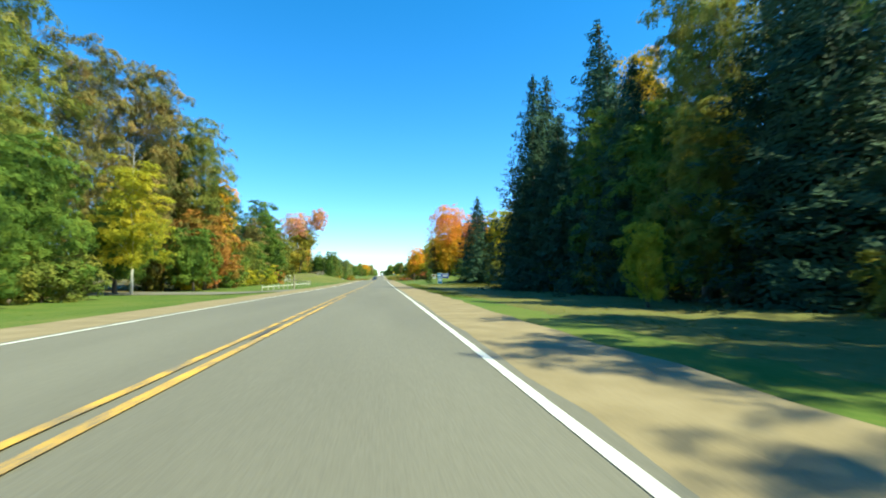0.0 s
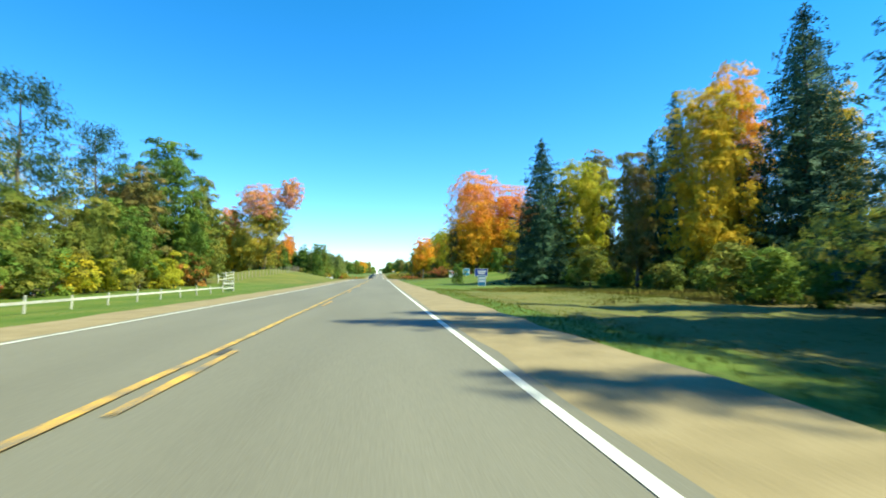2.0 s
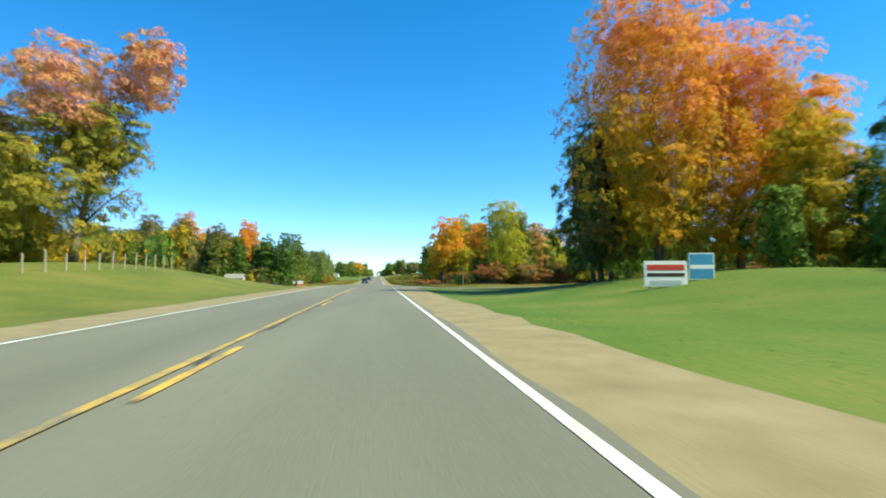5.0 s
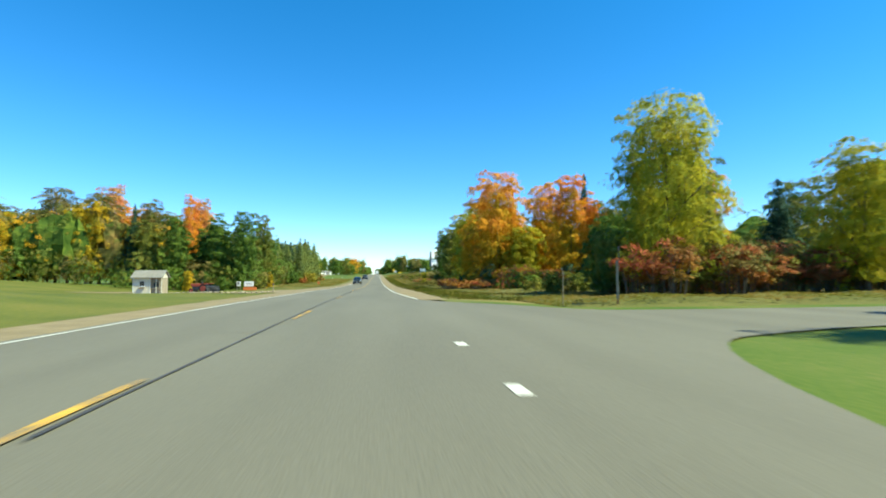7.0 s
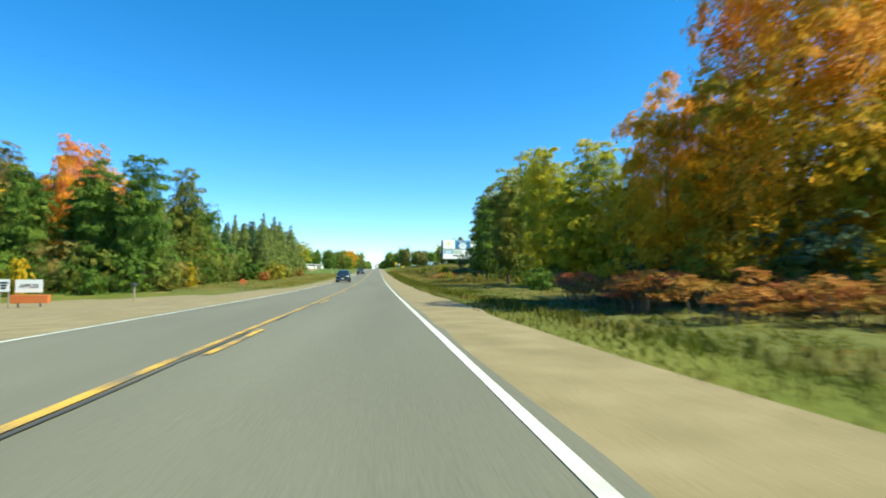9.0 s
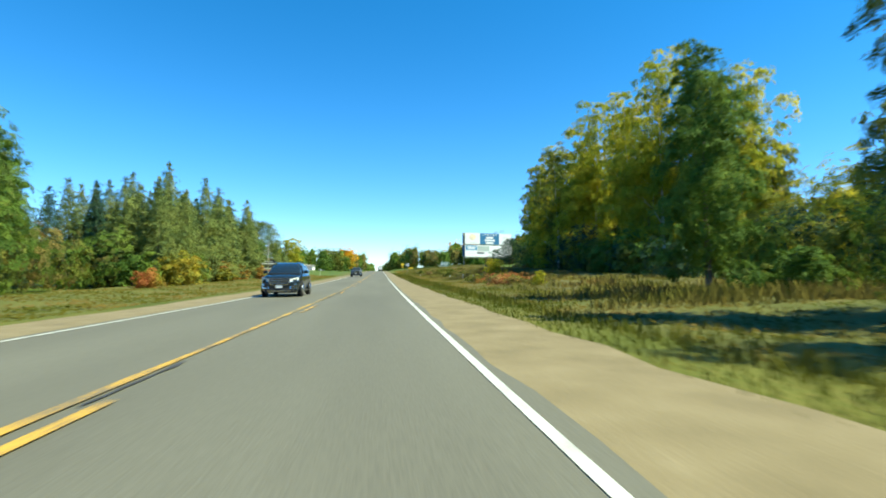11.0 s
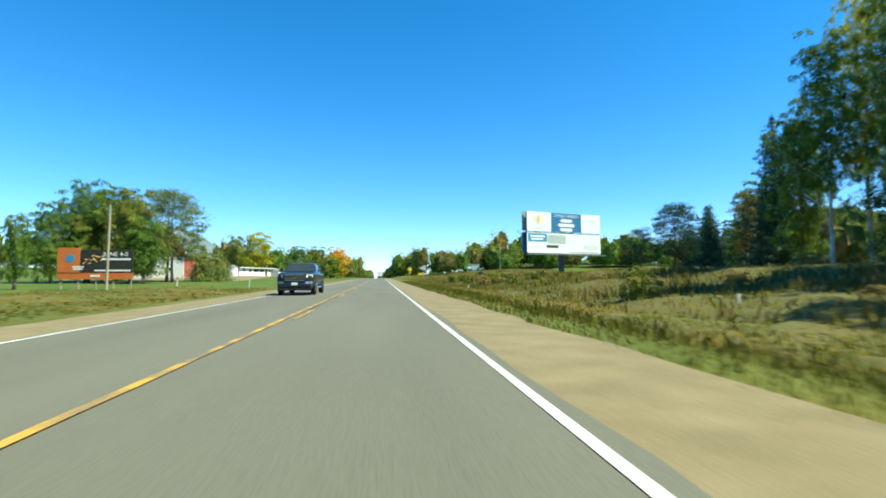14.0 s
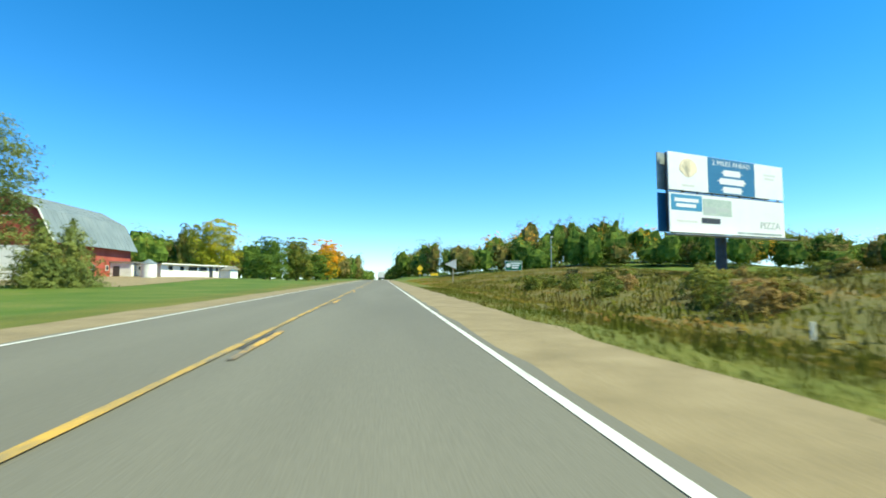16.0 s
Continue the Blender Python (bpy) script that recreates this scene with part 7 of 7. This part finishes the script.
def shed(x, y, w, d, h, label, roof=ROOF_GREY):
    ob = thing("white_shed", pose(x, y, float(ground_z(x, y))), label, "shed", "farm sheds")
    part("wall", boxed(0, 0, -0.5, w, d, h), WHITE, ob)
    part("roof", boxed(-0.3, -0.3, h, w + 0.3, d + 0.3, h + 0.22, 0.03), roof, ob)
    for k in range(2):
        win = part("window", boxed(0.8 + k * 1.4, -0.05, 1.2, 1.5 + k * 1.4, 0.0, 1.9), WHITE, ob)
        part("pane", boxed(0.87 + k * 1.4, -0.06, 1.27, 1.43 + k * 1.4, -0.05, 1.83), DARK_GLASS, win)


shed(-60.5, 462, 2.4, 5, 3.0, "low white shed with two small windows")
shed(-58, 462, 4.6, 5, 4.0, "white flat-roofed shed beside the barn")


def long_house():
    x, y = -34.1, 484.6
    g = float(ground_z(-33, 488))
    ob = thing("long_house", pose(x, y, g, 0, 0, -22.3), "long low white building with a dark flat roof", "house")
    part("wall", boxed(-6, 0, -0.8, 0, 15.6, 2.1), WHITE, ob)
    part("roof", boxed(-6.5, -0.6, 2.1, 0.7, 16.1, 2.28, 0.03), SHINGLE, ob)
    part("fascia", boxed(0.7, -0.6, 2.07, 0.74, 16.1, 2.25), WHITE, ob)
    for wy, hw in ((2.0, 0.5), (4.6, 0.5), (7.2, 1.1), (9.7, 1.1), (13.4, 0.4)):
        w = part("window", boxed(0, wy - hw, 1.1, 0.06, wy + hw, 1.9), WHITE, ob)
        part("pane", boxed(0.06, wy - hw + 0.06, 1.16, 0.075, wy + hw - 0.06, 1.84), DARK_GLASS, w)
    for wx in (-4.6, -2.0):
        w = part("window", boxed(wx, -0.06, 1.1, wx + 0.8, 0.0, 1.8), WHITE, ob)
        part("pane", boxed(wx + 0.07, -0.075, 1.17, wx + 0.73, -0.06, 1.73), DARK_GLASS, w)
    part("door", boxed(0, 11.4, 0, 0.05, 12.3, 1.95), DARK_STEEL, ob)
    part("porch", boxed(0, 14.3, -0.6, 2.4, 16.5, 1.5), WHITE, ob)
    bm = bmesh.new()
    v = [bm.verts.new(c) for c in ((-0.2, 14.0, 1.5), (2.7, 14.0, 1.5), (2.7, 15.4, 2.2), (-0.2, 15.4, 2.2), (-0.2, 16.8, 1.5), (2.7, 16.8, 1.5))]
    bm.faces.new((v[0], v[1], v[2], v[3]))
    bm.faces.new((v[3], v[2], v[5], v[4]))
    bm.faces.new((v[1], v[5], v[2]))
    bm.faces.new((v[0], v[3], v[4]))
    bm.faces.new((v[0], v[4], v[5], v[1]))
    part("porch_roof", bm, SHINGLE, ob)


long_house()
g = float(ground_z(-35, 482))
ob = thing("grain_bin", pose(-34.9, 482.0, g), "round white metal grain bin with conical cap", "grain bin")
part("wall", tubed((0, 0, -0.5), (0, 0, 2.2), 1.15, 1.15, 28), WHITE, ob)
part("cap", tubed((0, 0, 2.2), (0, 0, 2.9), 1.25, 0.15, 28), ROOF_GREY, ob)
for k in range(4):
    part("hoop", tubed((0, 0, 0.2 + k * 0.5), (0, 0, 0.25 + k * 0.5), 1.165, 1.165, 28), WHITE, ob)

# ---- road signs beyond ----
ob = thing("diamond_sign", pose(14.4, 560, float(ground_z(14.4, 560))), "yellow diamond warning sign with a lower plate", "road sign")
part("post", boxed(-0.05, -0.03, -0.3, 0.05, 0.03, 4.3), STEEL, ob)
bm = boxed(-0.75, -0.02, -0.75, 0.75, 0.02, 0.75)
bmesh.ops.rotate(bm, cent=(0, 0, 0), matrix=Matrix.Rotation(radians(45), 3, "Y"), verts=bm.verts[:])
bmesh.ops.translate(bm, vec=(0, -0.06, 3.4), verts=bm.verts[:])
part("plate", bm, YELLOW_SIGN, ob)
part("lower_plate", boxed(-0.55, -0.07, 1.7, 0.55, -0.04, 2.15), YELLOW_SIGN, ob)
ob = thing("triangle_sign", pose(12.7, 470, float(ground_z(12.7, 470))), "pale triangular pennant sign seen from behind on a wooden post", "road sign")
part("post", boxed(-0.07, -0.06, -0.3, 0.07, 0.06, 3.9), WOOD, ob)
bm = bmesh.new()
v = [bm.verts.new(c) for c in ((-1.25, -0.08, 3.2), (0.5, -0.08, 2.5), (0.5, -0.08, 3.95))]
bm.faces.new(v)
r = bmesh.ops.extrude_face_region(bm, geom=bm.faces[:])
bmesh.ops.translate(bm, vec=(0, 0.02, 0), verts=[q for q in r["geom"] if isinstance(q, bmesh.types.BMVert)])
part("plate", bm, BARE_METAL, ob)
ob = thing("low_sign", pose(19.0, 560, float(ground_z(19.0, 560))), "wide low yellow-green sign board on two short posts", "sign")
for sx in (-0.9, 0.9):
    part("post", boxed(sx - 0.06, 0, -0.4, sx + 0.06, 0.1, 1.6), WOOD, ob)
board(ob, "panel", -1.2, 0.9, 1.2, 1.7, YELLOW_SIGN, 0, 0.04)
ob = thing("green_sign", pose(31.7, 508, float(ground_z(31.7, 508)), 0, 0, -4), "green business sign with pale border and lines", "sign")
for sx in (-1.4, 1.4):
    part("post", boxed(sx - 0.08, 0, -0.5, sx + 0.08, 0.12, 2.4), WOOD, ob)
board(ob, "frame", -1.9, 0.7, 1.9, 2.9, BOARD_WHITE, 0, 0.05)
board(ob, "panel", -1.8, 0.8, 1.8, 2.8, GREEN_SIGN, -0.05, 0.02)
bars(ob, -0.7, 1.1, 1.6, 2.6, 3, BOARD_WHITE, -0.07)
bm = bmesh.new()
bmesh.ops.create_cone(bm, cap_ends=True, segments=18, radius1=0.5, radius2=0.5, depth=0.02, matrix=pose(-1.2, -0.08, 1.9, 90, 0, 0))
part("emblem", bm, BOARD_WHITE, ob)
ob = thing("yard_lamp", pose(40.5, 508, float(ground_z(40.5, 508))), "grey yard lamp pole with a small lamp head", "street lamp")
part("pole", tubed((0, 0, -0.5), (0, 0, 7.6), 0.11, 0.08, 10), STEEL, ob)
part("lamp_head", boxed(-0.2, -0.55, 7.45, 0.25, 0.1, 7.7, 0.05), WHITE, ob)


# ---- vehicles in the oncoming lane and ahead ----
def loft(name, sections, mat, parent, smooth=True, label=""):
    """A closed skin through cross-sections of equal length."""
    bm = bmesh.new()
    rows = [[bm.verts.new(p) for p in s_] for s_ in sections]
    n = len(rows[0])
    for a, b in zip(rows[:-1], rows[1:]):
        for i in range(n):
            bm.faces.new((a[i], a[(i + 1) % n], b[(i + 1) % n], b[i]))
    bm.faces.new(rows[0][::-1])
    bm.faces.new(rows[-1])
    bmesh.ops.recalc_face_normals(bm, faces=bm.faces[:])
    ob = part(name, bm, mat, parent, label)
    if smooth:
        for p in ob.data.polygons:
            p.use_smooth = True
        ob.data.set_sharp_from_angle(angle=radians(35))
    return ob


def ring(y, hw, z0, z1, tuck=0.13, shoulder=0.12):
    """A body section at y: flat floor, tucked sills, bulging sides, rounded shoulders and a crowned top."""
    h, s_ = z1 - z0, shoulder
    side = [(hw - tuck, z0), (hw - 0.025, z0 + 0.22 * h), (hw, z0 + 0.52 * h), (hw - 0.02, z1 - s_), (hw - 0.05 - 0.35 * s_, z1 - 0.38 * s_), (hw - 0.06 - 1.2 * s_, z1 - 0.06 * s_)]
    return [(-a, y, b) for a, b in side[:1]] + [(a, y, b) for a, b in side] + [(0, y, z1 + 0.02)] + [(-a, y, b) for a, b in side[:0:-1]]


def greenhouse(y, hw0, hw1, z0, z1):
    return [(-hw0, y, z0), (hw0, y, z0), (hw1, y, z1 - 0.08), (hw1 - 0.14, y, z1), (-hw1 + 0.14, y, z1), (-hw1, y, z1 - 0.08)]


def lamp(name, sx, inner, outer, mat, parent):
    """A swept lamp set into the corner of a car's nose; inner and outer give x, y, z0, z1."""
    secs = []
    for x, y, a, b in (inner, outer):
        secs.append([(sx * x, y - 0.03, a), (sx * x, y - 0.015, b), (sx * x, y + 0.06, b), (sx * x, y + 0.06, a)])
    return loft(name, secs, mat, parent)


def pane(name, pts, parent, mat=None):
    bm = bmesh.new()
    bm.faces.new([bm.verts.new(p) for p in pts])
    return part(name, bm, mat or DARK_GLASS, parent)


def arch(parent, x, y, r):
    """A flat black disc for the wheel's trim and the shade inside its opening."""
    bm = bmesh.new()
    bmesh.ops.create_cone(bm, cap_ends=True, segments=28, radius1=r, radius2=r, depth=0.03, matrix=pose(x, y, r * 0.86, 0, 90, 0))
    part("wheel_arch", bm, PLASTIC, parent)


def suv():
    x, y = -2.35, 296.8       # front bumper; the car faces -y
    ob = thing("suv", pose(x, y, float(prof(y + 2)) + 0.035), "dark charcoal mid-size SUV with chrome grille on the road", "car")
    loft("body", [ring(-0.03, 0.6, 0.3, 0.8), ring(0.05, 0.76, 0.22, 0.93), ring(0.2, 0.87, 0.2, 1.0), ring(0.5, 0.93, 0.21, 1.05), ring(1.25, 0.955, 0.24, 1.12), ring(2.4, 0.96, 0.25, 1.15), ring(3.6, 0.96, 0.27, 1.17), ring(4.2, 0.93, 0.34, 1.13), ring(4.42, 0.84, 0.45, 1.0)], SUV_PAINT, ob)
    loft("cabin", [greenhouse(1.15, 0.86, 0.84, 1.06, 1.15), greenhouse(1.55, 0.87, 0.77, 1.08, 1.42), greenhouse(2.0, 0.88, 0.69, 1.08, 1.66), greenhouse(2.6, 0.88, 0.69, 1.1, 1.73), greenhouse(3.4, 0.88, 0.69, 1.1, 1.71), greenhouse(4.0, 0.86, 0.67, 1.1, 1.62), greenhouse(4.35, 0.82, 0.72, 1.08, 1.25)], SUV_PAINT, ob)
    pane("windscreen", ((-0.76, 1.27, 1.21), (0.76, 1.27, 1.21), (0.59, 1.98, 1.65), (-0.59, 1.98, 1.65)), ob)
    pane("rear_window", ((-0.6, 4.4, 1.22), (-0.52, 4.12, 1.58), (0.52, 4.12, 1.58), (0.6, 4.4, 1.22)), ob)
    for sx in (-1, 1):
        for a, b, c, d in ((1.75, 2.15, 2.68, 2.68), (2.76, 2.76, 3.42, 3.36), (3.5, 3.46, 4.08, 3.86)):
            pane("side_window", ((sx * 0.9, a, 1.19), (sx * 0.725, b, 1.6), (sx * 0.735, d, 1.61), (sx * 0.9, c, 1.2)), ob)
        part("roof_rail", tubed((sx * 0.6, 2.0, 1.73), (sx * 0.6, 3.9, 1.72), 0.018, 0.018, 6), CHROME, ob)
        light = lamp("headlight", sx, (0.5, -0.04, 0.75, 0.86), (0.88, 0.22, 0.8, 0.97), LENS, ob)
        lamp("lamp_bezel", sx, (0.52, -0.055, 0.73, 0.76), (0.88, 0.205, 0.775, 0.81), CHROME, light)
        fog = lamp("fog_lamp", sx, (0.5, -0.03, 0.4, 0.5), (0.82, 0.08, 0.42, 0.66), CHROME, ob)
        lamp("fog_recess", sx, (0.55, -0.055, 0.44, 0.5), (0.77, 0.045, 0.47, 0.6), PLASTIC, fog)
        mir = part("mirror", boxed(sx * 1.03 - 0.11, 1.6, 1.15, sx * 1.03 + 0.11, 1.74, 1.31, 0.05), SUV_PAINT, ob)
        part("mirror_stalk", boxed(sx * 0.92 - 0.06, 1.64, 1.13, sx * 0.92 + 0.06, 1.7, 1.18), PLASTIC, mir)
        for wy in (0.9, 3.6):
            arch(ob, sx * 0.945, wy, 0.42)
            wheel(ob, sx * 0.87, wy, 0.36, 0.24, 0.36, hub=CHROME)
        part("sill", boxed(sx * 0.9 - 0.06, 1.35, 0.22, sx * 0.9 + 0.06, 3.15, 0.34, 0.02), PLASTIC, ob)
        for hy in (2.5, 3.25):
            part("door_handle", boxed(sx * 0.965 - 0.015, hy, 0.98, sx * 0.965 + 0.015, hy + 0.2, 1.01, 0.006), CHROME, ob)
    gr = part("grille", boxed(-0.5, -0.07, 0.58, 0.5, 0.05, 0.92, 0.05), PLASTIC, ob)
    for k in range(4):
        part("grille_bar", boxed(-0.49 + 0.035 * k, -0.092, 0.86 - k * 0.075, 0.49 - 0.035 * k, -0.07, 0.885 - k * 0.075, 0.006), CHROME, gr)
    for sx in (-1, 1):
        part("grille_side", tubed((sx * 0.52, -0.075, 0.9), (sx * 0.4, -0.085, 0.59), 0.02, 0.02, 6), CHROME, gr)
    part("grille_foot", tubed((-0.4, -0.085, 0.59), (0.4, -0.085, 0.59), 0.022, 0.022, 6), CHROME, gr)
    part("bonnet_crease", tubed((-0.3, 0.25, 1.035), (-0.42, 1.1, 1.125), 0.012, 0.012, 5), SUV_PAINT, ob)
    part("bonnet_crease", tubed((0.3, 0.25, 1.035), (0.42, 1.1, 1.125), 0.012, 0.012, 5), SUV_PAINT, ob)
    part("cowl", boxed(-0.78, 1.12, 1.1, 0.78, 1.26, 1.165, 0.02), PLASTIC, ob)
    part("number_plate", boxed(-0.16, -0.09, 0.44, 0.16, -0.06, 0.59), BOARD_WHITE, ob)
    part("bumper", boxed(-0.7, -0.06, 0.2, 0.7, 0.14, 0.44, 0.08), PLASTIC, ob)
    part("skid_trim", boxed(-0.55, -0.08, 0.28, 0.55, -0.055, 0.31), CHROME, ob)


suv()


def pickup():
    x, y = -2.35, 374.0
    ob = thing("pickup_truck", pose(x, y, float(prof(y + 2)) + 0.035), "blue-black crew-cab pickup with broad chrome grille", "pickup truck")
    loft("body", [ring(-0.03, 0.84, 0.4, 1.1), ring(0.05, 0.93, 0.36, 1.19), ring(0.2, 0.99, 0.34, 1.23), ring(0.6, 1.01, 0.34, 1.26), ring(1.6, 1.01, 0.36, 1.28), ring(5.5, 1.01, 0.42, 1.28), ring(5.8, 0.99, 0.55, 1.26)], TRUCK_PAINT, ob)
    loft("cab", [greenhouse(1.5, 0.9, 0.88, 1.22, 1.3), greenhouse(2.2, 0.92, 0.74, 1.25, 1.82), greenhouse(3.2, 0.92, 0.77, 1.25, 1.88), greenhouse(3.95, 0.92, 0.75, 1.25, 1.84), greenhouse(4.1, 0.92, 0.8, 1.25, 1.4)], TRUCK_PAINT, ob)
    part("bed", boxed(-0.86, 4.2, 1.2, 0.86, 5.65, 1.288, 0.01), PLASTIC, ob)
    bm = bmesh.new()
    v = [bm.verts.new(c) for c in ((-0.82, 1.6, 1.33), (0.82, 1.6, 1.33), (0.67, 2.15, 1.79), (-0.67, 2.15, 1.79))]
    bm.faces.new(v)
    bmesh.ops.translate(bm, vec=(0, -0.03, 0.025), verts=bm.verts[:])
    part("windscreen", bm, DARK_GLASS, ob)
    for sx in (-1, 1):
        for a, b, c, d in ((2.05, 2.35, 2.95, 2.95), (3.05, 3.05, 3.85, 3.78)):
            bm = bmesh.new()
            v = [bm.verts.new(q) for q in ((sx * 0.927, a, 1.33), (sx * 0.79, b, 1.74), (sx * 0.8, d, 1.76), (sx * 0.927, c, 1.33))]
            bm.faces.new(v)
            part("side_window", bm, DARK_GLASS, ob)
        lamp("headlight", sx, (0.63, -0.05, 0.95, 1.12), (0.96, 0.12, 0.97, 1.13), LENS, ob)
        lamp("fog_lamp", sx, (0.6, -0.08, 0.62, 0.72), (0.95, 0.04, 0.62, 0.76), STEEL, ob)
        part("mirror", boxed(sx * 1.1 - 0.1, 1.95, 1.3, sx * 1.1 + 0.1, 2.1, 1.52, 0.03), CHROME if sx > 0 else TRUCK_PAINT, ob)
        for wy in (1.05, 4.7):
            arch(ob, sx * 1.0, wy, 0.49)
            wheel(ob, sx * 0.91, wy, 0.41, 0.27, 0.41, hub=CHROME)
        part("step_bar", tubed((sx * 0.99, 1.7, 0.42), (sx * 0.99, 4.0, 0.42), 0.06, 0.06, 8), CHROME, ob)
    gr = part("grille", boxed(-0.56, -0.07, 0.74, 0.56, 0.05, 1.14, 0.03), PLASTIC, ob)
    part("grille_frame", boxed(-0.6, -0.09, 1.12, 0.6, -0.02, 1.18, 0.015), CHROME, gr)
    for k in range(4):
        part("grille_bar", boxed(-0.54, -0.09, 0.78 + k * 0.09, 0.54, -0.07, 0.81 + k * 0.09), CHROME, gr)
    part("bumper", boxed(-0.93, -0.09, 0.4, 0.93, 0.14, 0.64, 0.09), TRUCK_PAINT, ob)
    part("air_dam", boxed(-0.9, -0.05, 0.24, 0.9, 0.1, 0.4, 0.03), PLASTIC, ob)
    part("number_plate", boxed(-0.16, -0.11, 0.54, 0.16, -0.08, 0.68), BOARD_WHITE, ob)


pickup()


def box_truck():
    x, y = 2.0, 612.0
    ob = thing("box_truck", pose(x, y, float(prof(y + 3)) + 0.035), "white box truck seen from behind on the highway", "truck")
    part("cargo_box", boxed(-1.2, 0, 0.95, 1.2, 6.0, 3.5, 0.04), BOARD_WHITE, ob)
    part("rear_door", boxed(-1.1, -0.03, 1.05, 1.1, 0.0, 3.35, 0.01), WHITE, ob)
    part("cab", boxed(-1.1, 6.1, 0.6, 1.1, 7.9, 2.5, 0.15), BOARD_WHITE, ob)
    part("chassis", boxed(-0.9, 0, 0.6, 0.9, 7.5, 0.95), DARK_STEEL, ob)
    part("bumper", boxed(-1.15, -0.1, 0.5, 1.15, 0.05, 0.7, 0.02), DARK_STEEL, ob)
    for sx in (-1, 1):
        part("tail_light", boxed(sx * 1.02 - 0.08, -0.05, 0.75, sx * 1.02 + 0.08, 0.0, 0.92), RED_POST, ob)
        wheel(ob, sx * 0.95, 1.5, 0.48, 0.3, 0.48)
        wheel(ob, sx * 0.95, 6.9, 0.48, 0.3, 0.48)


box_truck()


def bare_tree(x, y, h):
    """A leafless grey tree with thin forking twigs."""
    ob = thing("bare_tree", pose(x, y, float(ground_z(x, y))), "leafless grey tree with thin upright branches", "tree")
    me = branch_mesh("trunk", R_(200), h * 0.95, 0.16, (0.3, 0.1), 16, 3.4, WOOD, 0.25)
    o = new("trunk", me)
    o.parent = ob


bare_tree(-31.5, 160, 11)
